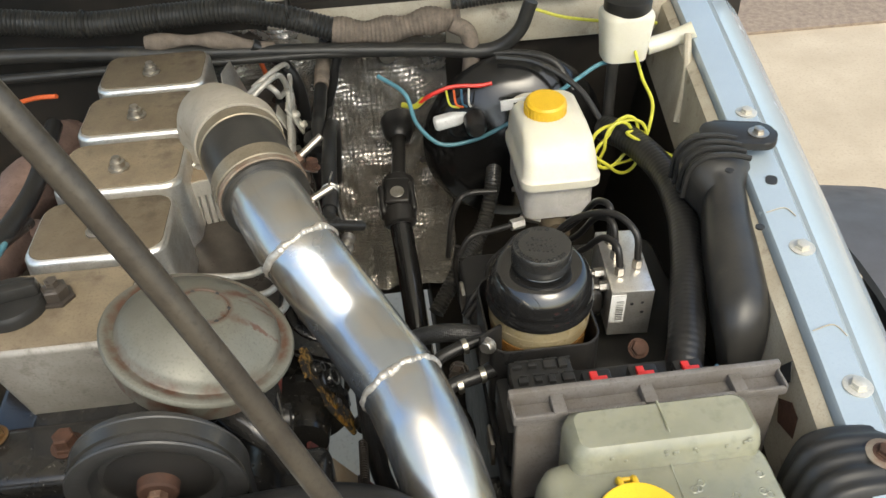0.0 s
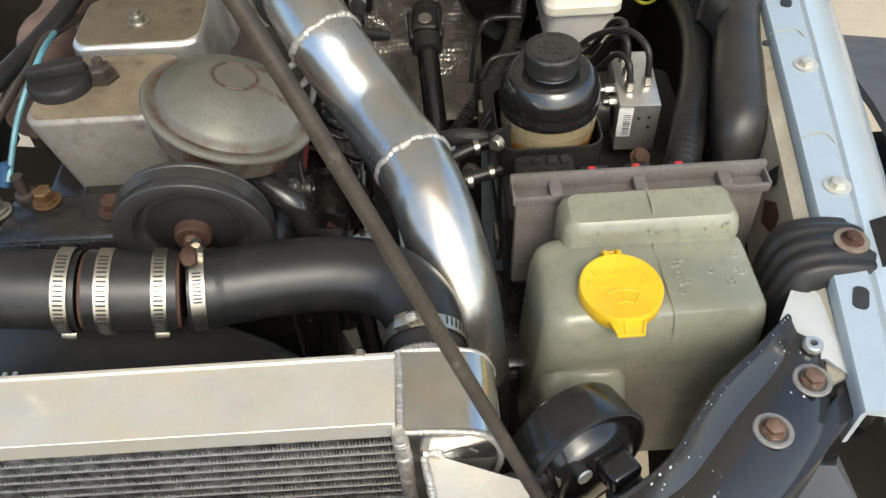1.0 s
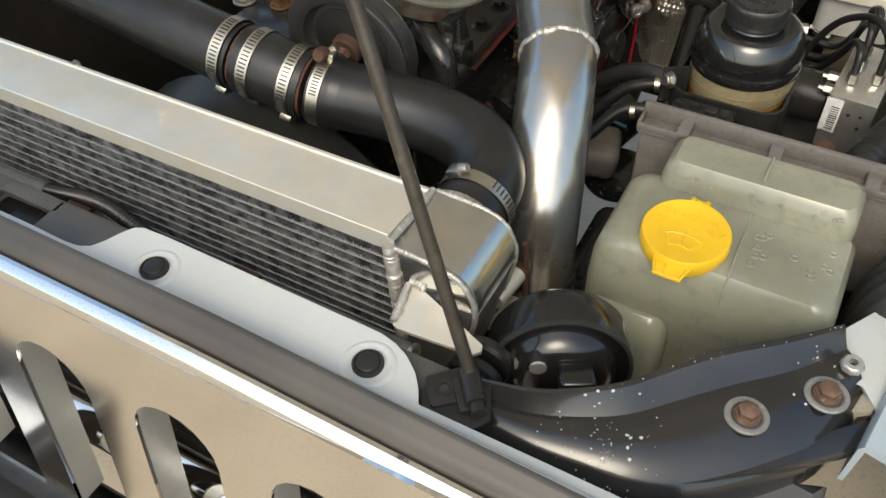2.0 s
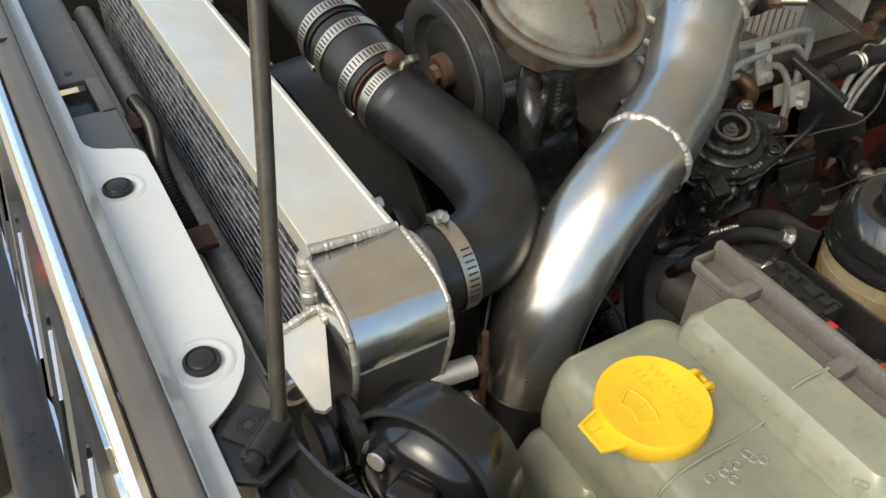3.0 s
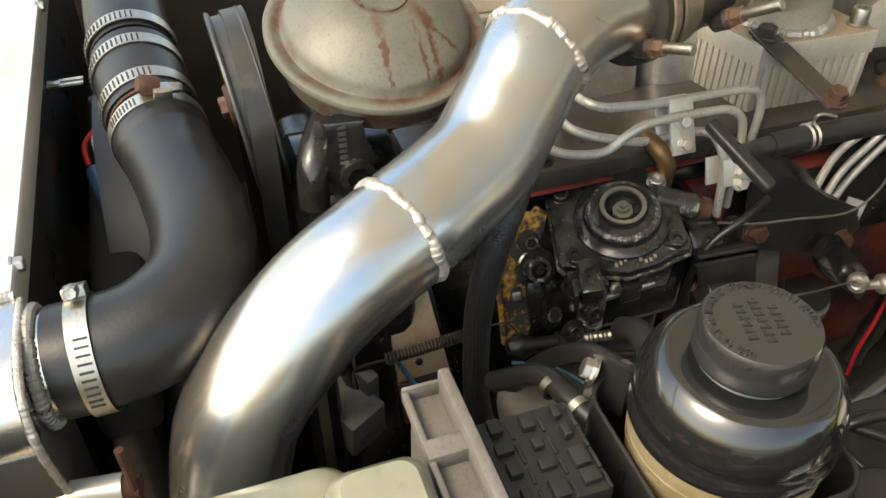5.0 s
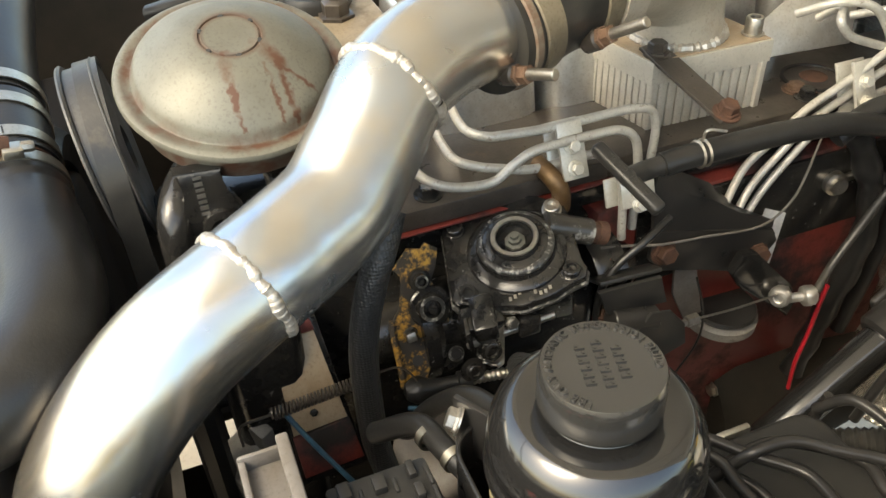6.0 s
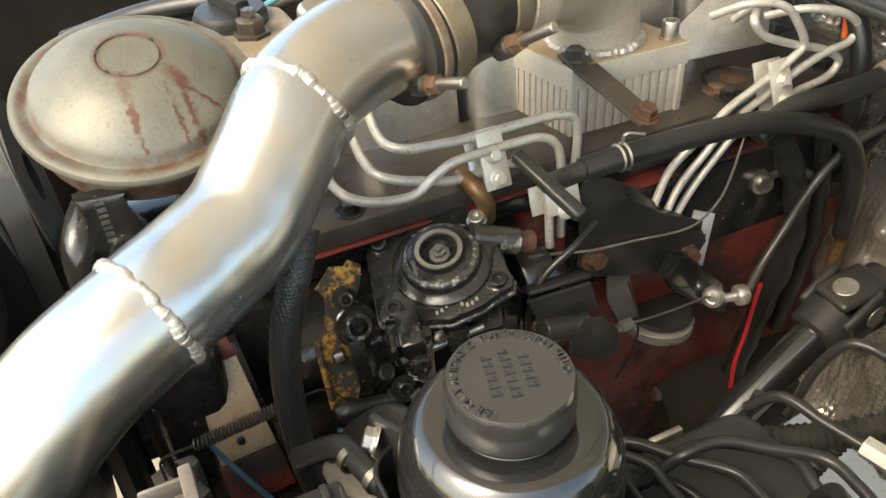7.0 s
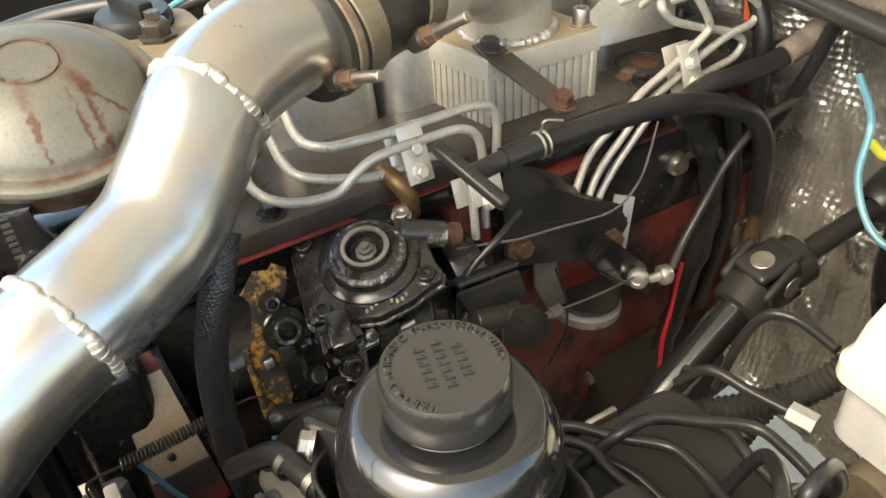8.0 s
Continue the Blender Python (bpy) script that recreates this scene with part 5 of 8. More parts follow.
def build_engine():
    e = thing("engine_block", (-0.15, 1.0, 0.6), "dark red painted diesel engine block, oily", "engine block")
    part("block", box((-0.2, 1.18, 0.8), (0.33, 0.44, 0.42), None, 0.01), BLOCK_RED, e)
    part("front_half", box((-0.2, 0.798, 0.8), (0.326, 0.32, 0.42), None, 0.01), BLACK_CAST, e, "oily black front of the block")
    # added black sheet: paints the shade and grime over the upper red block
    part("side_cover", box((-0.0345, 1.2, 0.955), (0.005, 0.39, 0.1), None, 0.002), BLACK_CAST, e, "black sheet for the shade and grime on the upper block")
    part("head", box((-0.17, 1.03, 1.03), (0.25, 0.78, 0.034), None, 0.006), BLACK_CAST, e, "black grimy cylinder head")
    # intake plenum along the side of the head
    p = thing("intake_cover", (-0.07, 1.05, 1.07), "dark brown flat intake manifold cover plate", "manifold cover")
    part("plate", box((-0.09, 1.04, 1.058), (0.112, 0.7, 0.02), None, 0.003), BROWN_STEEL, p)
    part("gasket_line", box((-0.088, 1.04, 1.0464), (0.115, 0.7, 0.0022), None, 0.001), BLOCK_RED, p, "red gasket edge")
    for y in (0.75, 0.80, 1.20, 1.33):
        bolt(p, (-0.052, y, 1.068), (0, 0, 1), 0.008, 0.008, BLACK_CAST, 0.013)
    part("plug_ring", lathe((-0.082, 1.232, 1.0682), (0, 0, 1), [(0.027, 0), (0.0275, 0.0016), (0.031, 0.0016), (0.0315, 0)], 40), BLACK_SATIN, p)
    part("plug_rust", lathe((-0.084, 1.236, 1.0682), (0, 0, 1), [(0, 0.0012), (0.012, 0.0012), (0.014, 0)], 20), RUST, p, "rusty plug centre")
    bolt(p, (-0.069, 1.2, 1.068), (0, 0, 1), 0.0085, 0.006, RUST_HEAD, 0.013)
    # heater block with vertical fins
    h = thing("intake_heater_block", (-0.11, 1.085, 1.09), "pale ribbed aluminium intake spacer block with a bolted flange", "intake spacer")
    corner = [V((-0.168, 1.001, 0)), V((-0.063, 1.023, 0)), V((-0.058, 1.149, 0)), V((-0.163, 1.135, 0))]
    mid = sum(corner, V()) / 4

    def inset(d):
        return [((p - mid) * (1 - d / 0.06) + mid)[:2] for p in corner]
    part("core", plate(inset(0.009), (0, 0, 1.055), (1, 0, 0), (0, 1, 0), 0.062, 0.001), CAST_RIM, h)
    for a, b in ((0, 1), (1, 2), (2, 3)):
        d = (corner[b] - corner[a]).normalized()
        q = Matrix((d, V((0, 0, 1)).cross(d), V((0, 0, 1)))).transposed()
        run = (corner[b] - corner[a]).length
        for i in range(13):
            c0 = corner[a] + d * (run * (i + 0.5) / 13) + q @ V((0, 0.0055, 0))
            part("rib", box(c0 + V((0, 0, 1.086)), (run / 13 - 0.0014, 0.007, 0.06), q, 0.0008), PALE_ALLOY, h)
    part("flange", plate(inset(0.0), (0, 0, 1.115), (1, 0, 0), (0, 1, 0), 0.0215, 0.0012), PALE_ALLOY, h)
    part("flange_top", plate(inset(0.002), (0, 0, 1.1362), (1, 0, 0), (0, 1, 0), 0.0016, 0.0005), TAN_ALU, h, "rust-tinted top face")
    bolt(h, (-0.076, 1.034, 1.138), (0, 0, 1), 0.0088, 0.011, BROWN_STEEL, 0.0125)
    bolt(h, (-0.0745, 1.137, 1.138), (0, 0, 1), 0.0082, 0.015, STEEL, 0.0105, socket=True)
    bolt(h, (-0.152, 1.015, 1.138), (0, 0, 1), 0.007, 0.007, CAST_RIM, 0.010)
    bm = b_plate(bmesh.new(), [(-0.012, -0.0115), (0.016, -0.0125), (0.095, -0.012), (0.1, 0.0), (0.095, 0.0125), (0.016, 0.0125), (-0.012, 0.0115)], (-0.076, 1.034, 1.1385), (0.07, 0.014, -0.021), (-0.2, 1, 0), 0.003)
    part("strap", bm, BROWN_STEEL, h, "brown steel strap")
    bolt(h, (0.008, 1.051, 1.1155), (0.25, 0.05, 0.97), 0.0085, 0.010, RUST, 0.0125)
    # tin shroud beyond
    s = thing("tin_shield", (-0.1, 1.2, 1.09), "bent pale tin shield behind the intake block", "shield")
    bm = b_plate(bmesh.new(), [(0, 0), (0.13, 0.0), (0.15, 0.07), (0.1, 0.075), (0.02, 0.03)], (-0.10, 1.146, 1.095), (0.1, 1, 0.0), (-0.45, 0, 1), 0.002)
    part("sheet", bm, CAST_RIM, s)

    # front cover box with the oil cap
    f = thing("front_rocker_cover", (-0.235, 0.77, 1.04), "tall cast aluminium front rocker cover with an oil filler cap", "rocker cover")
    part("body", b_pan(bmesh.new(), -0.318, 0.712, -0.165, 0.832, 1.035, 1.158, 0.02, 0.007, -0.02), GREY_CAST, f)
    bm = bmesh.new()
    b_loft(bm, [[(u, v, z) for u, v in rounded(-0.318 + d, 0.712 + d, -0.165 - d, 0.832 - d, 0.018)] for z, d in ((1.157, 0.0045), (1.1592, 0.005), (1.16, 0.009))])
    part("top", bm, CAST, f, "brown grime on the top face")
    cap = part("oil_cap", lathe((-0.288, 0.775, 1.158), (0, 0, 1), [(0, 0), (0.036, 0), (0.036, 0.010), (0.034, 0.014), (0.033, 0.016), (0, 0.017)], 32), PLASTIC, f, "black plastic oil filler cap")
    part("grip", box((-0.288, 0.775, 1.181), (0.064, 0.016, 0.016), Euler((0, 0, radians(15))).to_matrix(), 0.004), PLASTIC, cap)
    part("stud", lathe((-0.244, 0.784, 1.159), (0, 0, 1), [(0, 0), (0.018, 0), (0.018, 0.004), (0.0135, 0.005), (0.0135, 0.016), (0.011, 0.018), (0.007, 0.019), (0.007, 0.026), (0, 0.027)], 6), BROWN_STEEL, f)

    # vacuum disc
    d = thing("metal_canister", (-0.075, 0.66, 1.17), "zinc-plated round pressed-steel canister with rust stains", "canister")
    n = DISC_N.normalized()
    R = DISC_R
    prof = [(0, 0.0305), (R * 0.2, 0.031), (R * 0.232, 0.0312), (R * 0.24, 0.0302), (R * 0.25, 0.0302), (R * 0.258, 0.0312), (R * 0.3, 0.0312), (R * 0.48, 0.0268), (R * 0.52, 0.0252), (R * 0.7, 0.0165), (R * 0.79, 0.0115), (R * 0.825, 0.0078), (R * 0.84, 0.0035), (R * 0.855, 0.0022), (R * 0.88, 0.0022), (R * 0.92, 0.0034), (R * 0.955, 0.0036), (R * 0.985, 0.0026), (R, 0.0004), (R * 0.997, -0.002), (R * 0.975, -0.0036), (R * 0.9, -0.005), (R * 0.86, -0.03), (R * 0.5, -0.058), (0, -0.06)]
    prof = [(a, b * 1.16 if b > 0.004 else b) for a, b in prof]
    disc = part("lid", lathe(DISC_C, n, prof, 96), rusted_lid(ZINC, n), d)
    q = frame_of(n)
    for i in range(6):
        a = 2 * math.pi * i / 6 + 0.5
        p = V(DISC_C) + q @ V((R * 0.246 * math.cos(a), R * 0.246 * math.sin(a), 0.0303 * 1.16))
        part("slot", lathe(p, n, [(0, 0), (0.0024, 0.0003), (0.0016, 0.0011), (0, 0.0011)], 10), INK_AND_HOLE, disc, "dark drain slot")
    m = thing("alternator_bracket", (-0.02, 0.61, 1.05), "grey cast bracket under the canister", "bracket")
    part("arm", b_tube(bmesh.new(), [(-0.075, 0.64, 1.15), (-0.045, 0.61, 1.14), (-0.02, 0.596, 1.125), (-0.012, 0.592, 1.095)], lambda u, r: 0.015 - 0.003 * u, 12), BLACK_CAST, m)
    part("cast_arm", plate([(0.603, 1.166), (0.636, 1.163), (0.634, 1.148), (0.645, 1.126), (0.63, 1.108), (0.606, 1.112), (0.6, 1.128), (0.609, 1.15)], (-0.024, 0, 0), (0, 1, 0), (0, 0, 1), 0.012, 0.002), BLACK_CAST, m)
    for i in range(7):
        part("cast_mark", box((-0.0118, 0.618, 1.16 - i * 0.005), (0.0008, 0.006, 0.0022 + 0.001 * (i % 2)), None, 0), STEEL, m)
    part("eye", lathe((-0.026, 0.627, 1.118), (1, 0, 0), [(0, 0), (0.013, 0), (0.014, 0.002), (0.014, 0.02), (0.0085, 0.021), (0.008, 0.016), (0, 0.016)], 22), BLACK_CAST, m)

    # belt pulley
    w = thing("belt_pulley", (-0.093, 0.545, 1.05), "grey steel belt pulley with a rusty hub", "pulley")
    c0 = V((-0.113, 0.55, 1.1365))
    ax = V((0.02, -1, -0.11)).normalized()
    r = 0.0745
    part("rim", lathe(c0, ax, [(0.02, -0.01), (0.045, -0.0115), (0.0495, -0.013), (0.0525, -0.0105), (0.056, -0.003), (0.060, -0.001), (r - 0.004, 0.001), (r - 0.0008, 0.0005), (r, -0.0012), (r - 0.0012, -0.003), (r - 0.004, -0.0036), (r - 0.004, -0.0222), (r - 0.0012, -0.023), (r, -0.0246), (r - 0.001, -0.026), (r - 0.02, -0.027), (0.02, -0.026), (0.02, -0.01)], 72), PULLEY, w)
    part("web", lathe(c0, ax, [(0, -0.006), (0.03, -0.0065), (0.045, -0.0108), (0.046, -0.016), (0, -0.016)], 40), BLACK_SATIN, w)
    part("hub", lathe(c0, ax, [(0, 0.006), (0.006, 0.006), (0.0066, 0.004), (0.009, 0.0045), (0.0155, 0.0045), (0.0172, 0.003), (0.018, -0.007), (0, -0.007)], 28), RUST, w, "rusty brown hub")
    part("hub_bolt", lathe(c0 + ax * 0.004, ax, [(0, 0), (0.0088, 0), (0.0088, 0.0055), (0.0075, 0.0065), (0, 0.0062)], 6), RUST_HEAD, w, "rusty bolt head")
    b = thing("drive_belt", (-0.093, 0.56, 1.0), "black ribbed drive belt round the pulley", "belt")
    across = V((0, 0, 1)).cross(ax).normalized()
    back = c0 - ax * 0.0128
    loop = [(math.cos(math.pi * i / 40), math.sin(math.pi * i / 40)) for i in range(41)]
    rings = []
    for k, (cx, cz) in enumerate([(1, -3.4)] + loop + [(-1, -3.4)]):
        ray = (across * cx + V((0, 0, 1)) * max(cz, 0)).normalized() if cz >= 0 else across * cx
        mid = back + (across * cx + V((0, 0, 1)) * cz) * 0.0705
        rings.append([mid + ray * dr + ax * dy for dr, dy in ((0, -0.0088), (0.0034, -0.0088), (0.0034, 0.0088), (0, 0.0088), (-0.0008, 0.0044), (0, 0), (-0.0008, -0.0044))])
    part("belt", b_loft(bmesh.new(), rings), RUBBER_OLD, b)
    # dark bodies behind the pulley
    a = thing("alternator", (-0.1, 0.62, 0.95), "dark alternator body behind the pulley", "alternator")
    part("body", lathe((-0.09, 0.58, 1.04), (0, 1, 0), [(0, 0), (0.055, 0), (0.065, 0.01), (0.065, 0.09), (0.05, 0.1), (0, 0.1)], 28), BLACK_CAST, a)
    t = thing("thermostat_housing", (-0.3, 0.67, 1.0), "dark cast water outlet with brassy bolts", "thermostat housing")
    part("casting", box((-0.27, 0.665, 1.03), (0.2, 0.08, 0.07), None, 0.014, 3), BLACK_CAST, t)
    for x, y, mm in ((-0.238, 0.667, RUST), (-0.318, 0.688, BRASS), (-0.37, 0.675, STEEL)):
        bolt(t, (x, y, 1.066), (0, 0, 1), 0.011, 0.016, mm, 0.016)
    fan = thing("fan_shroud", (-0.2, 0.44, 0.9), "black plastic shroud below the hose", "fan shroud")
    part("support_arm", box((-0.1, 0.47, 0.9), (0.03, 0.02, 0.3), Euler((0, radians(25), 0)).to_matrix(), 0.004), PLASTIC, fan)
    part("ring", lathe((-0.22, 0.45, 0.86), (0, 1, 0), [(0.2, -0.02), (0.23, -0.02), (0.235, 0.05), (0.225, 0.06), (0.2, 0.05), (0.2, -0.02)], 40), PLASTIC, fan)


DISC_C, DISC_N, DISC_R = V((-0.0768, 0.6642, 1.201)), V((0.35, 0.04, 1)), 0.0856
# rust runs on the lid: polar angle and radius of both ends, width, strength
STAINS = [(-24, 0.24, -14, 0.46, 0.0055, 0.75), (-12, 0.5, -8, 0.68, 0.0028, 1.0), (-8, 0.72, -5, 0.8, 0.0018, 0.9), (54, 0.25, 44, 0.46, 0.008, 0.65), (42, 0.44, 27, 0.82, 0.0034, 1.0), (40, 0.46, 48, 0.78, 0.0022, 0.7), (30, 0.4, 18, 0.8, 0.0016, 0.6)]


def rusted_lid(m, n):
    """Adds rust round the hub, in the groove and in runs to the lid's plating."""
    m = m.copy()
    m.name = "rust_stained_zinc"
    nt = m.node_tree
    nd, ln = nt.nodes, nt.links
    b = nd["Principled BSDF"]
    e1 = (V((1, 0, 0)) - n * n.x).normalized()
    e2 = n.cross(e1)
    geo = nd.new("ShaderNodeNewGeometry")

    def vec(op, a, c=None):
        x = nd.new("ShaderNodeVectorMath")
        x.operation = op
        for i, v in enumerate((a, c)):
            if v is None:
                continue
            if isinstance(v, (tuple, V)):
                x.inputs[i].default_value = tuple(v)
            else:
                ln.new(v, x.inputs[i])
        return x.outputs["Value"] if op in ("DOT_PRODUCT", "LENGTH", "DISTANCE") else x.outputs["Vector"]

    def num(op, a, c=0.0, clamp=False):
        x = nd.new("ShaderNodeMath")
        x.operation, x.use_clamp = op, clamp
        for i, v in enumerate((a, c)):
            if isinstance(v, (int, float)):
                x.inputs[i].default_value = v
            else:
                ln.new(v, x.inputs[i])
        return x.outputs[0]

    def noise(scale, detail=5.0):
        x = nd.new("ShaderNodeTexNoise")
        x.inputs["Scale"].default_value, x.inputs["Detail"].default_value = scale, detail
        ln.new(geo.outputs["Position"], x.inputs["Vector"])
        return x
    rel = vec("SUBTRACT", geo.outputs["Position"], DISC_C)
    cmb = nd.new("ShaderNodeCombineXYZ")
    ln.new(vec("DOT_PRODUCT", rel, e1), cmb.inputs[0])
    ln.new(vec("DOT_PRODUCT", rel, e2), cmb.inputs[1])
    radius = vec("LENGTH", cmb.outputs[0])
    shift = vec("MULTIPLY", vec("SUBTRACT", noise(170).outputs["Color"], (0.5, 0.5, 0.5)), (0.009, 0.009, 0.0))
    loc = vec("ADD", cmb.outputs[0], shift)
    total = None
    for a0, r0, a1, r1, w, amount in STAINS:
        pa = V((math.cos(radians(a0)), math.sin(radians(a0)), 0)) * r0 * DISC_R
        pb = V((math.cos(radians(a1)), math.sin(radians(a1)), 0)) * r1 * DISC_R
        ab = pb - pa
        u = num("DIVIDE", vec("DOT_PRODUCT", vec("SUBTRACT", loc, pa), ab), ab.length_squared, True)
        sc = nd.new("ShaderNodeVectorMath")
        sc.operation = "SCALE"
        sc.inputs[0].default_value = tuple(ab)
        ln.new(u, sc.inputs["Scale"])
        dist = vec("DISTANCE", vec("SUBTRACT", loc, pa), sc.outputs["Vector"])
        f = num("MULTIPLY", num("SUBTRACT", 1.0, num("DIVIDE", dist, w), True), 2.2 * amount)
        total = f if total is None else num("MAXIMUM", total, f)
    lr = vec("LENGTH", loc)
    patch = num("MULTIPLY", num("SUBTRACT", noise(55).outputs["Fac"], 0.36), 4.0, True)
    hub = num("SUBTRACT", 1.0, num("DIVIDE", num("ABSOLUTE", num("SUBTRACT", radius, 0.25 * DISC_R)), 0.0042), True)
    groove = num("SUBTRACT", 1.0, num("DIVIDE", num("ABSOLUTE", num("SUBTRACT", lr, 0.885 * DISC_R)), 0.007), True)
    total = num("MAXIMUM", num("MULTIPLY", total, num("ADD", patch, 0.12)), num("MULTIPLY", hub, 0.95))
    total = num("MAXIMUM", total, num("MULTIPLY", num("MULTIPLY", groove, patch), 1.3))
    fac = num("MULTIPLY", total, 0.85, True)
    mx = nd.new("ShaderNodeMix")
    mx.data_type = "RGBA"
    src = b.inputs["Base Color"].links[0].from_socket
    ln.new(fac, mx.inputs[0])
    ln.new(src, mx.inputs[6])
    mx.inputs[7].default_value = (0.075, 0.037, 0.023, 1)
    ln.new(mx.outputs[2], b.inputs["Base Color"])
    return m
build_engine()


# ---- washer tank, fuse box, reservoirs ----
def build_washer_tank():
    t = thing("washer_tank", (0.32, 0.51, 0.86), "aged cloudy plastic washer fluid tank with a yellow cap", "washer tank")
    bm = bmesh.new()

    def ring(x0, y0, x1, y1, z, r=0.018):
        return [(u, v, z) for u, v in rounded(x0, y0, x1, y1, r, 6)]
    b_loft(bm, [ring(0.205, 0.452, 0.432, 0.575, 0.84, 0.02), ring(0.207, 0.455, 0.43, 0.572, 0.96), ring(0.210, 0.445, 0.428, 0.565, 1.035), ring(0.212, 0.448, 0.427, 0.562, 1.07), ring(0.216, 0.452, 0.425, 0.56, 1.086), ring(0.222, 0.457, 0.42, 0.556, 1.0935), ring(0.232, 0.465, 0.41, 0.55, 1.096)])
    # higher block along the back
    b_loft(bm, [ring(0.243, 0.54, 0.419, 0.597, 0.86, 0.012), ring(0.243, 0.54, 0.419, 0.597, 1.105, 0.012), ring(0.246, 0.543, 0.417, 0.595, 1.117, 0.012), ring(0.252, 0.549, 0.411, 0.589, 1.1235, 0.01)])
    # shoulder low on the front
    b_loft(bm, [ring(0.212, 0.425, 0.3, 0.5, 0.86, 0.015), ring(0.212, 0.425, 0.3, 0.5, 0.99, 0.015), ring(0.216, 0.431, 0.297, 0.5, 1.012, 0.015), ring(0.225, 0.442, 0.29, 0.5, 1.022, 0.012)])
    part("tank", bm, TANK, t)
    part("seam", tube([(0.335, 0.448, 1.06), (0.335, 0.453, 1.09), (0.334, 0.475, 1.0975), (0.333, 0.54, 1.0975), (0.333, 0.546, 1.112), (0.333, 0.56, 1.1245), (0.333, 0.592, 1.123)], 0.0013, 6), TANK, t)
    # moulded bubbles on the step
    rng = random.Random(11)
    bm = bmesh.new()
    for i in range(26):
        x, z = rng.uniform(0.265, 0.405), rng.uniform(1.1, 1.118)
        b_lathe(bm, (x, 0.5415, z), (0, -1, 0.3), [(0.0, 0.0012), (0.0014, 0.001), (0.0022, 0)], 8)
    for i in range(14):
        x, y = rng.uniform(0.34, 0.41), rng.uniform(0.475, 0.535)
        b_lathe(bm, (x, y, 1.0962), (0, 0, 1), [(0.0022, -0.0004), (0.003, 0.0006), (0.0042, -0.0002)], 10)
    tagged(part("moulding_mark", bm, TANK, t), kind="stuff")
    c = V((0.288, 0.481, 1.098))
    up = V((0.0, -0.03, 1)).normalized()
    R = 0.0395
    cap = part("cap", lathe(c, up, [(0, 0.0095), (R * 0.86, 0.0095), (R * 0.92, 0.0105), (R * 0.965, 0.0105), (R, 0.008), (R, -0.004), (R * 0.9, -0.012), (0, -0.012)], 56), YELLOW, t, "bright yellow flip cap")
    q = Matrix((V((1, 0, 0)), up.cross(V((1, 0, 0))), up)).transposed()
    q4 = Matrix.Translation(c) @ q.to_4x4() @ pose(0, 0, 0, 0, 0, CAP_TURN)
    bm = b_plate(bmesh.new(), [(-0.017, -0.034), (0.017, -0.034), (0.0115, -0.052), (-0.0115, -0.052)], (0, 0, 0.001), (1, 0, 0), (0, 1, 0), 0.003)
    b_tube(bm, [(-0.0155, -0.036, 0.0045), (-0.0115, -0.052, 0.0045), (0.0115, -0.052, 0.0045), (0.0155, -0.036, 0.0045)], 0.0018, 6, 1, True, None, False)
    b_tube(bm, [(-0.004, -0.037, 0.004), (-0.004, -0.051, 0.004)], 0.0012, 6, 1, True, None, False)
    bm.transform(q4)
    part("thumb_tab", bm, YELLOW, cap)
    bm = bmesh.new()
    for sx in (-0.0065, 0.0065):
        b_tube(bm, [(sx, 0.036, 0.004), (sx, 0.043, 0.005), (sx, 0.048, 0.001), (sx, 0.049, -0.006)], 0.003, 8)
    b_tube(bm, [(-0.009, 0.048, 0.0), (0.009, 0.048, 0.0)], 0.0024, 8)
    bm.transform(q4)
    part("hinge", bm, YELLOW, cap)
    for text, y, s in (("WASHER", 0.0165, 0.0125), ("FLUID ONLY", 0.0055, 0.0112)):
        lettering(text, s, q4 @ Matrix.Translation((0, y, 0.0095)), YELLOW, cap, 0.0006)
    bm = bmesh.new()
    b_tube(bm, [(-0.016, -0.009, 0.0098), (-0.009, -0.0055, 0.0098), (0, -0.0045, 0.0098), (0.009, -0.0055, 0.0098), (0.016, -0.009, 0.0098), (0.009, -0.021, 0.0098), (0, -0.018, 0.0098), (-0.009, -0.021, 0.0098), (-0.016, -0.009, 0.0098)], 0.0008, 5, 1, True, None, False)
    b_tube(bm, [(0, -0.018, 0.0098), (0, -0.001, 0.0098)], 0.0007, 5, 1, True, None, False)
    bm.transform(q4)
    part("symbol", bm, YELLOW, cap)


CAP_TURN = 0.0
build_washer_tank()


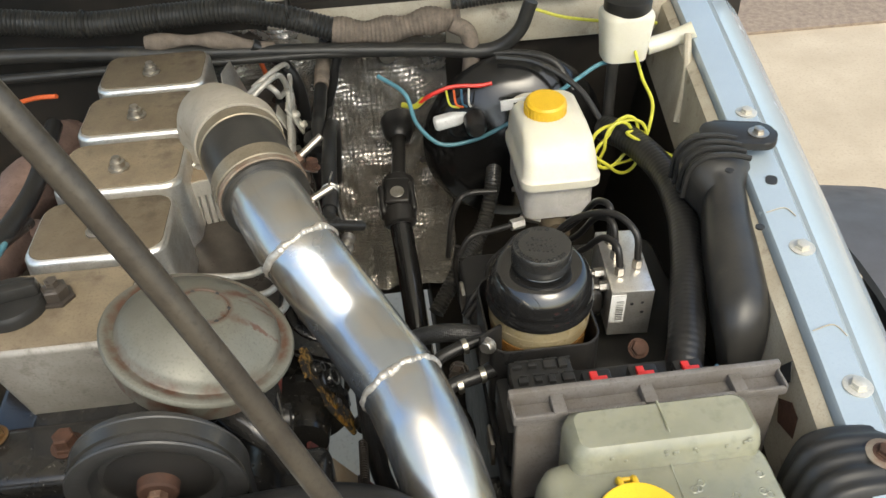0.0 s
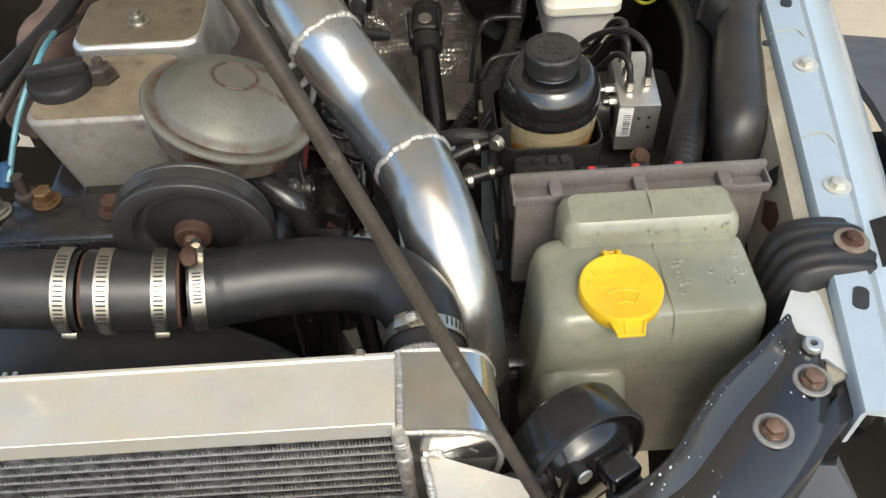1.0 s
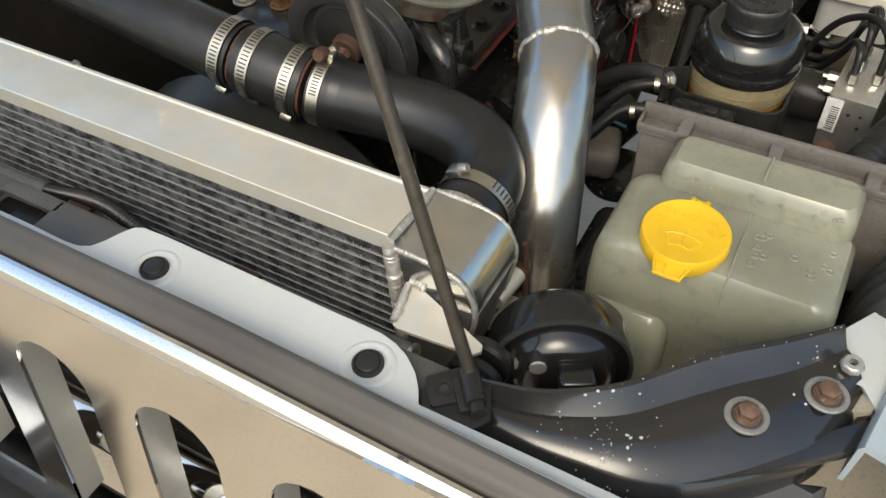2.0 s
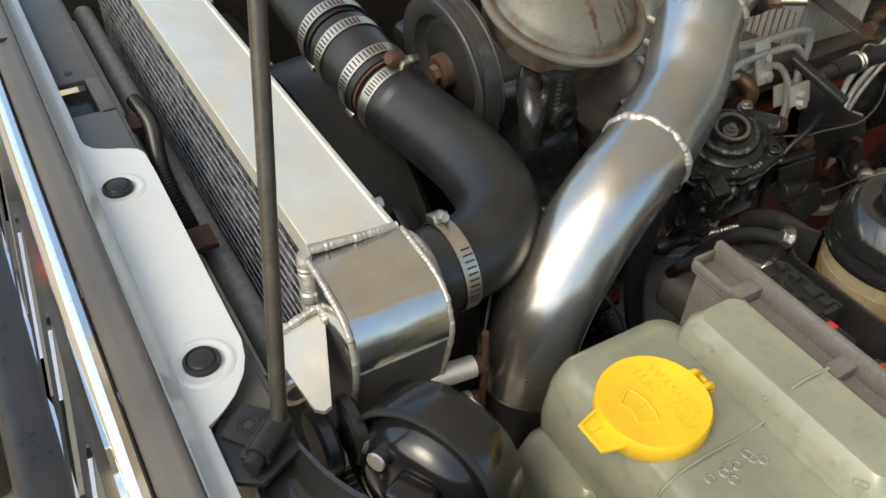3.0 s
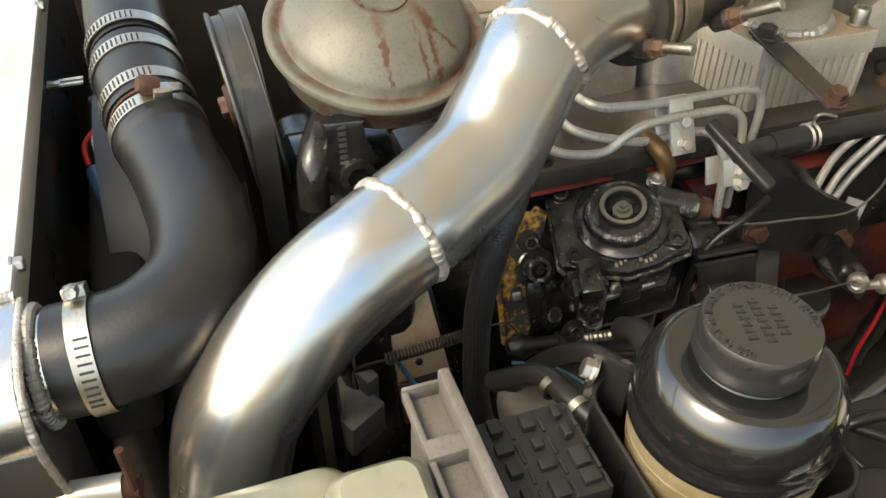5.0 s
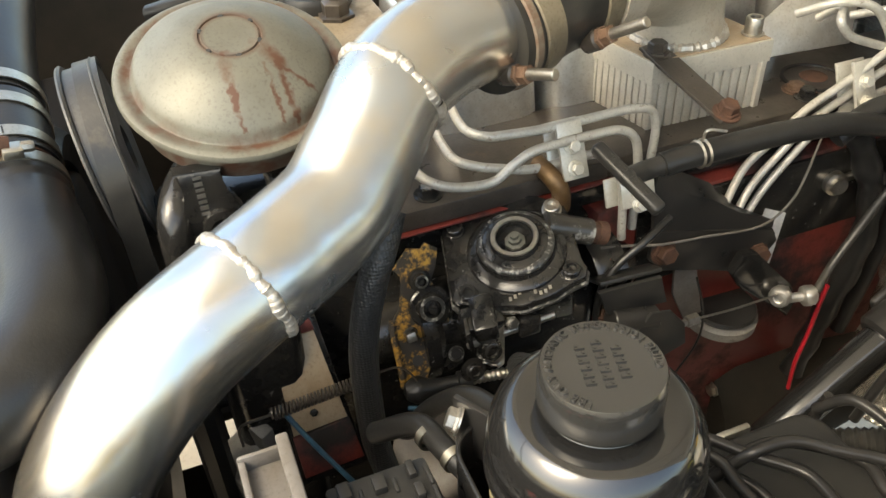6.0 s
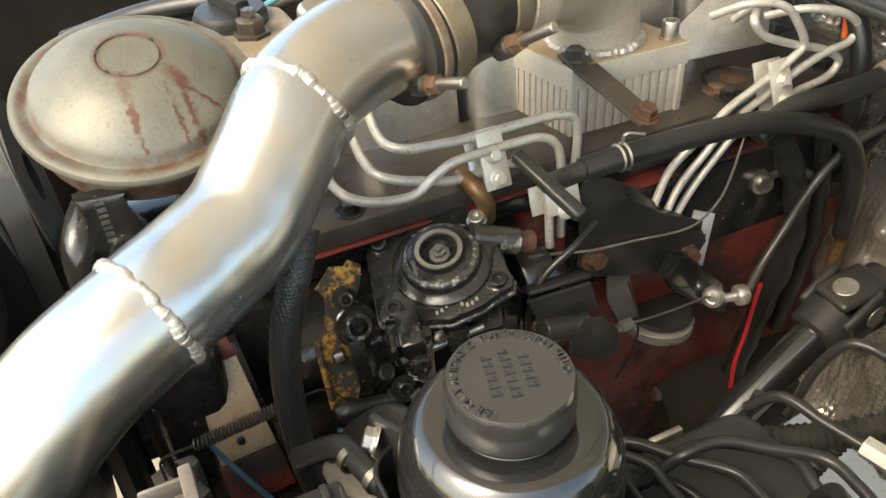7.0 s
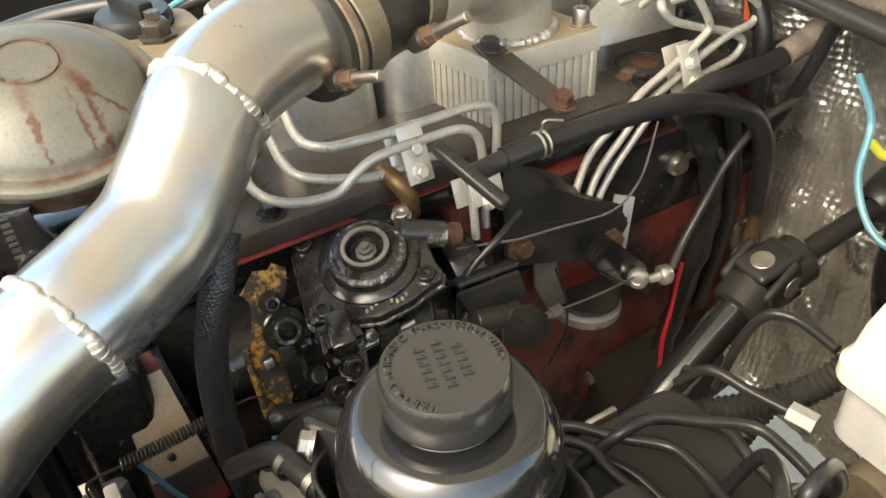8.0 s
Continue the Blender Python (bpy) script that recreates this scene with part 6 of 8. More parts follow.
def build_fuse_box():
    b = thing("fuse_box", (0.3, 0.66, 1.0), "black plastic fuse box with red tabs and upright dusty lid", "fuse box")
    f = part("lid", b_pan(bmesh.new(), 0.203, 0.602, 0.462, 0.612, 0.98, 1.1, 0.003, 0.002, 0.002), PLASTIC_DUST, b, "dusty grey upright lid")
    bm = bmesh.new()
    b_box(bm, (0.3325, 0.6235, 1.1105), (0.267, 0.007, 0.024), None, 0.0015)
    b_box(bm, (0.3325, 0.6, 1.109), (0.265, 0.004, 0.008), None, 0.0012)
    b_box(bm, (0.3325, 0.611, 1.103), (0.265, 0.024, 0.004), None, 0.0012)
    for x in (0.201, 0.245, 0.3325, 0.42, 0.464):
        w = 0.013 if x in (0.245, 0.3325, 0.42) else 0.003
        b_box(bm, (x, 0.611, 1.1095), (w, 0.026, 0.012), None, 0.0015)
    part("flange", bm, PLASTIC_DUST, f)
    part("base", box((0.31, 0.668, 1.02), (0.22, 0.075, 0.06), None, 0.005), PLASTIC, b)
    bm = bmesh.new()
    b_box(bm, (0.245, 0.668, 1.068), (0.066, 0.06, 0.026), None, 0.003)
    part("relay_cover", bm, PLASTIC, b)
    rng = random.Random(21)
    for i in range(4):
        for k in range(3):
            x, y = 0.222 + 0.0155 * i, 0.648 + 0.0195 * k
            part("ridge", box((x + rng.uniform(-0.002, 0.002), y, 1.0815 + rng.uniform(0, 0.002)), (rng.uniform(0.007, 0.013), rng.uniform(0.004, 0.011), 0.006), None, 0.001), PLASTIC, b)
            part("ridge", box((x + 0.004, y + 0.0085, 1.0812), (rng.uniform(0.008, 0.016), 0.0022, 0.003), None, 0.0006), PLASTIC, b)
    for x in (0.297, 0.345, 0.392):
        part("relay", box((x, 0.652, 1.072), (0.03, 0.032, 0.036), None, 0.003), PLASTIC, b)
        bm = b_box(bmesh.new(), (x, 0.648, 1.0925), (0.017, 0.011, 0.007), None, 0.0015)
        b_box(bm, (x - 0.004, 0.656, 1.0915), (0.008, 0.012, 0.005), None, 0.001)
        part("red_tab", bm, RED_PLASTIC, b, "red plastic tab")
    for k, (x, y) in enumerate(((0.33, 0.668), (0.372, 0.668), (0.415, 0.662))):
        part("wire", tube([(x, y, 1.04), (x + 0.006, y - 0.006, 1.085), (x + 0.014, y + 0.006, 1.07), (x + 0.012, y + 0.012, 1.03)], 0.002, 6), (W_TEAL, RUBBER, W_BLUE)[k], b)


build_fuse_box()


def build_ps_reservoir():
    r = thing("steering_fluid_reservoir", (0.264, 0.778, 1.02), "amber fluid reservoir with a glossy black lid and cap", "fluid reservoir")
    c = V((PS_X, PS_Y, 0))
    R = PS_R
    part("body", lathe(c, (0, 0, 1), [(0, 1.062), (R * 0.93, 1.062), (R * 0.965, 1.068), (R * 0.97, 1.098), (0, 1.098)], 56), AMBER, r)
    part("fluid", lathe(c, (0, 0, 1), [(0, 1.0), (R * 0.8, 1.0), (R * 0.9, 1.02), (R * 0.945, 1.062), (0, 1.062)], 56), FLUID, r, "dark amber fluid level")
    part("level_line", lathe(c, (0, 0, 1), [(R * 0.968, 1.078), (R * 0.974, 1.079), (R * 0.968, 1.080)], 56), AMBER, r)
    lid = part("lid", lathe(c, (0, 0, 1), [(R * 0.95, 1.093), (R * 1.0, 1.093), (R * 1.02, 1.096), (R * 1.02, 1.101), (R, 1.104), (R * 0.985, 1.106), (R * 0.985, 1.109), (R, 1.111), (R * 0.995, 1.1175), (R * 0.96, 1.126), (R * 0.89, 1.1345), (R * 0.82, 1.1395), (R * 0.76, 1.1415), (R * 0.7, 1.142), (R * 0.62, 1.1412), (R * 0.5, 1.1412), (R * 0.48, 1.143), (R * 0.47, 1.156), (0, 1.156)], 72), LID_BLACK, r, "glossy black rounded lid")
    cr = PS_CAP
    cap = part("cap", lathe(c, (0, 0, 1), [(cr * 0.84, 1.1445), (cr * 0.95, 1.1445), (cr * 0.985, 1.1455), (cr, 1.148), (cr * 0.995, 1.1635), (cr * 0.985, 1.167), (cr * 0.95, 1.1692), (0, 1.1697)], 64), CAP_BLACK, r, "black plastic screw cap with raised lettering")
    word = "USE ONLY AUTOMATIC TRANSMISSION FLUID"
    for i, ch in enumerate(word):
        if ch == " ":
            continue
        a = radians(205 - 6.9 * i) + radians(PS_TURN)
        m = Matrix.Translation(c + V((cr * 0.83 * math.cos(a), cr * 0.83 * math.sin(a), 1.1697))) @ Euler((0, 0, a - math.pi / 2)).to_matrix().to_4x4()
        lettering(ch, 0.0062, m, CAP_BLACK, cap, 0.0007, "letter")
    bm = bmesh.new()
    qq = Euler((0, 0, radians(PS_TURN + 55))).to_matrix()
    for row, n in ((0.009, 6), (0.0, 7), (-0.009, 5)):
        for i in range(n):
            x = (i - (n - 1) / 2) * 0.0048
            b_box(bm, c + qq @ V((x, row, 0)) + V((0, 0, 1.1699)), (0.0016, 0.0052, 0.001), qq, 0)
            b_box(bm, c + qq @ V((x + 0.0012, row + (0.0016 if i % 2 else -0.001), 0)) + V((0, 0, 1.1699)), (0.0024, 0.0012, 0.001), qq, 0)
    tagged(part("worn_bar", bm, CAP_BLACK, cap), kind="stuff")
    # sheet steel cradle
    k = thing("reservoir_bracket", (0.264, 0.76, 1.0), "black sheet steel cradle round the fluid reservoir", "bracket")
    outl = [V((x, y, 0)) for x, y in rounded(0.2, 0.7185, 0.3185, 0.8385, 0.021, 7)]
    outl.append(outl[0])
    rings = []
    for p in outl:
        d = (p - c).normalized()
        rings.append([p + V((0, 0, 0.985)), p + V((0, 0, 1.05)), p + d * 0.001 + V((0, 0, 1.072)), p + d * 0.003 + V((0, 0, 1.0735)), p + d * 0.003 + V((0, 0, 0.985))])
    part("wall", b_loft(bmesh.new(), rings), BLACK_SATIN, k)
    part("edge", b_tube(bmesh.new(), [p + (p - c).normalized() * 0.0015 + V((0, 0, 1.0738)) for p in outl], 0.0016, 8, 1, True, None, False), BLACK_SATIN, k)
    part("tab", box((0.20, 0.735, 1.07), (0.03, 0.004, 0.045), Euler((0, 0, radians(30))).to_matrix(), 0.001), BLACK_SATIN, k)
    part("floor", b_plate(bmesh.new(), rounded(0.2, 0.7185, 0.3185, 0.8385, 0.021, 7), (0, 0, 0.985), (1, 0, 0), (0, 1, 0), 0.004), BLACK_SATIN, k)
    bolt(k, (0.196, 0.727, 1.079), (-0.5, -0.8, 0.3), 0.007, 0.007, STEEL, 0.010)


PS_X, PS_Y, PS_R, PS_CAP, PS_TURN = 0.2625, 0.7785, 0.0588, 0.0325, 110.0
build_ps_reservoir()


def build_abs():
    a = thing("brake_modulator", (0.385, 0.86, 0.99), "silver aluminium brake hydraulic block with a barcode label", "brake modulator")
    q = Euler((radians(2), 0, radians(-4))).to_matrix()
    part("block", box((0.388, 0.866, 1.02), (0.052, 0.112, 0.075), q, 0.002), CAST_RIM, a)
    part("motor", cyl((0.36, 0.865, 1.01), (0.29, 0.868, 1.01), 0.03, 28, 0.004), BLACK_SATIN, a)
    part("label", box((0.3665, 0.8085, 1.03), (0.018, 0.0008, 0.046), q, 0.0002), LABEL, a, "white sticker with dark bars")
    bm = bmesh.new()
    rng = random.Random(2)
    for i in range(12):
        b_box(bm, (0.369, 0.8077, 1.012 + i * 0.003), (0.009, 0.0006, rng.choice((0.0008, 0.0014))), q, 0)
    tagged(part("bar", bm, INK_AND_HOLE, a), kind="stuff")
    for x, z in ((0.384, 1.035), (0.397, 1.036), (0.398, 1.02)):
        part("hole", cyl((x, 0.8095, z), (x, 0.8085, z), 0.0022, 10, 0.0002), INK_AND_HOLE, a)
    for i, (x, y) in enumerate(((0.375, 0.84), (0.378, 0.87), (0.379, 0.9), (0.4, 0.85))):
        part("nut", lathe((x, y, 1.058), (0, 0, 1), [(0, 0), (0.0065, 0), (0.0065, 0.012), (0, 0.012)], 6), STEEL, a)
    for y in (0.835, 0.86):
        part("side_nut", lathe((0.3635, y, 1.045), (-1, 0, 0), [(0, 0), (0.0065, 0), (0.0065, 0.014), (0.003, 0.014), (0.003, 0.02)], 6), STEEL, a)

build_abs()


def build_brakes():
    b = thing("brake_booster", (0.3, 1.3, 1.0), "large black round brake servo on the bulkhead", "brake servo")
    c, n = V((0.332, 1.30, 0.965)), V((0, -1, 0.05))
    part("shell", lathe(c, n, [(0, 0.062), (0.05, 0.062), (0.066, 0.05), (0.1, 0.044), (0.136, 0.024), (0.152, 0.0), (0.156, -0.012), (0.148, -0.03), (0.12, -0.08), (0, -0.1)], 56), BLACK_GLOSS, b)
    part("hose_nozzle", lathe(c + V((-0.075, -0.04, 0.075)), n, [(0, 0.04), (0.012, 0.04), (0.017, 0.03), (0.017, 0.0), (0, 0)], 20), RUBBER, b)
    m = thing("brake_master_cylinder", (0.34, 1.1, 1.0), "dark cast brake master cylinder with pipe nuts", "master cylinder")
    part("body", tube([(0.345, 1.27, 0.965), (0.35, 1.05, 0.955)], 0.021, 20), CAST, m)
    for y in (1.08, 1.15):
        part("pipe_nut", lathe((0.33, y, 0.965), (-1, 0, 0.3), [(0, 0), (0.008, 0), (0.008, 0.022), (0.004, 0.022), (0.004, 0.03)], 6), STEEL, m)
    r = thing("brake_fluid_reservoir", (0.365, 1.07, 1.02), "cream white brake fluid reservoir with a yellow ribbed cap", "fluid reservoir")
    bm = bmesh.new()

    def ring(x0, y0, x1, y1, z, rr):
        return [(u, v, z) for u, v in rounded(x0, y0, x1, y1, rr, 6)]
    sx = 0.3545
    rows = [(0.055, 1.053, 1.205, 1.034), (0.0575, 1.049, 1.209, 1.037), (0.0575, 1.049, 1.211, 1.049), (0.054, 1.053, 1.21, 1.054), (0.053, 1.059, 1.211, 1.072), (0.05, 1.075, 1.211, 1.094), (0.047, 1.1, 1.211, 1.104), (0.041, 1.115, 1.207, 1.109)]
    b_loft(bm, [ring(sx - h, y0, sx + h, y1, z, 0.018) for h, y0, y1, z in rows])
    part("upper_tank", bm, WHITE_TANK, r)
    bm = bmesh.new()
    b_loft(bm, [ring(sx - 0.051, 1.06, sx + 0.051, 1.2, z, 0.018) for z in (0.98, 1.036)])
    part("lower_tank", bm, CLOUDY, r, "cloudy lower half")
    cc = V((0.347, 1.148, 1.102))
    cap = part("cap", lathe(cc, (0, -0.1, 1), [(0, 0.028), (0.026, 0.028), (0.0295, 0.025), (0.030, 0.0), (0, 0)], 40), YELLOW, r, "yellow ribbed screw cap")
    for i in range(30):
        a = 2 * math.pi * i / 30
        part("rib", box(cc + V((0.0302 * math.cos(a), 0.0302 * math.sin(a), 0.011)), (0.0022, 0.0026, 0.018), Euler((0, 0, a)).to_matrix(), 0.0004, 1), YELLOW, cap)


build_brakes()


def build_snorkel():
    s = thing("intake_duct", (0.5, 0.85, 1.0), "dusty black plastic air duct along the fender", "air duct")
    bm = bmesh.new()
    rows = [(1.0, 0.494, 0.56, 1.146, 1.09), (0.975, 0.478, 0.568, 1.157, 1.07), (0.95, 0.477, 0.566, 1.16, 1.075), (0.925, 0.481, 0.56, 1.156, 1.075), (0.912, 0.488, 0.552, 1.148, 1.07), (0.9, 0.494, 0.546, 1.138, 1.06), (0.85, 0.478, 0.535, 1.131, 1.05), (0.8, 0.464, 0.526, 1.125, 1.05), (0.74, 0.45, 0.514, 1.116, 1.04), (0.715, 0.448, 0.506, 1.106, 1.03), (0.7, 0.452, 0.498, 1.086, 1.0), (0.69, 0.456, 0.492, 1.05, 0.95)]
    rings = []
    for y, x0, x1, z1, z0 in rows:
        rings.append([(u, y, v) for u, v in rounded(x0, z0, x1, z1, min(0.03, (z1 - z0) / 2 - 0.002, (x1 - x0) / 2 - 0.002), 6)])
    part("duct", b_loft(bm, rings), RUBBER_OLD, s)
    for i, y in enumerate((0.925, 0.94, 0.955, 0.97)):
        x0, x1 = 0.478, 0.566
        part("rib", b_tube(bmesh.new(), [(x0 - 0.002, y, 1.1), (x0 + 0.003, y, 1.142), (x0 + 0.02, y - 0.003, 1.159), (x0 + 0.05, y - 0.008, 1.162), (x1 - 0.018, y - 0.016, 1.16)], 0.0035, 8), PLASTIC, s)
    bm = b_plate(bmesh.new(), rounded(-0.055, -0.024, 0.04, 0.024, 0.02), (0.562, 0.965, 1.152), (1, -0.25, 0), (0.25, 1, 0.08), 0.010, 0.003)
    part("lug", bm, PLASTIC, s)
    bolt(s, (0.578, 0.96, 1.162), (0, 0, 1), 0.007, 0.006, STEEL, 0.013)
    for y in (0.895, 0.80):
        part("hole", cyl((0.516, y, 1.155 - (0.9 - y) * 0.13), (0.516, y, 1.1575 - (0.9 - y) * 0.13), 0.005, 12, 0.0002), INK_AND_HOLE, s)
    g = thing("front_duct", (0.47, 0.52, 1.0), "black ribbed plastic duct bolted to the fender", "air duct")
    way = curve_points([(0.538, 0.515, 1.098), (0.53, 0.515, 1.109), (0.51, 0.5155, 1.114), (0.476, 0.516, 1.114), (0.454, 0.515, 1.105), (0.442, 0.51, 1.08), (0.436, 0.505, 1.03), (0.432, 0.5, 0.96), (0.43, 0.5, 0.88)], 8)
    rings = []
    for i, p in enumerate(way):
        d = (way[min(i + 1, len(way) - 1)] - way[max(i - 1, 0)]).normalized()
        out = V((0, 1, 0)).cross(d).normalized()
        out = out if out.x < 0 or out.z > 0.5 else -out
        wide = 0.041 * min(1.0, 0.35 + 0.65 * math.sin(min(1.0, i / 10) * math.pi / 2))
        ring = []
        for k in range(41):
            s_ = -1 + 2 * k / 40
            edge = (1 - abs(s_) ** 6)
            groove = 0.0028 * (0.5 + 0.5 * math.cos(s_ * 4.5 * 2 * math.pi * 0.5 * 1.1)) if abs(s_) < 0.9 and i > 5 else 0.0014
            ring.append(p + V((0, s_ * wide, 0)) + out * ((groove + 0.006) * edge - 0.006 - 0.012 * (1 - edge)))
        ring += [p + V((0, wide, 0)) - out * 0.034, p + V((0, -wide, 0)) - out * 0.034]
        rings.append(ring)
    part("elbow", b_loft(bmesh.new(), rings), PLASTIC, g)
    part("washer", lathe((0.512, 0.511, 1.1165), (0, 0, 1), [(0.006, 0), (0.0165, 0), (0.0165, 0.0015), (0.0135, 0.0026), (0.006, 0.0026)], 28), RUST_STAIN, g, "rust-stained washer")
    bolt(g, (0.512, 0.511, 1.118), (0, 0, 1), 0.0072, 0.006, RUST, 0.011)
    h = thing("corrugated_hose", (0.43, 0.85, 1.0), "black corrugated breather hose beside the duct", "hose")
    part("hose", tube([(0.45, 1.18, 1.05), (0.47, 1.131, 1.06), (0.492, 1.043, 1.063), (0.488, 0.95, 1.064), (0.466, 0.859, 1.062), (0.442, 0.79, 1.06), (0.417, 0.721, 1.055), (0.398, 0.675, 1.03), (0.392, 0.66, 0.98)], ribbed(0.0205, 0.0075, 0.00025), 20, 8, True, 0.0019), RUBBER, h)
    part("cuff", tube([(0.397, 0.672, 1.025), (0.392, 0.66, 0.975)], 0.0195, 20), RUBBER, h)
    # rusty bolt and torn strap beside the hose
    bolt(h, (0.372, 0.742, 1.03), (0, -0.6, 0.8), 0.009, 0.008, RUST, 0.012)


build_snorkel()


def build_horn():
    h = thing("black_canister", (0.236, 0.345, 1.0), "round black plastic canister with a metal stud", "canister")
    c, n = HORN_C, HORN_N
    r = 0.0613
    part("body", lathe(c, n, [(0, 0.019), (0.018, 0.019), (0.023, 0.0175), (r * 0.52, 0.016), (r * 0.66, 0.0125), (r * 0.76, 0.005), (r * 0.82, -0.005), (r * 0.86, -0.009), (r * 0.9, -0.007), (r * 0.94, 0.0), (r * 0.97, 0.001), (r * 0.985, -0.003), (r * 0.985, -0.036), (r * 0.93, -0.041), (0.03, -0.048), (0, -0.048)], 64), BLACK_GLOSS, h)
    part("rim", lathe(c, n, [(r * 0.93, -0.002), (r * 0.95, 0.0018), (r * 0.985, 0.0022), (r, 0.0), (r * 0.995, -0.003), (r * 0.93, -0.002)], 64), PLASTIC, h)
    q = frame_of(n)
    tip = V((0.227, 0.303, 1.086))
    nn = V(n).normalized()
    part("boss", lathe(tip - nn * 0.034, n, [(0, 0), (0.011, 0), (0.0085, 0.014), (0.0068, 0.0145), (0.0064, 0.032), (0, 0.032)], 18), PLASTIC, h)
    part("stud", lathe(tip - nn * 0.002, n, [(0.0055, 0), (0.0072, 0.0006), (0.0068, 0.0024), (0, 0.003)], 18), CAST_RIM, h, "bright stud")
    part("connector", box((0.257, 0.312, 1.076), (0.03, 0.022, 0.026), q, 0.005, 3), BLACK_GLOSS, h)
    part("connector_lip", box((0.262, 0.303, 1.062), (0.034, 0.012, 0.012), q, 0.003, 2), PLASTIC, h)
    w = thing("wiring_loom", (0.2, 0.3, 1.0), "black corrugated loom below the canister", "wiring")
    part("conduit", tube([(0.16, 0.3, 1.04), (0.185, 0.288, 1.03), (0.21, 0.29, 1.0), (0.23, 0.3, 0.95)], ribbed(0.009, 0.005, 0.001), 14, 8, True, 0.0012), RUBBER, w)


HORN_C, HORN_N = V((0.2365, 0.3307, 1.0534)), V((0.52, -1.0, 0.1))
build_horn()


# ---- injection pump side of the engine ----
def build_pump():
    p = thing("injection_pump", (0.01, 0.85, 0.95), "oily black cast diesel injection pump with a square cover", "injection pump")
    n = V((0.24, -0.22, 0.95)).normalized()
    u = V((0.28, 0.95, 0.16))
    u = (u - n * u.dot(n)).normalized()
    v = u.cross(n)  # towards the camera side
    q = Matrix((u, -v, n)).transposed()
    o = V((0.009, 0.853, 1.030))

    def at(a, b, h=0.0):
        return o + u * a + v * b + n * h
    outline = [(a * 1.17 - 0.003, b * 1.04) for a, b in [(-0.047, -0.034), (-0.043, -0.042), (-0.028, -0.05), (-0.012, -0.056), (0.01, -0.057), (0.028, -0.051), (0.046, -0.036), (0.048, -0.02), (0.046, 0.02), (0.05, 0.028), (0.047, 0.037), (0.035, 0.041), (0.024, 0.047), (0.0, 0.052), (-0.018, 0.047), (-0.03, 0.042), (-0.044, 0.04), (-0.048, 0.034)]]
    cover = part("cover_plate", b_plate(bmesh.new(), [(a, -b) for a, b in outline][::-1], o - n * 0.004, u, -v, 0.008, 0.0015), BLACK_CAST, p)
    part("gasket", b_plate(bmesh.new(), [(a * 1.03, -b * 1.03) for a, b in outline][::-1], o - n * 0.008, u, -v, 0.003, 0.0004), EDGE_WORN, p, "paint worn to bare metal")
    part("dome", lathe(at(0.002, 0.0, 0.004), n, [(0.0425, 0), (0.042, 0.003), (0.039, 0.005), (0.034, 0.006), (0.0325, 0.010), (0.0315, 0.013), (0.029, 0.0145), (0.021, 0.0155), (0.0205, 0.0205), (0.0195, 0.022), (0.0165, 0.022), (0.0155, 0.0205), (0.0152, 0.012), (0, 0.012)], 48), BLACK_CAST, cover)
    part("dome_ring", lathe(at(0.002, 0.0, 0.004), n, [(0.0155, 0.0207), (0.0162, 0.0224), (0.0196, 0.0224), (0.0202, 0.0207)], 48), STEEL, cover, "worn bright ring")
    part("dome_edge", lathe(at(0.002, 0.0, 0.004), n, [(0.0322, 0.0102), (0.0326, 0.0118), (0.0318, 0.0135), (0.0293, 0.0149), (0.0275, 0.015)], 48), EDGE_WORN, cover, "paint worn to bare metal")
    part("adjuster", lathe(at(0.002, 0.0, 0.015), n, [(0.009, 0), (0.009, 0.004), (0.006, 0.005), (0.006, 0.009), (0.0035, 0.0095), (0.0035, 0.013), (0, 0.013)], 8), ZINC, cover)
    for a, b in ((-0.046, -0.033), (-0.045, 0.034), (0.042, 0.032), (0.04, -0.034)):
        bolt(cover, at(a, b, 0.004), n, 0.0072, 0.0058, STEEL if a > 0 and b < 0 else BLACK_CAST, 0.0088, socket=True)
    bm = bmesh.new()
    for i in range(9):
        a = -0.012 + i * 0.0042
        b_box(bm, at(a, 0.0425 + 0.003 * math.cos(i), 0.0043), (0.0024, 0.0034, 0.0008), q, 0)
    part("cast_marks", bm, STEEL, cover)
    # outlet nipple
    f0 = at(0.03, -0.016, 0.008)
    part("outlet", b_tube(bmesh.new(), [f0, f0 + V((0.005, 0.024, -0.008)), f0 + V((0.009, 0.04, -0.013))], lambda uu, r: 0.0125 - 0.001 * uu, 18), PAINT_CHIPPED, p, "chipped black outlet")
    part("outlet_bolt", lathe(f0 + V((0.009, 0.04, -0.013)), (0.2, 1, -0.3), [(0, 0), (0.009, 0), (0.009, 0.006), (0.0105, 0.006), (0.0105, 0.014), (0.007, 0.016), (0, 0.016)], 14), RUST, p, "rusty banjo bolt")
    part("elbow", b_tube(bmesh.new(), [at(0.05, -0.045, -0.01), at(0.05, -0.045, 0.016), at(0.044, -0.054, 0.026), at(0.036, -0.07, 0.026)], 0.0085, 12), BRASS, p, "brown brass elbow")
    # body under the cover
    part("body", box(at(0.0, 0.0, -0.034), (0.085, 0.075, 0.056), q, 0.006, 3), BLACK_CAST, p)
    part("lower_body", box((-0.01, 0.85, 0.95), (0.07, 0.16, 0.08), None, 0.012, 3), BLACK_CAST, p)
    part("head", lathe((-0.01, 0.93, 0.965), (0, 1, 0), [(0, 0), (0.04, 0), (0.042, 0.004), (0.042, 0.03), (0.03, 0.034), (0.02, 0.05), (0, 0.05)], 28), BLACK_CAST, p)
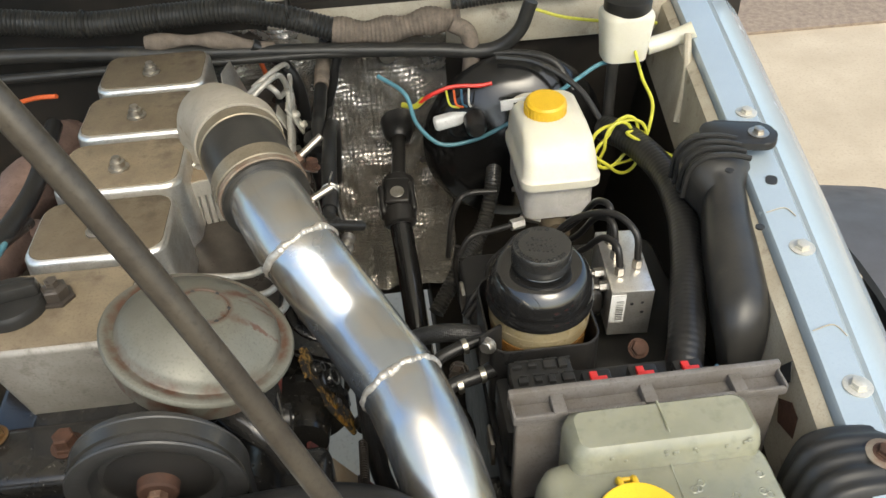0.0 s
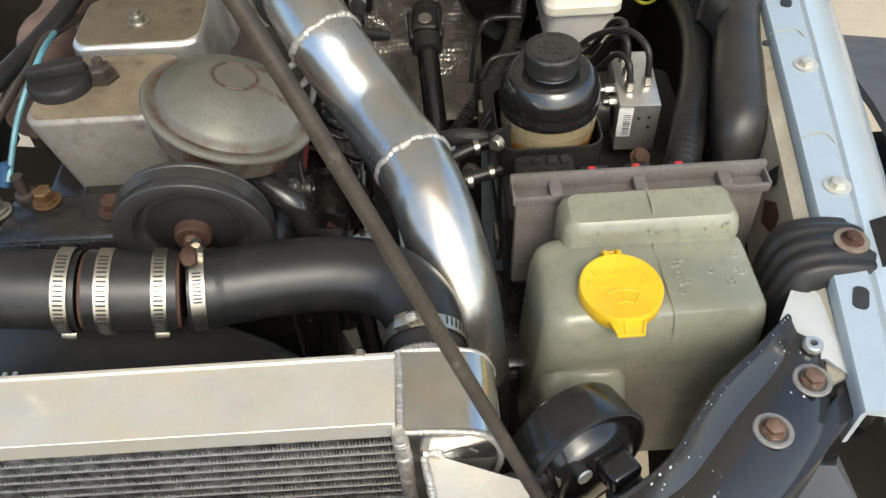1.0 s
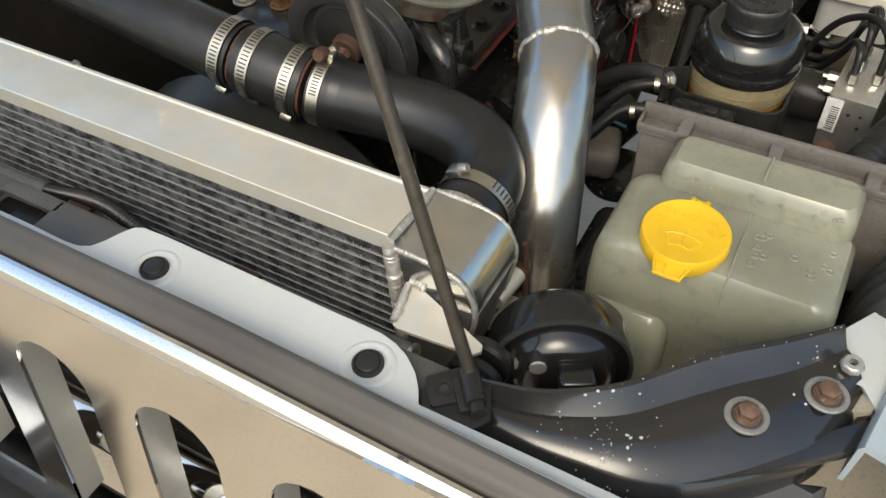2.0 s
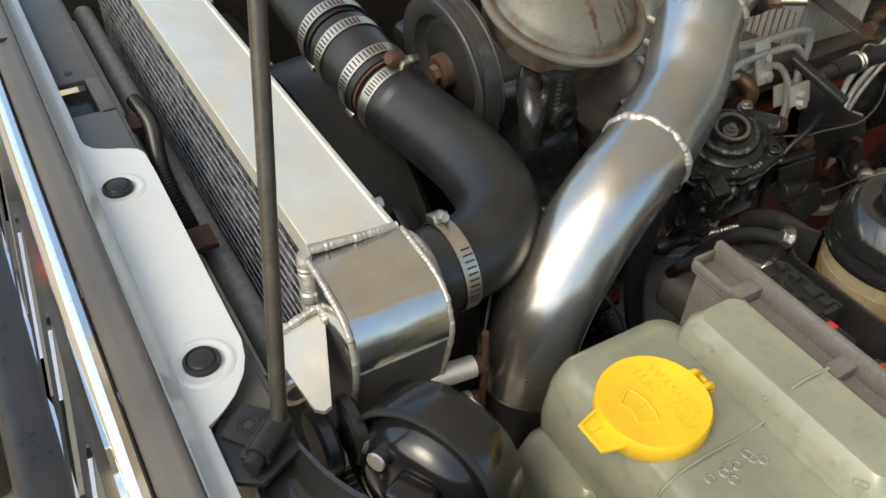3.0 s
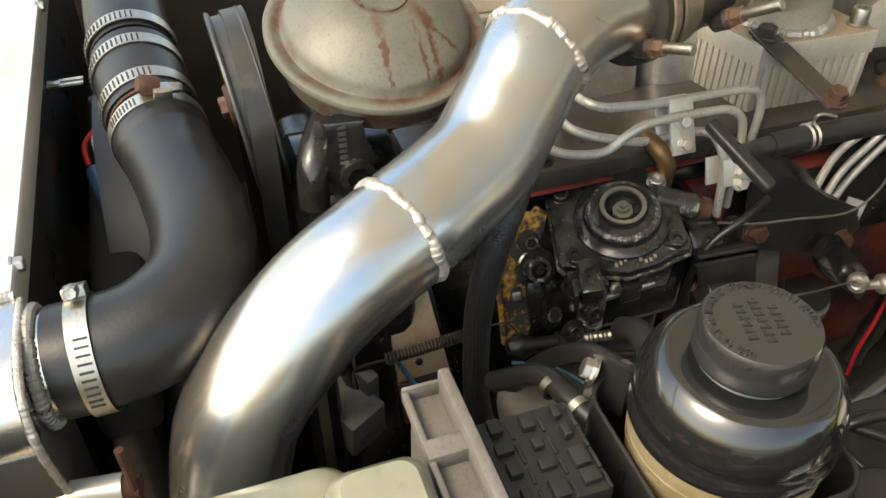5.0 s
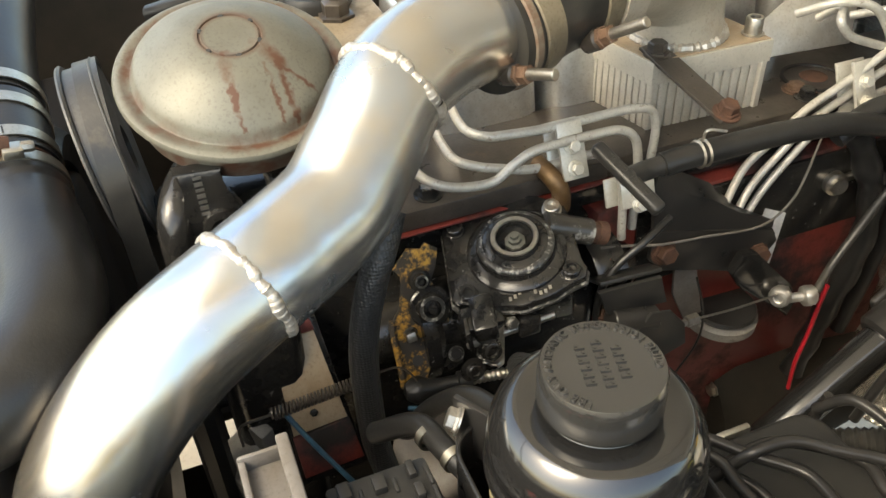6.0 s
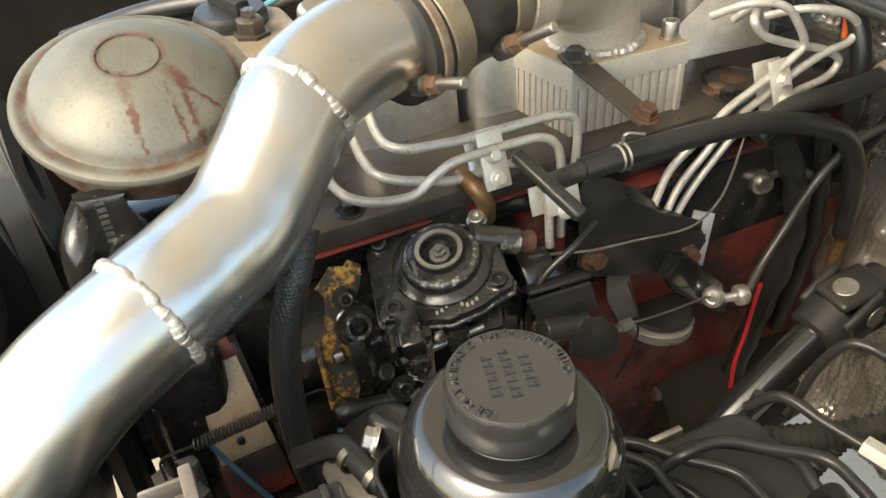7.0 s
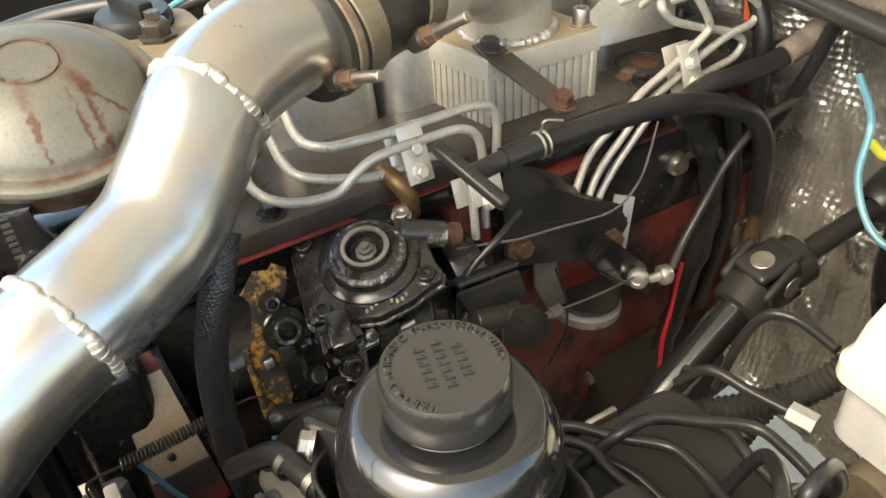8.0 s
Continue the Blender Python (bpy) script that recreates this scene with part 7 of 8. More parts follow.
    part("drive_end", lathe((-0.02, 0.78, 0.96), (0, -1, 0), [(0, 0), (0.05, 0), (0.055, 0.006), (0.055, 0.018), (0.035, 0.02), (0.03, 0.06), (0, 0.06)], 28), BLACK_CAST, p)
    part("spring", b_tube(bmesh.new(), [V((0.05 + 0.008 * math.cos(i * 0.7), 0.815 + 0.008 * math.sin(i * 0.7), 0.955 + i * 0.00038)) for i in range(110)], 0.0014, 6, 1, True, None, False), STEEL, p)
    part("screw_block", box((0.045, 0.805, 1.0), (0.022, 0.034, 0.026), Euler((0, radians(20), 0)).to_matrix(), 0.003), BLACK_CAST, p)
    part("screw_block", box((0.05, 0.845, 0.99), (0.018, 0.02, 0.02), None, 0.003), BLACK_CAST, p)
    part("idle_screw", cyl((0.052, 0.79, 0.985), (0.052, 0.87, 0.99), 0.0035, 10), STEEL, p)
    part("governor_block", box((0.05, 0.806, 1.009), (0.02, 0.034, 0.022), q, 0.003), BLACK_CAST, p)
    part("governor_flap", box((0.057, 0.79, 1.002), (0.004, 0.016, 0.03), q, 0.001), BLACK_CAST, p)
    part("spring_stack", b_tube(bmesh.new(), [V((0.052, 0.808, 0.967)), V((0.053, 0.808, 0.998))], lambda uu, rr: 0.0085 + 0.0014 * math.cos(2 * math.pi * rr / 0.0036), 16, 60), BLACK_CAST, p, "dark coil spring")
    part("bright_stop", lathe((0.056, 0.828, 1.0), (0.9, -0.1, 0.42), [(0, 0), (0.006, 0), (0.006, 0.004), (0.004, 0.006), (0, 0.006)], 6), EDGE_WORN, p)
    bolt(p, (0.058, 0.808, 0.98), (1, 0, 0.3), 0.008, 0.006, BLACK_CAST, 0.01, socket=True)
    bolt(p, (0.058, 0.792, 0.962), (1, 0, 0.3), 0.007, 0.006, BLACK_CAST, 0.011, socket=True)
    # throttle lever
    l = thing("throttle_lever", (0.01, 0.77, 0.95), "yellow zinc throttle lever, oily, with a ball joint", "lever")
    nx = V((0.9, -0.1, 0.42))
    o = V((0.008, 0.772, 1.004))
    lu, lw = V((0, 0.995, 0.0995)), V((-0.4246, -0.0901, 0.9009))
    ln = lu.cross(lw)

    def on(p, q_, h=0.0):
        return o + lu * p + lw * q_ + ln * h
    lv = b_plate(bmesh.new(), [(-0.003, 0.05), (-0.011, 0.044), (-0.02, 0.037), (-0.015, 0.03), (-0.017, 0.0215), (-0.024, 0.004), (-0.033, -0.005), (-0.0345, -0.012), (-0.0375, -0.043), (-0.04, -0.0655), (-0.024, -0.07), (-0.013, -0.053), (-0.004, -0.033), (0.0076, -0.03), (0.013, -0.022), (0.0155, -0.002), (0.007, 0.018), (0.015, 0.0265), (0.0215, 0.042), (0.0127, 0.05), (0.008, 0.046)], o, lu, lw, 0.004)
    part("arm", lv, GOLD_ZINC, l, "worn yellow zinc arm")
    part("arm_edge", b_tube(bmesh.new(), [on(-0.033, -0.004, 0.003), on(-0.035, -0.013, 0.003), on(-0.038, -0.043, 0.003), on(-0.0405, -0.064, 0.003)], 0.0034, 8), GOLD_ZINC, l)
    for p, q_, r in ((0.0005, -0.0025, 0.0185), (-0.0015, 0.0229, 0.0095)):
        part("pivot", lathe(on(p, q_, 0.004), ln, [(0, 0), (r, 0), (r, 0.004), (r * 0.92, 0.0055), (r * 0.7, 0.0055), (r * 0.66, 0.009), (r * 0.6, 0.011), (r * 0.42, 0.011), (r * 0.36, 0.007), (r * 0.22, 0.007), (r * 0.2, 0.012), (0, 0.012)], 26), BLACK_CAST, l)
        part("pivot_edge", lathe(on(p, q_, 0.004), ln, [(r * 0.6, 0.0108), (r * 0.585, 0.0116), (r * 0.44, 0.0116), (r * 0.42, 0.0108)], 26), EDGE_WORN, l)
    part("hook", b_tube(bmesh.new(), [on(-0.028, -0.024, 0.004), on(-0.026, -0.016, 0.008), on(-0.019, -0.015, 0.008), on(-0.017, -0.026, 0.004)], 0.0016, 8), GOLD_ZINC, l)
    part("block", box(on(-0.0225, -0.0215, 0.007), (0.008, 0.008, 0.007), Matrix((lu, lw, ln)).transposed(), 0.001), STEEL, l)
    part("hole", lathe(on(-0.0229, -0.0447, 0.0042), ln, [(0, 0), (0.005, 0), (0.005, 0.0004), (0, 0.0004)], 16), INK_AND_HOLE, l)
    part("lower_plate", plate([(-0.006, -0.036), (0.013, -0.034), (0.02, -0.044), (0.016, -0.064), (0.002, -0.068), (-0.008, -0.055)], on(0, 0, -0.006), lu, lw, 0.004), BLACK_CAST, l)
    part("eye_rim", lathe(on(0.0115, -0.0543, -0.002), ln, [(0.0048, 0), (0.0052, 0.0016), (0.0068, 0.0016), (0.0072, 0)], 20), EDGE_WORN, l)
    part("eye_hole", lathe(on(0.0115, -0.0543, -0.002), ln, [(0, 0), (0.0048, 0), (0.0046, 0.0006), (0, 0.0006)], 16), INK_AND_HOLE, l)
    ja, jb = on(-0.032, -0.0645, 0.016), on(0.034, -0.076, 0.02)
    jd = (jb - ja).normalized()
    part("ball_joint", b_lathe(bmesh.new(), ja, jd, [(0, -0.0125), (0.007, -0.0105), (0.0118, -0.003), (0.0118, 0.003), (0.008, 0.01), (0.0065, 0.02), (0.0065, 0.034), (0.009, 0.035), (0.009, 0.046), (0, 0.046)], 22), RUBBER, l, "black rubber ball joint")
    part("rod", b_tube(bmesh.new(), [ja + jd * 0.045, jb + jd * 0.05], lambda u_, r_: 0.0046 + 0.0006 * math.sin(r_ * 3800), 12, 60), STEEL, l, "dark threaded rod")


build_pump()


def build_lines():
    g = thing("injector_lines", (-0.03, 0.95, 1.07), "bare steel diesel injector lines held by clamp blocks", "fuel lines")
    R = 0.0041
    for pts in (
        [(-0.16, 0.855, 1.112), (-0.12, 0.848, 1.115), (-0.08, 0.84, 1.117), (-0.055, 0.84, 1.118), (-0.041, 0.851, 1.118), (-0.036, 0.87, 1.118), (-0.034, 0.909, 1.116), (-0.034, 0.94, 1.116), (-0.034, 0.99, 1.1145), (-0.034, 1.005, 1.109), (-0.033, 1.011, 1.095), (-0.03, 1.006, 1.04)],
        [(-0.12, 0.829, 1.1), (-0.07, 0.822, 1.101), (-0.045, 0.824, 1.1), (-0.033, 0.838, 1.097), (-0.03, 0.862, 1.09), (-0.03, 0.88, 1.084), (-0.03, 0.905, 1.0815), (-0.03, 0.935, 1.083), (-0.025, 0.957, 1.08), (-0.012, 0.966, 1.06), (-0.004, 0.968, 1.0)],
        [(-0.09, 0.795, 1.1), (-0.05, 0.787, 1.1), (-0.03, 0.792, 1.098), (-0.023, 0.806, 1.092), (-0.022, 0.83, 1.086), (-0.022, 0.849, 1.086), (-0.022, 0.866, 1.097), (-0.022, 0.882, 1.105), (-0.022, 0.905, 1.107), (-0.022, 0.94, 1.107), (-0.022, 0.968, 1.1045), (-0.021, 0.982, 1.094), (-0.018, 0.986, 1.07), (-0.014, 0.985, 1.0)],
        [(-0.012, 1.085, 0.985), (-0.03, 1.12, 1.02), (-0.03, 1.15, 1.045), (-0.03, 1.17, 1.062), (-0.03, 1.187, 1.073), (-0.03, 1.213, 1.085), (-0.03, 1.252, 1.105), (-0.03, 1.265, 1.116), (-0.031, 1.252, 1.141), (-0.036, 1.236, 1.159), (-0.05, 1.21, 1.163), (-0.08, 1.19, 1.145)],
        [(-0.012, 1.1, 0.965), (-0.026, 1.13, 0.999), (-0.03, 1.16, 1.025), (-0.03, 1.188, 1.053), (-0.03, 1.227, 1.072), (-0.03, 1.259, 1.088), (-0.03, 1.296, 1.101), (-0.03, 1.329, 1.107), (-0.031, 1.336, 1.119), (-0.034, 1.318, 1.135), (-0.05, 1.28, 1.143), (-0.08, 1.26, 1.13)],
        [(-0.012, 1.108, 0.948), (-0.026, 1.14, 0.98), (-0.03, 1.172, 1.013), (-0.03, 1.205, 1.045), (-0.03, 1.234, 1.056), (-0.03, 1.267, 1.066), (-0.03, 1.312, 1.075), (-0.031, 1.32, 1.087), (-0.033, 1.302, 1.101), (-0.036, 1.252, 1.119), (-0.038, 1.217, 1.135), (-0.04, 1.206, 1.149), (-0.06, 1.225, 1.153), (-0.09, 1.23, 1.13)],
    ):
        part("line", tube(pts, R, 12, 8), LINE, g)

    def clamp(c, h, w, tilt):
        k = thing("line_clamp", c, "grey steel clamp block with two bolts on the injector lines", "clamp", "injector line clamps")
        q = Euler((0, radians(tilt), 0)).to_matrix()
        c = V(c)
        part("plate", box(c + q @ V((0.006, 0, 0)), (0.004, w, h), q, 0.001), BRIGHT_ZINC, k)
        part("back_plate", box(c - q @ V((0.01, 0, 0)), (0.003, w * 1.4, h * 1.02), q, 0.001), BRIGHT_ZINC, k)
        for s in (-1, 1):
            bolt(k, c + q @ V((0.008, 0, s * h * 0.2 - 0.006)), q @ V((1, 0, 0)), 0.0055, 0.006, BRIGHT_ZINC, 0.0075)
    clamp((-0.028, 0.921, 1.094), 0.05, 0.024, -25)
    clamp((-0.028, 1.238, 1.082), 0.05, 0.024, -25)
    clamp((-0.008, 0.978, 1.048), 0.026, 0.034, -20)

    d = thing("oil_dipstick", (0.02, 0.95, 1.0), "black plastic engine oil dipstick handle on its tube", "dipstick")
    a, b = V((0.012, 0.926, 1.115)), V((0.069, 0.946, 1.089))
    w = (b - a).normalized()
    up = V((0.35, -0.15, 0.92))
    up = (up - w * up.dot(w)).normalized()
    q = Matrix((w, up.cross(w), up)).transposed()
    part("handle", box((a + b) / 2, ((b - a).length + 0.01, 0.012, 0.011), q, 0.0035, 3), PLASTIC, d)
    lettering("ENGINE OIL", 0.0085, Matrix.Translation((a + b) / 2 + up * 0.0056) @ Matrix((-w, -up.cross(w), up)).transposed().to_4x4(), PLASTIC, d, 0.0005)
    part("stem", tube([(a + b) / 2, (0.03, 0.96, 1.096), (0.03, 0.985, 1.098)], 0.0085, 16), PLASTIC, d)
    h = thing("breather_hose", (0.03, 1.1, 1.0), "black rubber hose clipped along the engine", "hose")
    part("hose", tube([(0.03, 0.975, 1.097), (0.031, 1.0, 1.099), (0.03, 1.044, 1.098), (0.03, 1.101, 1.096), (0.03, 1.17, 1.087), (0.03, 1.24, 1.063), (0.03, 1.285, 1.034), (0.028, 1.312, 0.985), (0.02, 1.33, 0.9)], lambda u, r: 0.0105, 18), RUBBER, h)
    for s in (0.0, 0.006):
        part("spring_clip", lathe((0.031, 1.008 + s, 1.099), (0, 1, 0), [(0.0105, 0), (0.0125, 0.0012), (0.0105, 0.0024)], 24), STEEL, h)
    part("clip_tail", tube([(0.031, 1.012, 1.111), (0.034, 1.012, 1.122), (0.036, 1.03, 1.118)], 0.0013, 6), STEEL, h)
    h2 = thing("fuel_hose", (0.0, 1.25, 1.0), "black fuel hose behind the injector lines", "hose")
    part("hose", tube([(0.012, 1.18, 1.06), (0.012, 1.217, 1.08), (0.015, 1.267, 1.082), (0.017, 1.32, 1.086), (0.022, 1.362, 1.104), (0.03, 1.388, 1.133), (0.04, 1.4, 1.16)], 0.0105, 16), RUBBER, h2)
    part("tape", tube([(0.0175, 1.325, 1.088), (0.022, 1.362, 1.104), (0.029, 1.386, 1.13)], 0.0125, 14), TAPE, h2)
    bj = thing("banjo_union", (-0.03, 1.24, 0.96), "grey steel banjo union and pipe on the red block", "pipe union")
    part("body", lathe((-0.035, 1.245, 0.968), (1, -0.2, 0.1), [(0, 0), (0.013, 0), (0.013, 0.012), (0.009, 0.013), (0.009, 0.018), (0, 0.018)], 18), STEEL, bj)
    part("pipe", tube([(-0.028, 1.252, 0.97), (-0.028, 1.275, 0.974), (-0.028, 1.284, 0.988), (-0.03, 1.272, 1.01)], 0.0045, 12), STEEL, bj)


build_lines()


def build_brackets():
    b = thing("linkage_bracket", (0, 1.06, 0.95), "black steel throttle linkage bracket with rusty bolts", "bracket")
    part("plate", plate([(0.998, 1.003), (1.142, 0.961), (1.15, 0.945), (1.138, 0.927), (1.109, 0.917), (1.06, 0.937), (1.015, 0.951), (0.996, 0.97)], (0, 0, 0), (0, 1, 0), (0, 0, 1), 0.004), BLACK_SATIN, b)
    bm = bmesh.new()
    crest = [((0.002, 0.998, 1.003), (-0.004, 0.998, 1.04), (-0.014, 1.008, 1.056)), ((0.002, 1.02, 0.997), (-0.002, 1.028, 1.035), (-0.016, 1.036, 1.046)), ((0.002, 1.06, 0.985), (-0.002, 1.064, 1.016), (-0.018, 1.07, 1.024)), ((0.002, 1.09, 0.976), (-0.002, 1.097, 0.992), (-0.016, 1.103, 0.99)), ((0.002, 1.142, 0.962), (-0.004, 1.148, 0.966), (-0.014, 1.154, 0.958))]
    b_loft(bm, [[V(a), V(b_), V(c), V(c) + V((-0.004, 0, -0.004)), V(b_) + V((-0.004, 0, -0.004)), V(a) + V((-0.004, 0, 0))] for a, b_, c in crest])
    part("curved_guard", bm, BLACK_SATIN, b)
    bolt(b, (0.004, 1.011, 0.976), (1, 0, 0.2), 0.0095, 0.011, RUST, 0.0135)
    bolt(b, (0.004, 1.126, 0.937), (1, 0, 0.2), 0.0095, 0.011, RUST, 0.0135)
    part("clutch_cable", tube([(0.006, 0.94, 1.005), (0.008, 0.975, 0.998), (0.01, 1.0, 0.992), (0.01, 1.05, 0.985), (0.004, 1.13, 0.972), (-0.004, 1.165, 0.985), (-0.018, 1.19, 1.0), (-0.03, 1.21, 1.03)], 0.0013, 8), PLASTIC_DUST, b, "thin grey wire")
    part("pale_strap", plate([(1.161, 0.958), (1.191, 0.943), (1.186, 0.875), (1.156, 0.86), (1.15, 0.9)], (-0.034, 0, 0), (0, 1, 0), (0, 0, 1), 0.003), LABEL, b, "pale grey strap with dark print")
    for k in range(3):
        part("printed_bar", box((-0.0305, 1.168 + 0.006 * k, 0.922 - 0.002 * k), (0.0006, 0.0035, 0.006), None, 0), INK_AND_HOLE, b)
    l = thing("throttle_link", (0.03, 1.13, 0.88), "black welded lever with steel ball studs and a cable", "linkage")
    part("arm", plate([(1.093, 0.956), (1.085, 0.934), (1.101, 0.91), (1.154, 0.866), (1.173, 0.845), (1.18, 0.872), (1.164, 0.897), (1.112, 0.952)], (0.012, 0, 0), (0, 1, 0), (0, 0, 1), 0.011, 0.003), BLACK_GLOSS, l)
    for k, (c, d) in enumerate((((0.03, 1.147, 0.893), (0.55, -0.8, 0.2)), ((0.034, 1.176, 0.884), (0.25, 0.95, 0.05)))):
        part("ball_stud", lathe(c, d, [(0, -0.016), (0.005, -0.016), (0.0055, -0.004), (0.0105, -0.002), (0.0115, 0.002), (0.0108, 0.0085), (0.0085, 0.011), (0.0052, 0.0115), (0.0045, 0.009 + 0.002 * k), (0, 0.009 + 0.003 * k)], 12), CAST_RIM, l, "bright steel ball stud")
    part("cable", tube([(0.034, 1.136, 0.9), (0.038, 1.08, 0.905), (0.04, 1.03, 0.912)], 0.0012, 6), STEEL, l)
    part("cable_end", lathe((0.04, 1.035, 0.912), (0, -1, -0.05), [(0, 0), (0.006, 0), (0.006, 0.012), (0.004, 0.013), (0.004, 0.03), (0, 0.03)], 6), STEEL, l)
    part("sheath", tube([(0.036, 1.188, 0.888), (0.026, 1.21, 0.905), (0.02, 1.24, 0.94), (0.02, 1.272, 0.992), (0.02, 1.31, 1.02), (0.03, 1.36, 1.04)], 0.0045, 10), RUBBER_OLD, l)
    s = thing("stop_solenoid", (0.06, 0.98, 0.9), "dark grey solenoid with a bent guard plate", "solenoid")
    part("barrel", cyl((0.048, 0.93, 0.955), (0.05, 0.975, 0.945), 0.012, 18), BLACK_SATIN, s)
    part("bent_plate", plate([(0.916, 0.992), (0.928, 0.962), (0.99, 0.955), (0.98, 0.988)], (0.043, 0, 0), (0, 1, 0), (0, 0, 1), 0.004, 0.001), PLASTIC, s)
    part("plate_fold", box((0.034, 0.95, 0.992), (0.022, 0.062, 0.004), Euler((radians(-3), radians(-25), 0)).to_matrix(), 0.001), PLASTIC, s)
    part("rear_plate", plate([(1.039, 0.938), (1.042, 0.9), (1.062, 0.858), (1.084, 0.86), (1.066, 0.93)], (-0.012, 0, 0), (0, 1, 0), (0, 0, 1), 0.003, 0.001), PLASTIC_DUST, s)
    part("guard", plate([(0.952, 0.944), (0.953, 0.925), (0.985, 0.9), (1.008, 0.908), (1.003, 0.935), (0.985, 0.957), (0.964, 0.962)], (0.058, 0, 0), (0, 1, 0), (0, 0, 1), 0.003, 0.001), PLASTIC, s)
    part("loop_wire", tube([(0.02, 1.043, 0.945), (0.02, 1.06, 0.89), (0.02, 1.059, 0.852), (0.02, 1.039, 0.815)], 0.0013, 6), RUBBER, s)
    part("pump_cable", tube([(0.02, 1.0, 1.03), (0.03, 0.97, 1.02), (0.03, 0.946, 1.004), (0.03, 0.931, 0.984), (0.03, 0.926, 0.953), (0.03, 0.93, 0.92)], 0.0034, 10), RUBBER, s)
    part("rod", cyl((0.03, 0.93, 0.95), (0.046, 0.955, 0.93), 0.006, 12), RUST, s)
    f = thing("round_cover", (-0.03, 1.12, 0.84), "grimy grey round cover low on the red block", "cover")
    part("can", lathe((-0.03, 1.118, 0.722), (0.05, 0.05, 1), [(0, 0.1), (0.034, 0.1), (0.041, 0.104), (0.041, 0.114), (0.036, 0.118), (0, 0.12)], 36), GREY_PLASTIC, f)
    part("base_plate", lathe((-0.022, 1.122, 0.843), (0.05, 0.05, 1), [(0, 0), (0.036, 0), (0.038, 0.003), (0.036, 0.006), (0, 0.006)], 32), BLACK_SATIN, f)

    # alloy plate on the timing case with red edges
    a = thing("engine_side_plate", (0.01, 0.66, 0.95), "alloy plate and red painted casting low on the engine", "engine bracket")
    u, v = V((0, 1, 0.08)).normalized(), V((-0.43, 0, 0.9)).normalized()
    o = V((0.0175, 0.659, 0.967))
    part("plate", plate([(-0.024, -0.042), (0.023, -0.042), (0.019, 0.04), (-0.017, 0.04)], o, u, v, 0.004), TAN_ALU, a, "bare alloy plate")
    part("casting", plate([(-0.026, -0.08), (0.026, -0.08), (0.024, -0.0425), (-0.025, -0.0425)], o + u.cross(v) * 0.001, u, v, 0.006), BLOCK_RED, a, "red painted foot")
    part("upper_casting", plate([(-0.012, 0.0405), (0.02, 0.0405), (0.018, 0.056), (-0.008, 0.056)], o, u, v, 0.005), BLOCK_RED, a)
    part("backing", plate([(-0.03, -0.09), (0.028, -0.09), (0.024, 0.05), (-0.02, 0.05)], o - u.cross(v) * 0.03, u, v, 0.028), BLACK_CAST, a)
    for p, r in ((0.026, 0.0035), (-0.028, 0.003)):
        bolt(a, o + v * p + u.cross(v) * 0.004, u.cross(v), r, 0.002, BLACK_CAST)
    sp = thing("return_spring", (0.05, 0.67, 0.97), "dark coil return spring hooked to a thin wire", "spring")
    pts = []
    for i in range(300):
        u = i / 299
        c = V((0.05, 0.625 + 0.07 * u, 0.975 + 0.006 * u))
        pts.append(c + V((0.0045 * math.cos(u * 150), 0, 0.0045 * math.sin(u * 150))))
    part("coil", b_tube(bmesh.new(), pts, 0.0011, 5, 1, True, None, False), BROWN_STEEL, sp)
    part("wire", tube([(0.05, 0.695, 0.981), (0.052, 0.73, 0.985), (0.05, 0.75, 0.95)], 0.0009, 6), BROWN_STEEL, sp)
    part("hook", tube([(0.05, 0.625, 0.975), (0.05, 0.6, 0.972), (0.05, 0.598, 0.95)], 0.0012, 6), BROWN_STEEL, sp)
    br = thing("braided_hose", (0.06, 0.7, 0.9), "black braided rubber hose rising beside the pump", "hose")
    part("end_sleeve", tube([(0.044, 0.736, 1.124), (0.056, 0.722, 1.1)], 0.0121, 18), BRAID, br)
    part("hose", tube([(0.04, 0.74, 1.13), (0.056, 0.722, 1.1), (0.06, 0.709, 1.062), (0.06, 0.702, 1.02), (0.062, 0.7, 0.97), (0.064, 0.702, 0.91), (0.075, 0.72, 0.82)], 0.0115, 18), BRAID, br)
    h3 = thing("steering_hose", (0.15, 0.77, 1.0), "black steering hoses with steel clamps", "hose")
    part("hose", tube([(0.09, 0.72, 0.95), (0.11, 0.738, 0.995), (0.14, 0.756, 1.03), (0.17, 0.764, 1.041), (0.2, 0.77, 1.045)], 0.0075, 14), RUBBER, h3)
    part("hose", tube([(0.12, 0.69, 1.0), (0.15, 0.715, 1.03), (0.18, 0.722, 1.035), (0.205, 0.73, 1.035)], 0.0082, 14), RUBBER, h3)
    part("braided_end", tube([(0.09, 0.82, 0.985), (0.12, 0.815, 1.01), (0.16, 0.80, 1.03), (0.2, 0.79, 1.03)], 0.011, 16), BRAID, h3)
    for c, d in (((0.172, 0.764, 1.041), (1, 0.2, 0.1)), ((0.16, 0.716, 1.031), (1, 0.2, 0.1)), ((0.186, 0.724, 1.035), (1, 0.2, 0))):
        part("clamp_band", lathe(c, d, [(0.0075, 0), (0.0094, 0), (0.0094, 0.006), (0.0075, 0.006)], 24), BAND, h3)
    bolt(h3, (0.168, 0.766, 1.0), (-0.3, -0.8, 0.4), 0.009, 0.02, BROWN_STEEL, 0.012)
    gbx = thing("steering_pump", (0.15, 0.86, 0.9), "dark cast pump body low beside the chassis", "pump")
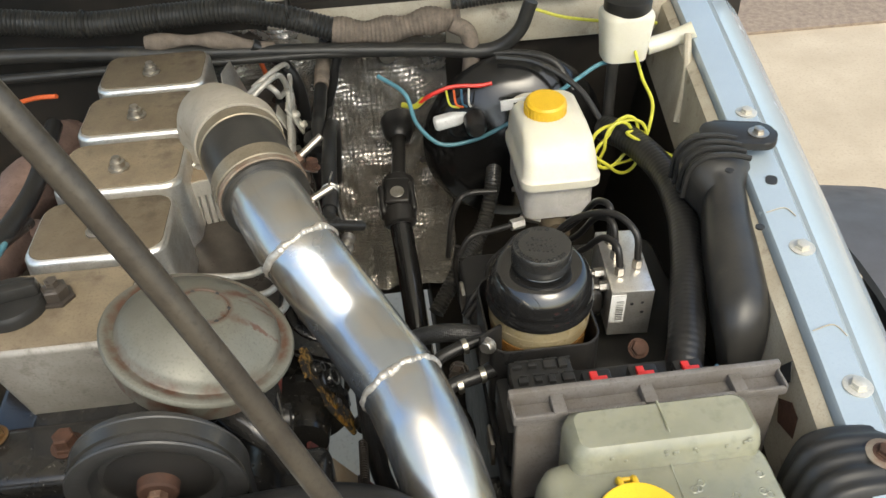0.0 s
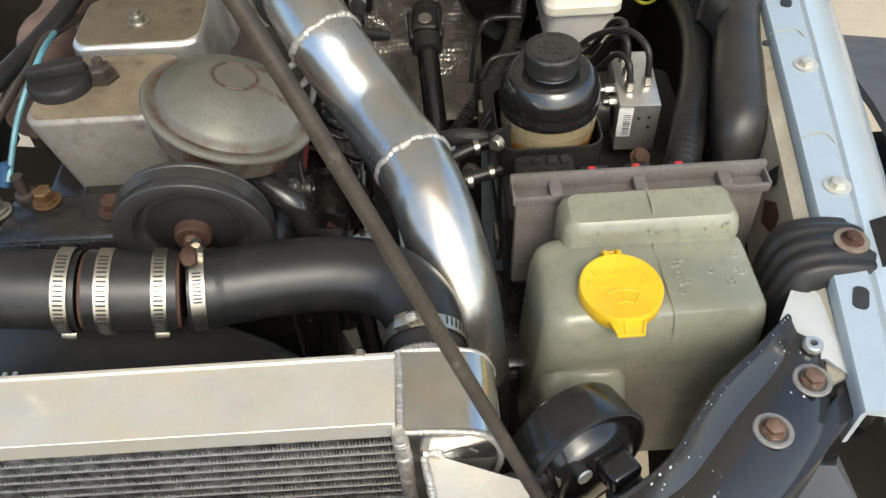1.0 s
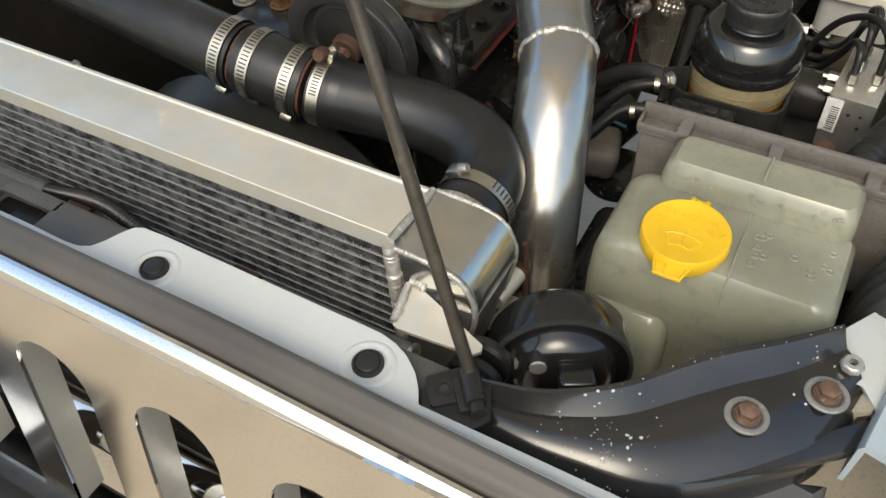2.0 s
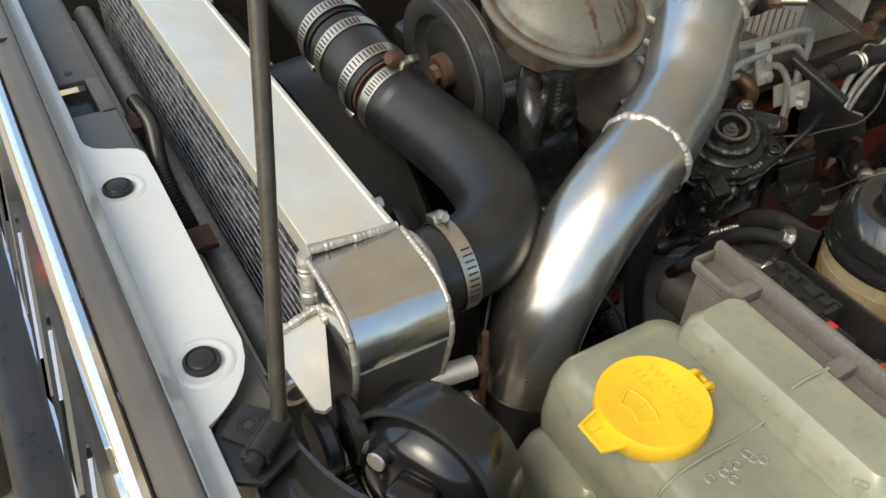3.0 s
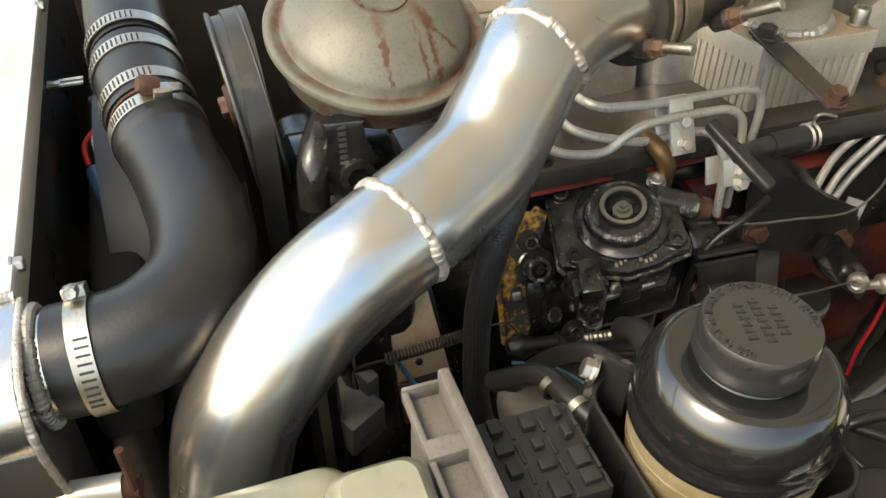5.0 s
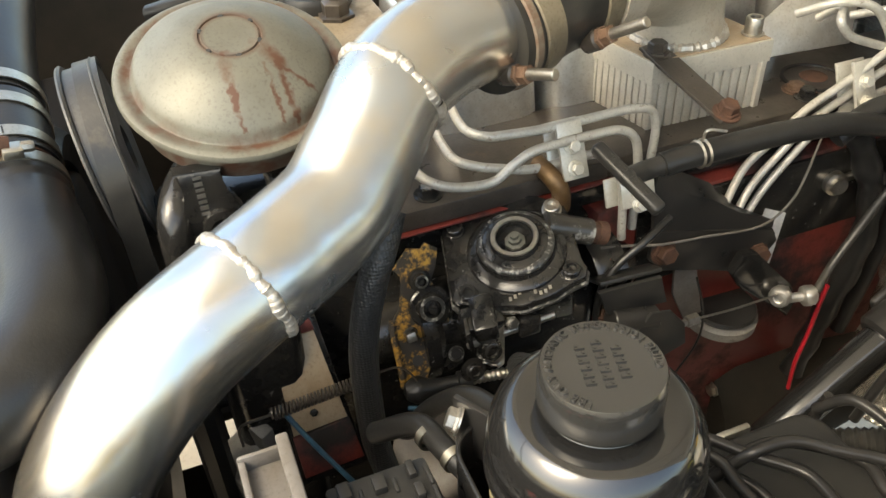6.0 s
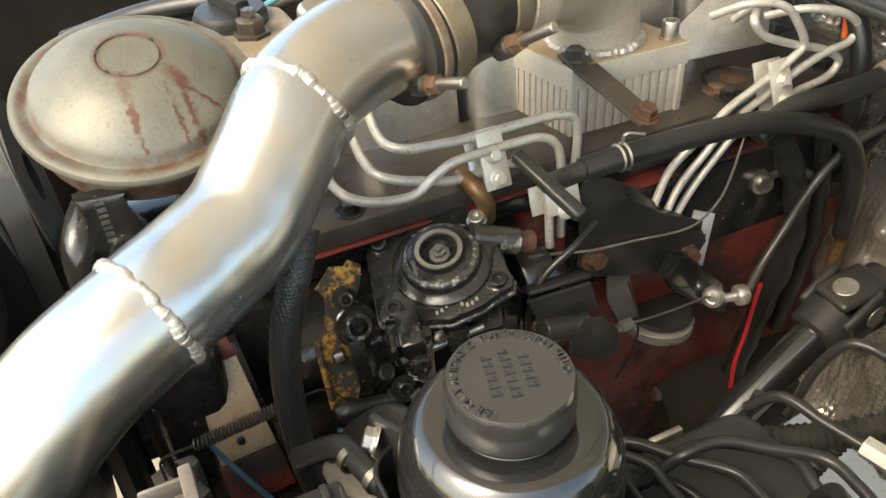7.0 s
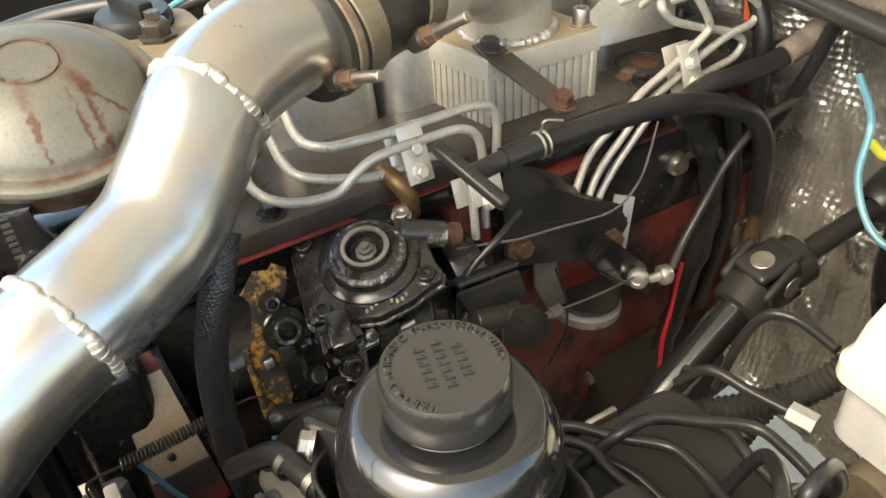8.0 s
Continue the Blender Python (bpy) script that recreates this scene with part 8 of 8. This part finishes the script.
    part("body", lathe((0.10, 0.80, 0.92), (0.2, 1, -0.1), [(0, 0), (0.03, 0), (0.038, 0.01), (0.038, 0.05), (0.025, 0.06), (0, 0.06)], 24), BLACK_CAST, gbx)
    part("cover", box((0.11, 0.745, 0.93), (0.07, 0.06, 0.05), Euler((0.2, 0.1, 0.3)).to_matrix(), 0.012, 3), PLASTIC_DUST, gbx)
    wb = thing("clip_block", (0.06, 0.61, 0.93), "white plastic clip block beside the engine, coloured grey for shade", "clip")
    # white plastic, its shade put into the grey colour
    part("block", box((0.022, 0.597, 0.885), (0.05, 0.04, 0.05), Euler((0.1, 0.15, 0.5)).to_matrix(), 0.003), GREY_PLASTIC, wb)
    part("upright", box((0.012, 0.612, 0.905), (0.03, 0.014, 0.06), Euler((0.1, 0.15, 0.5)).to_matrix(), 0.003), GREY_PLASTIC, wb)


BRAID = embossed(surface("braided_rubber", (0.018, 0.018, 0.018), 0.35, 0.0, (0.03, 0.03, 0.03), scale=60, bump=0.2), "F1", 400, 0.5, 0.0018)
build_brackets()


def build_steering():
    s = thing("steering_shaft", (0.13, 1.2, 0.9), "black steering shaft with a universal joint", "steering shaft")
    lo, uj, up = V((0.135, 1.0, 0.775)), V((0.122, 1.21, 0.912)), V((0.137, 1.37, 0.958))
    d = (uj - lo).normalized()
    part("lower_shaft", tube([lo, uj - d * 0.03], 0.0185, 24), BLACK_GLOSS, s)
    part("splines", tube([uj - d * 0.045, uj - d * 0.025], lambda u, r: 0.0155, 22), BRASS, s)
    e = (up - uj).normalized()
    part("upper_shaft", tube([uj + e * 0.05, up], 0.012, 18), BLACK_SATIN, s)
    for c, w, sgn in ((uj - d * 0.012, d, 1), (uj + e * 0.045, e, -1)):
        q = frame_of(w)
        part("yoke", b_lathe(bmesh.new(), c - w * 0.018, w, [(0, 0), (0.023, 0), (0.027, 0.004), (0.027, 0.03), (0.02, 0.036), (0, 0.036)], 28), BLACK_SATIN, s)
        for k in (-1, 1):
            side = q @ (V((1, 0, 0)) if sgn > 0 else V((0, 1, 0)))
            part("ear", box(c + side * 0.025 * k + w * 0.026 * sgn, (0.010, 0.042, 0.052), q if sgn > 0 else q @ Euler((0, 0, math.pi / 2)).to_matrix(), 0.006, 3), BLACK_SATIN, s)
            part("bearing_cap", cyl(c + side * 0.027 * k + w * 0.032 * sgn, c + side * (0.0312 if k > 0 else -0.0312) + w * 0.032 * sgn, 0.0115, 20, 0.0005), STEEL, s)
    part("boot", lathe(up + V((0, -0.02, 0)), (0, 1, 0.1), [(0.013, 0), (0.022, 0.008), (0.028, 0.03), (0.03, 0.05), (0, 0.05)], 28), RUBBER, s)
    b = thing("brake_pipes", (0.27, 0.95, 0.98), "black coated brake pipes bunched beside the reservoir", "brake pipes")
    for pts in (
        [(0.19, 0.893, 0.965), (0.205, 0.906, 0.985), (0.235, 0.932, 0.985), (0.261, 0.955, 0.985), (0.281, 0.957, 0.985), (0.301, 0.955, 0.985), (0.328, 0.945, 0.995), (0.35, 0.912, 1.04), (0.365, 0.878, 1.085), (0.373, 0.852, 1.09), (0.375, 0.84, 1.068)],
        [(0.225, 0.9, 0.96), (0.228, 0.925, 0.98), (0.23, 0.946, 0.986), (0.238, 0.966, 0.986), (0.259, 0.991, 0.985), (0.272, 0.999, 0.985), (0.291, 0.994, 0.985), (0.333, 0.99, 0.985), (0.355, 0.965, 1.02), (0.368, 0.92, 1.085), (0.376, 0.885, 1.1), (0.378, 0.87, 1.068)],
        [(0.228, 0.905, 0.965), (0.235, 0.929, 0.99), (0.241, 0.957, 0.996), (0.258, 0.979, 0.995), (0.286, 1.009, 0.995), (0.313, 1.01, 0.995), (0.341, 1.006, 0.995), (0.36, 0.985, 1.03), (0.372, 0.94, 1.095), (0.379, 0.912, 1.105), (0.379, 0.9, 1.068)],
        [(0.4, 0.85, 1.068), (0.398, 0.862, 1.1), (0.38, 0.89, 1.11), (0.345, 0.93, 1.08), (0.32, 0.955, 1.03), (0.3, 0.96, 0.965)],
        [(0.19, 0.88, 0.97), (0.209, 0.898, 0.98), (0.227, 0.911, 0.98), (0.247, 0.91, 0.98), (0.271, 0.912, 0.98), (0.3, 0.915, 0.975), (0.34, 0.92, 0.98)],
        [(0.2, 1.024, 0.955), (0.219, 1.035, 0.98), (0.253, 1.044, 0.98), (0.282, 1.052, 0.98)],
        [(0.2, 0.9, 0.95), (0.24, 0.93, 0.96), (0.3, 0.94, 0.95), (0.36, 0.93, 0.96)],
        [(0.19, 1.09, 0.9), (0.2, 1.1, 0.97), (0.214, 1.106, 0.998), (0.23, 1.114, 1.0), (0.27, 1.112, 1.0)],
        [(0.2, 1.035, 0.965), (0.195, 1.03, 0.93), (0.2, 1.0, 0.88)],
    ):
        part("pipe", tube(pts, 0.0044, 12), BLACK_SATIN, b)
    part("pipe_nut", lathe((0.281, 1.052, 0.98), (1, 0.25, 0), [(0, 0), (0.0085, 0), (0.0085, 0.02), (0, 0.02)], 6), CAST_RIM, b)
    c = thing("grey_conduit", (0.2, 1.1, 0.9), "grey corrugated conduit low behind the pipes", "conduit")
    part("conduit", tube([(0.16, 1.0, 0.87), (0.2, 1.05, 0.9), (0.25, 1.12, 0.93), (0.27, 1.16, 0.97), (0.28, 1.2, 0.98)], ribbed(0.0115, 0.006, 0.0011), 16, 8, True, 0.0015), RUBBER_OLD, c)
    part("branch", tube([(0.24, 1.11, 0.93), (0.235, 1.09, 0.9), (0.23, 1.07, 0.86)], ribbed(0.008, 0.005, 0.001), 12, 8, True, 0.0012), RUBBER_OLD, c)


build_steering()


# ---- bulkhead wiring and small things ----
def build_bulkhead_wires():
    l = thing("main_loom", (0, 1.36, 1.2), "thick black corrugated wiring loom with brown taped joints", "wiring loom")
    part("conduit", tube([(-0.56, 1.36, 1.228), (-0.447, 1.36, 1.224), (-0.327, 1.36, 1.209), (-0.199, 1.36, 1.212), (-0.1, 1.36, 1.212), (-0.03, 1.36, 1.196), (0.05, 1.36, 1.166)], ribbed(0.0185, 0.0065, 0.0013), 18, 8, True, 0.0016), RUBBER_OLD, l)
    part("taped_section", b_tube(bmesh.new(), [(0.045, 1.36, 1.166), (0.1, 1.36, 1.158), (0.15, 1.36, 1.16), (0.2, 1.36, 1.168), (0.25, 1.36, 1.165)], lambda u, r: 0.02 + 0.003 * math.sin(r * 90) + 0.0008 * math.sin(r * 900), 18, 8, True, 0.002), TAPE, l)
    part("branch", tube([(0.235, 1.35, 1.165), (0.26, 1.345, 1.15), (0.265, 1.34, 1.11), (0.262, 1.34, 1.07)], 0.014, 14), TAPE, l)
    part("far_conduit", tube([(0.24, 1.38, 1.185), (0.35, 1.385, 1.19), (0.46, 1.385, 1.185)], ribbed(0.011, 0.006, 0.001), 14, 8, True, 0.0016), RUBBER_OLD, l)
    for x in (-0.33, -0.22, -0.02):
        part("cable_tie", lathe((x, 1.36, 1.21), (1, 0, 0.02), [(0.019, 0), (0.0215, 0.001), (0.0215, 0.004), (0.019, 0.005)], 24), PLASTIC, l)
    t = thing("vacuum_hose", (0, 1.34, 1.15), "long black rubber hose along the bulkhead", "hose")
    part("hose", tube([(-0.56, 1.33, 1.18), (-0.457, 1.335, 1.18), (-0.207, 1.335, 1.162), (0.054, 1.335, 1.143), (0.2, 1.335, 1.13), (0.3, 1.335, 1.122), (0.34, 1.33, 1.15), (0.36, 1.33, 1.2)], 0.0115, 14), RUBBER_OLD, t)
    part("second_hose", tube([(-0.56, 1.32, 1.15), (-0.3, 1.32, 1.15), (-0.1, 1.325, 1.145), (0.05, 1.33, 1.14), (0.3, 1.33, 1.118), (0.39, 1.3, 1.11), (0.42, 1.27, 1.07)], 0.007, 12), RUBBER_OLD, t)
    part("taped_run", tube([(-0.24, 1.34, 1.18), (-0.16, 1.34, 1.178), (-0.1, 1.335, 1.17), (-0.05, 1.34, 1.15)], lambda u, r: 0.011 + 0.003 * math.sin(r * 70), 12), TAPE, t)

    def strand(name, mat, pts, r, label, cat="wire"):
        w = thing(name, pts[0], label, cat)
        part("strand", tube(pts, r, 8, 10), mat, w)
        return w
    strand("teal_wire", W_TEAL, [(0.11, 1.31, 1.105), (0.15, 1.28, 1.085), (0.165, 1.26, 1.04), (0.20, 1.25, 1.005), (0.25, 1.25, 1.005), (0.31, 1.25, 1.03), (0.37, 1.25, 1.065), (0.42, 1.25, 1.1), (0.46, 1.26, 1.118), (0.49, 1.27, 1.11)], 0.0034, "teal insulated wire looping before the bulkhead")
    strand("red_wire", W_RED, [(0.165, 1.29, 1.055), (0.19, 1.28, 1.078), (0.225, 1.28, 1.09), (0.27, 1.28, 1.088), (0.29, 1.28, 1.09)], 0.0034, "short red insulated wire at the bulkhead")
    strand("green_wire", W_YELLOW, [(0.145, 1.3, 1.055), (0.165, 1.29, 1.055), (0.18, 1.285, 1.07)], 0.0045, "yellow-green crimp joint in a wire")
    pts = []
    for i in range(90):
        a = i * 0.33
        r = 0.042 + 0.008 * math.sin(i * 0.9) - i * 0.0001
        pts.append(V((0.455 + r * math.cos(a) * 0.9, 1.12 + 0.012 * math.sin(i * 0.37), 1.055 + r * math.sin(a) * 0.95)))
    pts = [V((0.505, 1.25, 1.15)), V((0.507, 1.2, 1.12)), V((0.51, 1.15, 1.1))] + pts[:62] + [V((0.51, 1.05, 1.075))]
    strand("yellow_wire_coil", W_YELLOW, pts, 0.0026, "loose coil of yellow wire beside the fluid reservoir", "wire coil")
    strand("yellow_wire", W_YELLOW, [(0.37, 1.37, 1.17), (0.42, 1.36, 1.155), (0.5, 1.36, 1.14), (0.58, 1.36, 1.13)], 0.0028, "yellow wire along the cowl")
    strand("thin_blue_wire", W_BLUE, [(0.045, 0.632, 0.975), (0.06, 0.65, 0.94), (0.075, 0.672, 0.9), (0.08, 0.7, 0.84)], 0.0022, "thin dark blue wire beside the alloy plate")
    strand("thin_blue_wire", W_BLUE, [(0.07, 0.73, 0.955), (0.09, 0.755, 0.962), (0.115, 0.775, 0.96), (0.14, 0.785, 0.95)], 0.0018, "thin dark blue wire below the pump")
    strand("grey_cable", RUBBER_OLD, [(0.30, 1.3, 1.125), (0.36, 1.28, 1.12), (0.42, 1.24, 1.09), (0.45, 1.2, 1.05)], 0.005, "grey cable arching over the brake servo", "cable")
    strand("orange_wire", W_ORANGE, [(-0.085, 1.375, 1.14), (-0.076, 1.372, 1.112), (-0.07, 1.37, 1.086)], 0.004, "orange wire by the bulkhead")
    strand("orange_wire", W_ORANGE, [(-0.44, 1.3, 1.12), (-0.4, 1.28, 1.135), (-0.37, 1.27, 1.14)], 0.0035, "orange wire by the bulkhead")
    c = thing("wire_connector", (0.23, 1.27, 1.06), "pale torn connector with loose wire ends", "connector")
    part("shell", box((0.23, 1.275, 1.035), (0.075, 0.02, 0.022), Euler((0, radians(-8), 0.1)).to_matrix(), 0.006, 3), LABEL, c)
    for k in range(4):
        part("wire_end", tube([(0.215 + 0.012 * k, 1.27, 1.09), (0.22 + 0.01 * k, 1.262, 1.068), (0.235 + 0.006 * k, 1.265, 1.06)], 0.0018, 6), (W_YELLOW, W_ORANGE, W_BLUE, W_WHITE)[k], c)
    t2 = thing("paper_tag", (0.31, 1.2, 1.1), "white tag with dark bars on the brake servo", "tag")
    part("sheet", box((0.315, 1.185, 1.105), (0.055, 0.002, 0.022), Euler((0.3, radians(-6), 0)).to_matrix(), 0.0005), LABEL, t2)
    part("printed_bar", box((0.322, 1.183, 1.106), (0.03, 0.001, 0.006), Euler((0.3, radians(-6), 0)).to_matrix(), 0), INK_AND_HOLE, t2)
    o = thing("clutch_fluid_tank", (0.5, 1.26, 1.14), "cream plastic remote fluid tank on a bracket", "fluid tank")
    part("tank", b_pan(bmesh.new(), 0.455, 1.235, 0.535, 1.3, 1.125, 1.205, 0.02, 0.012, -0.006), WHITE_TANK, o)
    part("collar", lathe((0.495, 1.268, 1.2), (0, 0, 1), [(0, 0), (0.033, 0), (0.036, 0.004), (0.036, 0.02), (0.03, 0.024), (0, 0.024)], 28), PLASTIC, o)
    part("arm", tube([(0.53, 1.26, 1.14), (0.57, 1.26, 1.15), (0.6, 1.255, 1.165)], 0.013, 12), WHITE_TANK, o)
    part("feed_hose", tube([(0.475, 1.25, 1.125), (0.475, 1.25, 1.08), (0.47, 1.23, 1.0)], 0.009, 12), RUBBER_OLD, o)
    r = thing("wing_stay", (0.59, 1.2, 1.0), "grimy cream painted stay beside the bulkhead", "stay")
    part("stay", tube([(0.585, 1.24, 1.165), (0.575, 1.2, 1.12), (0.555, 1.16, 1.06)], 0.006, 8), PAINT_GRIMY, r)
    bh = thing("bulkhead_hose", (0.0, 1.36, 1.0), "black rubber hoses hanging before the foil shield", "hose")
    part("hose", tube([(-0.08, 1.335, 1.165), (-0.048, 1.34, 1.138), (-0.025, 1.34, 1.1), (-0.016, 1.34, 1.044), (-0.023, 1.34, 0.99), (-0.042, 1.34, 0.941)], 0.0105, 14), RUBBER, bh)
    part("thin_hose", tube([(0.07, 1.35, 1.155), (0.048, 1.35, 1.121), (0.036, 1.35, 1.076), (0.008, 1.35, 1.003), (-0.02, 1.35, 0.943)], 0.0075, 12), RUBBER, bh)
    lo = thing("engine_loom", (0.0, 1.26, 0.8), "black taped wiring loom down the red block", "wiring")
    part("sleeve", tube([(0.0, 1.215, 1.06), (0.0, 1.245, 1.01), (0.0, 1.272, 0.95), (0.0, 1.275, 0.88), (-0.005, 1.262, 0.8), (-0.01, 1.245, 0.7)], lambda u, r: 0.013 + 0.0015 * math.sin(r * 120), 14), RUBBER, lo)
    part("second_sleeve", tube([(-0.01, 1.29, 1.04), (-0.008, 1.31, 0.97), (-0.008, 1.32, 0.88), (-0.01, 1.3, 0.75)], 0.009, 12), RUBBER, lo)
    part("red_strand", tube([(0.013, 1.231, 0.862), (0.012, 1.229, 0.834), (0.012, 1.226, 0.791), (0.012, 1.22, 0.748), (0.012, 1.222, 0.7)], 0.0026, 8), WIRE_CRIMSON, lo, "short red strand")
    # oily yellow pipe in front of the foil
    y = thing("heat_pipe", (0.0, 1.34, 0.9), "oil-browned yellow pipe along the bulkhead", "pipe")
    part("pipe", tube([(0.0, 1.35, 1.01), (0.006, 1.35, 0.96), (0.01, 1.35, 0.914), (0.007, 1.35, 0.856), (0.004, 1.35, 0.78)], lambda u, r: 0.008 + 0.0012 * math.sin(r * 160), 12), BRASS, y)
    # wire and plug under the black hose
    w = thing("fan_connector", (-0.2, 0.43, 1.05), "grey two-way plug with red and white wires", "connector")
    part("plug", box((-0.28, 0.44, 1.063), (0.05, 0.022, 0.016), Euler((0.2, 0, radians(20))).to_matrix(), 0.003), PLASTIC_DUST, w)
    part("red_strand", tube([(-0.258, 0.43, 1.06), (-0.23, 0.415, 1.055), (-0.21, 0.416, 1.045)], 0.0028, 8), W_RED, w)
    part("white_strand", tube([(-0.256, 0.434, 1.06), (-0.225, 0.425, 1.062), (-0.195, 0.43, 1.05), (-0.16, 0.432, 1.035)], 0.0028, 8), W_WHITE, w)
    part("taped_strand", tube([(-0.2, 0.42, 1.045), (-0.16, 0.428, 1.04), (-0.11, 0.437, 1.03), (-0.08, 0.442, 1.02)], 0.007, 10), W_BLUE, w)
    f = thing("cooler_tab", (-0.26, 0.41, 1.1), "bare forked alloy tab on the intercooler", "tab")
    for s in (-1, 1):
        part("prong", box((-0.263 + 0.0045 * s, 0.412, 1.105), (0.004, 0.03, 0.003), None, 0.0008), RAW_ALU, f)
    part("root", box((-0.263, 0.401, 1.105), (0.013, 0.012, 0.003), None, 0.0008), RAW_ALU, f)
    # far side of the engine
    sd = thing("side_panel", (-0.55, 0.8, 0.5), "dark grimy splash panel beside the engine", "splash panel")
    part("panel", box((-0.52, 0.9, 0.62), (0.4, 0.8, 0.02), Euler((0, radians(8), 0)).to_matrix(), 0.004), DARK_STEEL, sd)
    part("edge", tube([(-0.34, 0.52, 0.6), (-0.34, 1.28, 0.6)], 0.01, 10), DARK_STEEL, sd)
    e = thing("exhaust_manifold", (-0.4, 1.0, 1.0), "rusty brown exhaust manifold across the engine", "exhaust manifold")
    part("log", tube([(-0.38, 0.85, 1.06), (-0.4, 1.0, 1.07), (-0.39, 1.2, 1.07), (-0.38, 1.3, 1.05)], lambda u, r: 0.035 + 0.006 * math.sin(r * 50), 16), MANIFOLD, e)
    for y_ in (0.9, 1.03, 1.155, 1.28):
        part("port", tube([(-0.31, y_, 1.05), (-0.39, y_, 1.065)], 0.024, 14), MANIFOLD, e)
    h = thing("heater_hoses", (-0.4, 0.8, 1.1), "dark pipes and hoses beside the exhaust manifold", "hoses")
    part("hose", tube([(-0.5, 0.62, 1.1), (-0.42, 0.72, 1.14), (-0.36, 0.85, 1.15), (-0.34, 1.0, 1.14), (-0.36, 1.2, 1.13)], 0.012, 14), RUBBER, h)
    part("pipe", tube([(-0.44, 0.68, 1.06), (-0.38, 0.78, 1.12), (-0.345, 0.88, 1.15), (-0.34, 0.98, 1.12)], 0.0075, 12), BROWN_STEEL, h)
    part("thin_line", tube([(-0.37, 0.72, 1.07), (-0.355, 0.78, 1.12), (-0.33, 0.84, 1.16), (-0.335, 0.9, 1.15)], 0.0035, 8), W_TEAL, h)
    part("blue_clip", cyl((-0.38, 0.725, 1.06), (-0.37, 0.735, 1.085), 0.007, 10), wire_mat("blue_clip", (0.04, 0.1, 0.22)), h)
    for x_, y_ in ((-0.345, 0.70), (-0.40, 0.73)):
        part("fitting", lathe((x_, y_, 1.05), (0, 0, 1), [(0, 0), (0.012, 0), (0.012, 0.02), (0.007, 0.022), (0.007, 0.045), (0, 0.045)], 10), BROWN_STEEL, h)


build_bulkhead_wires()
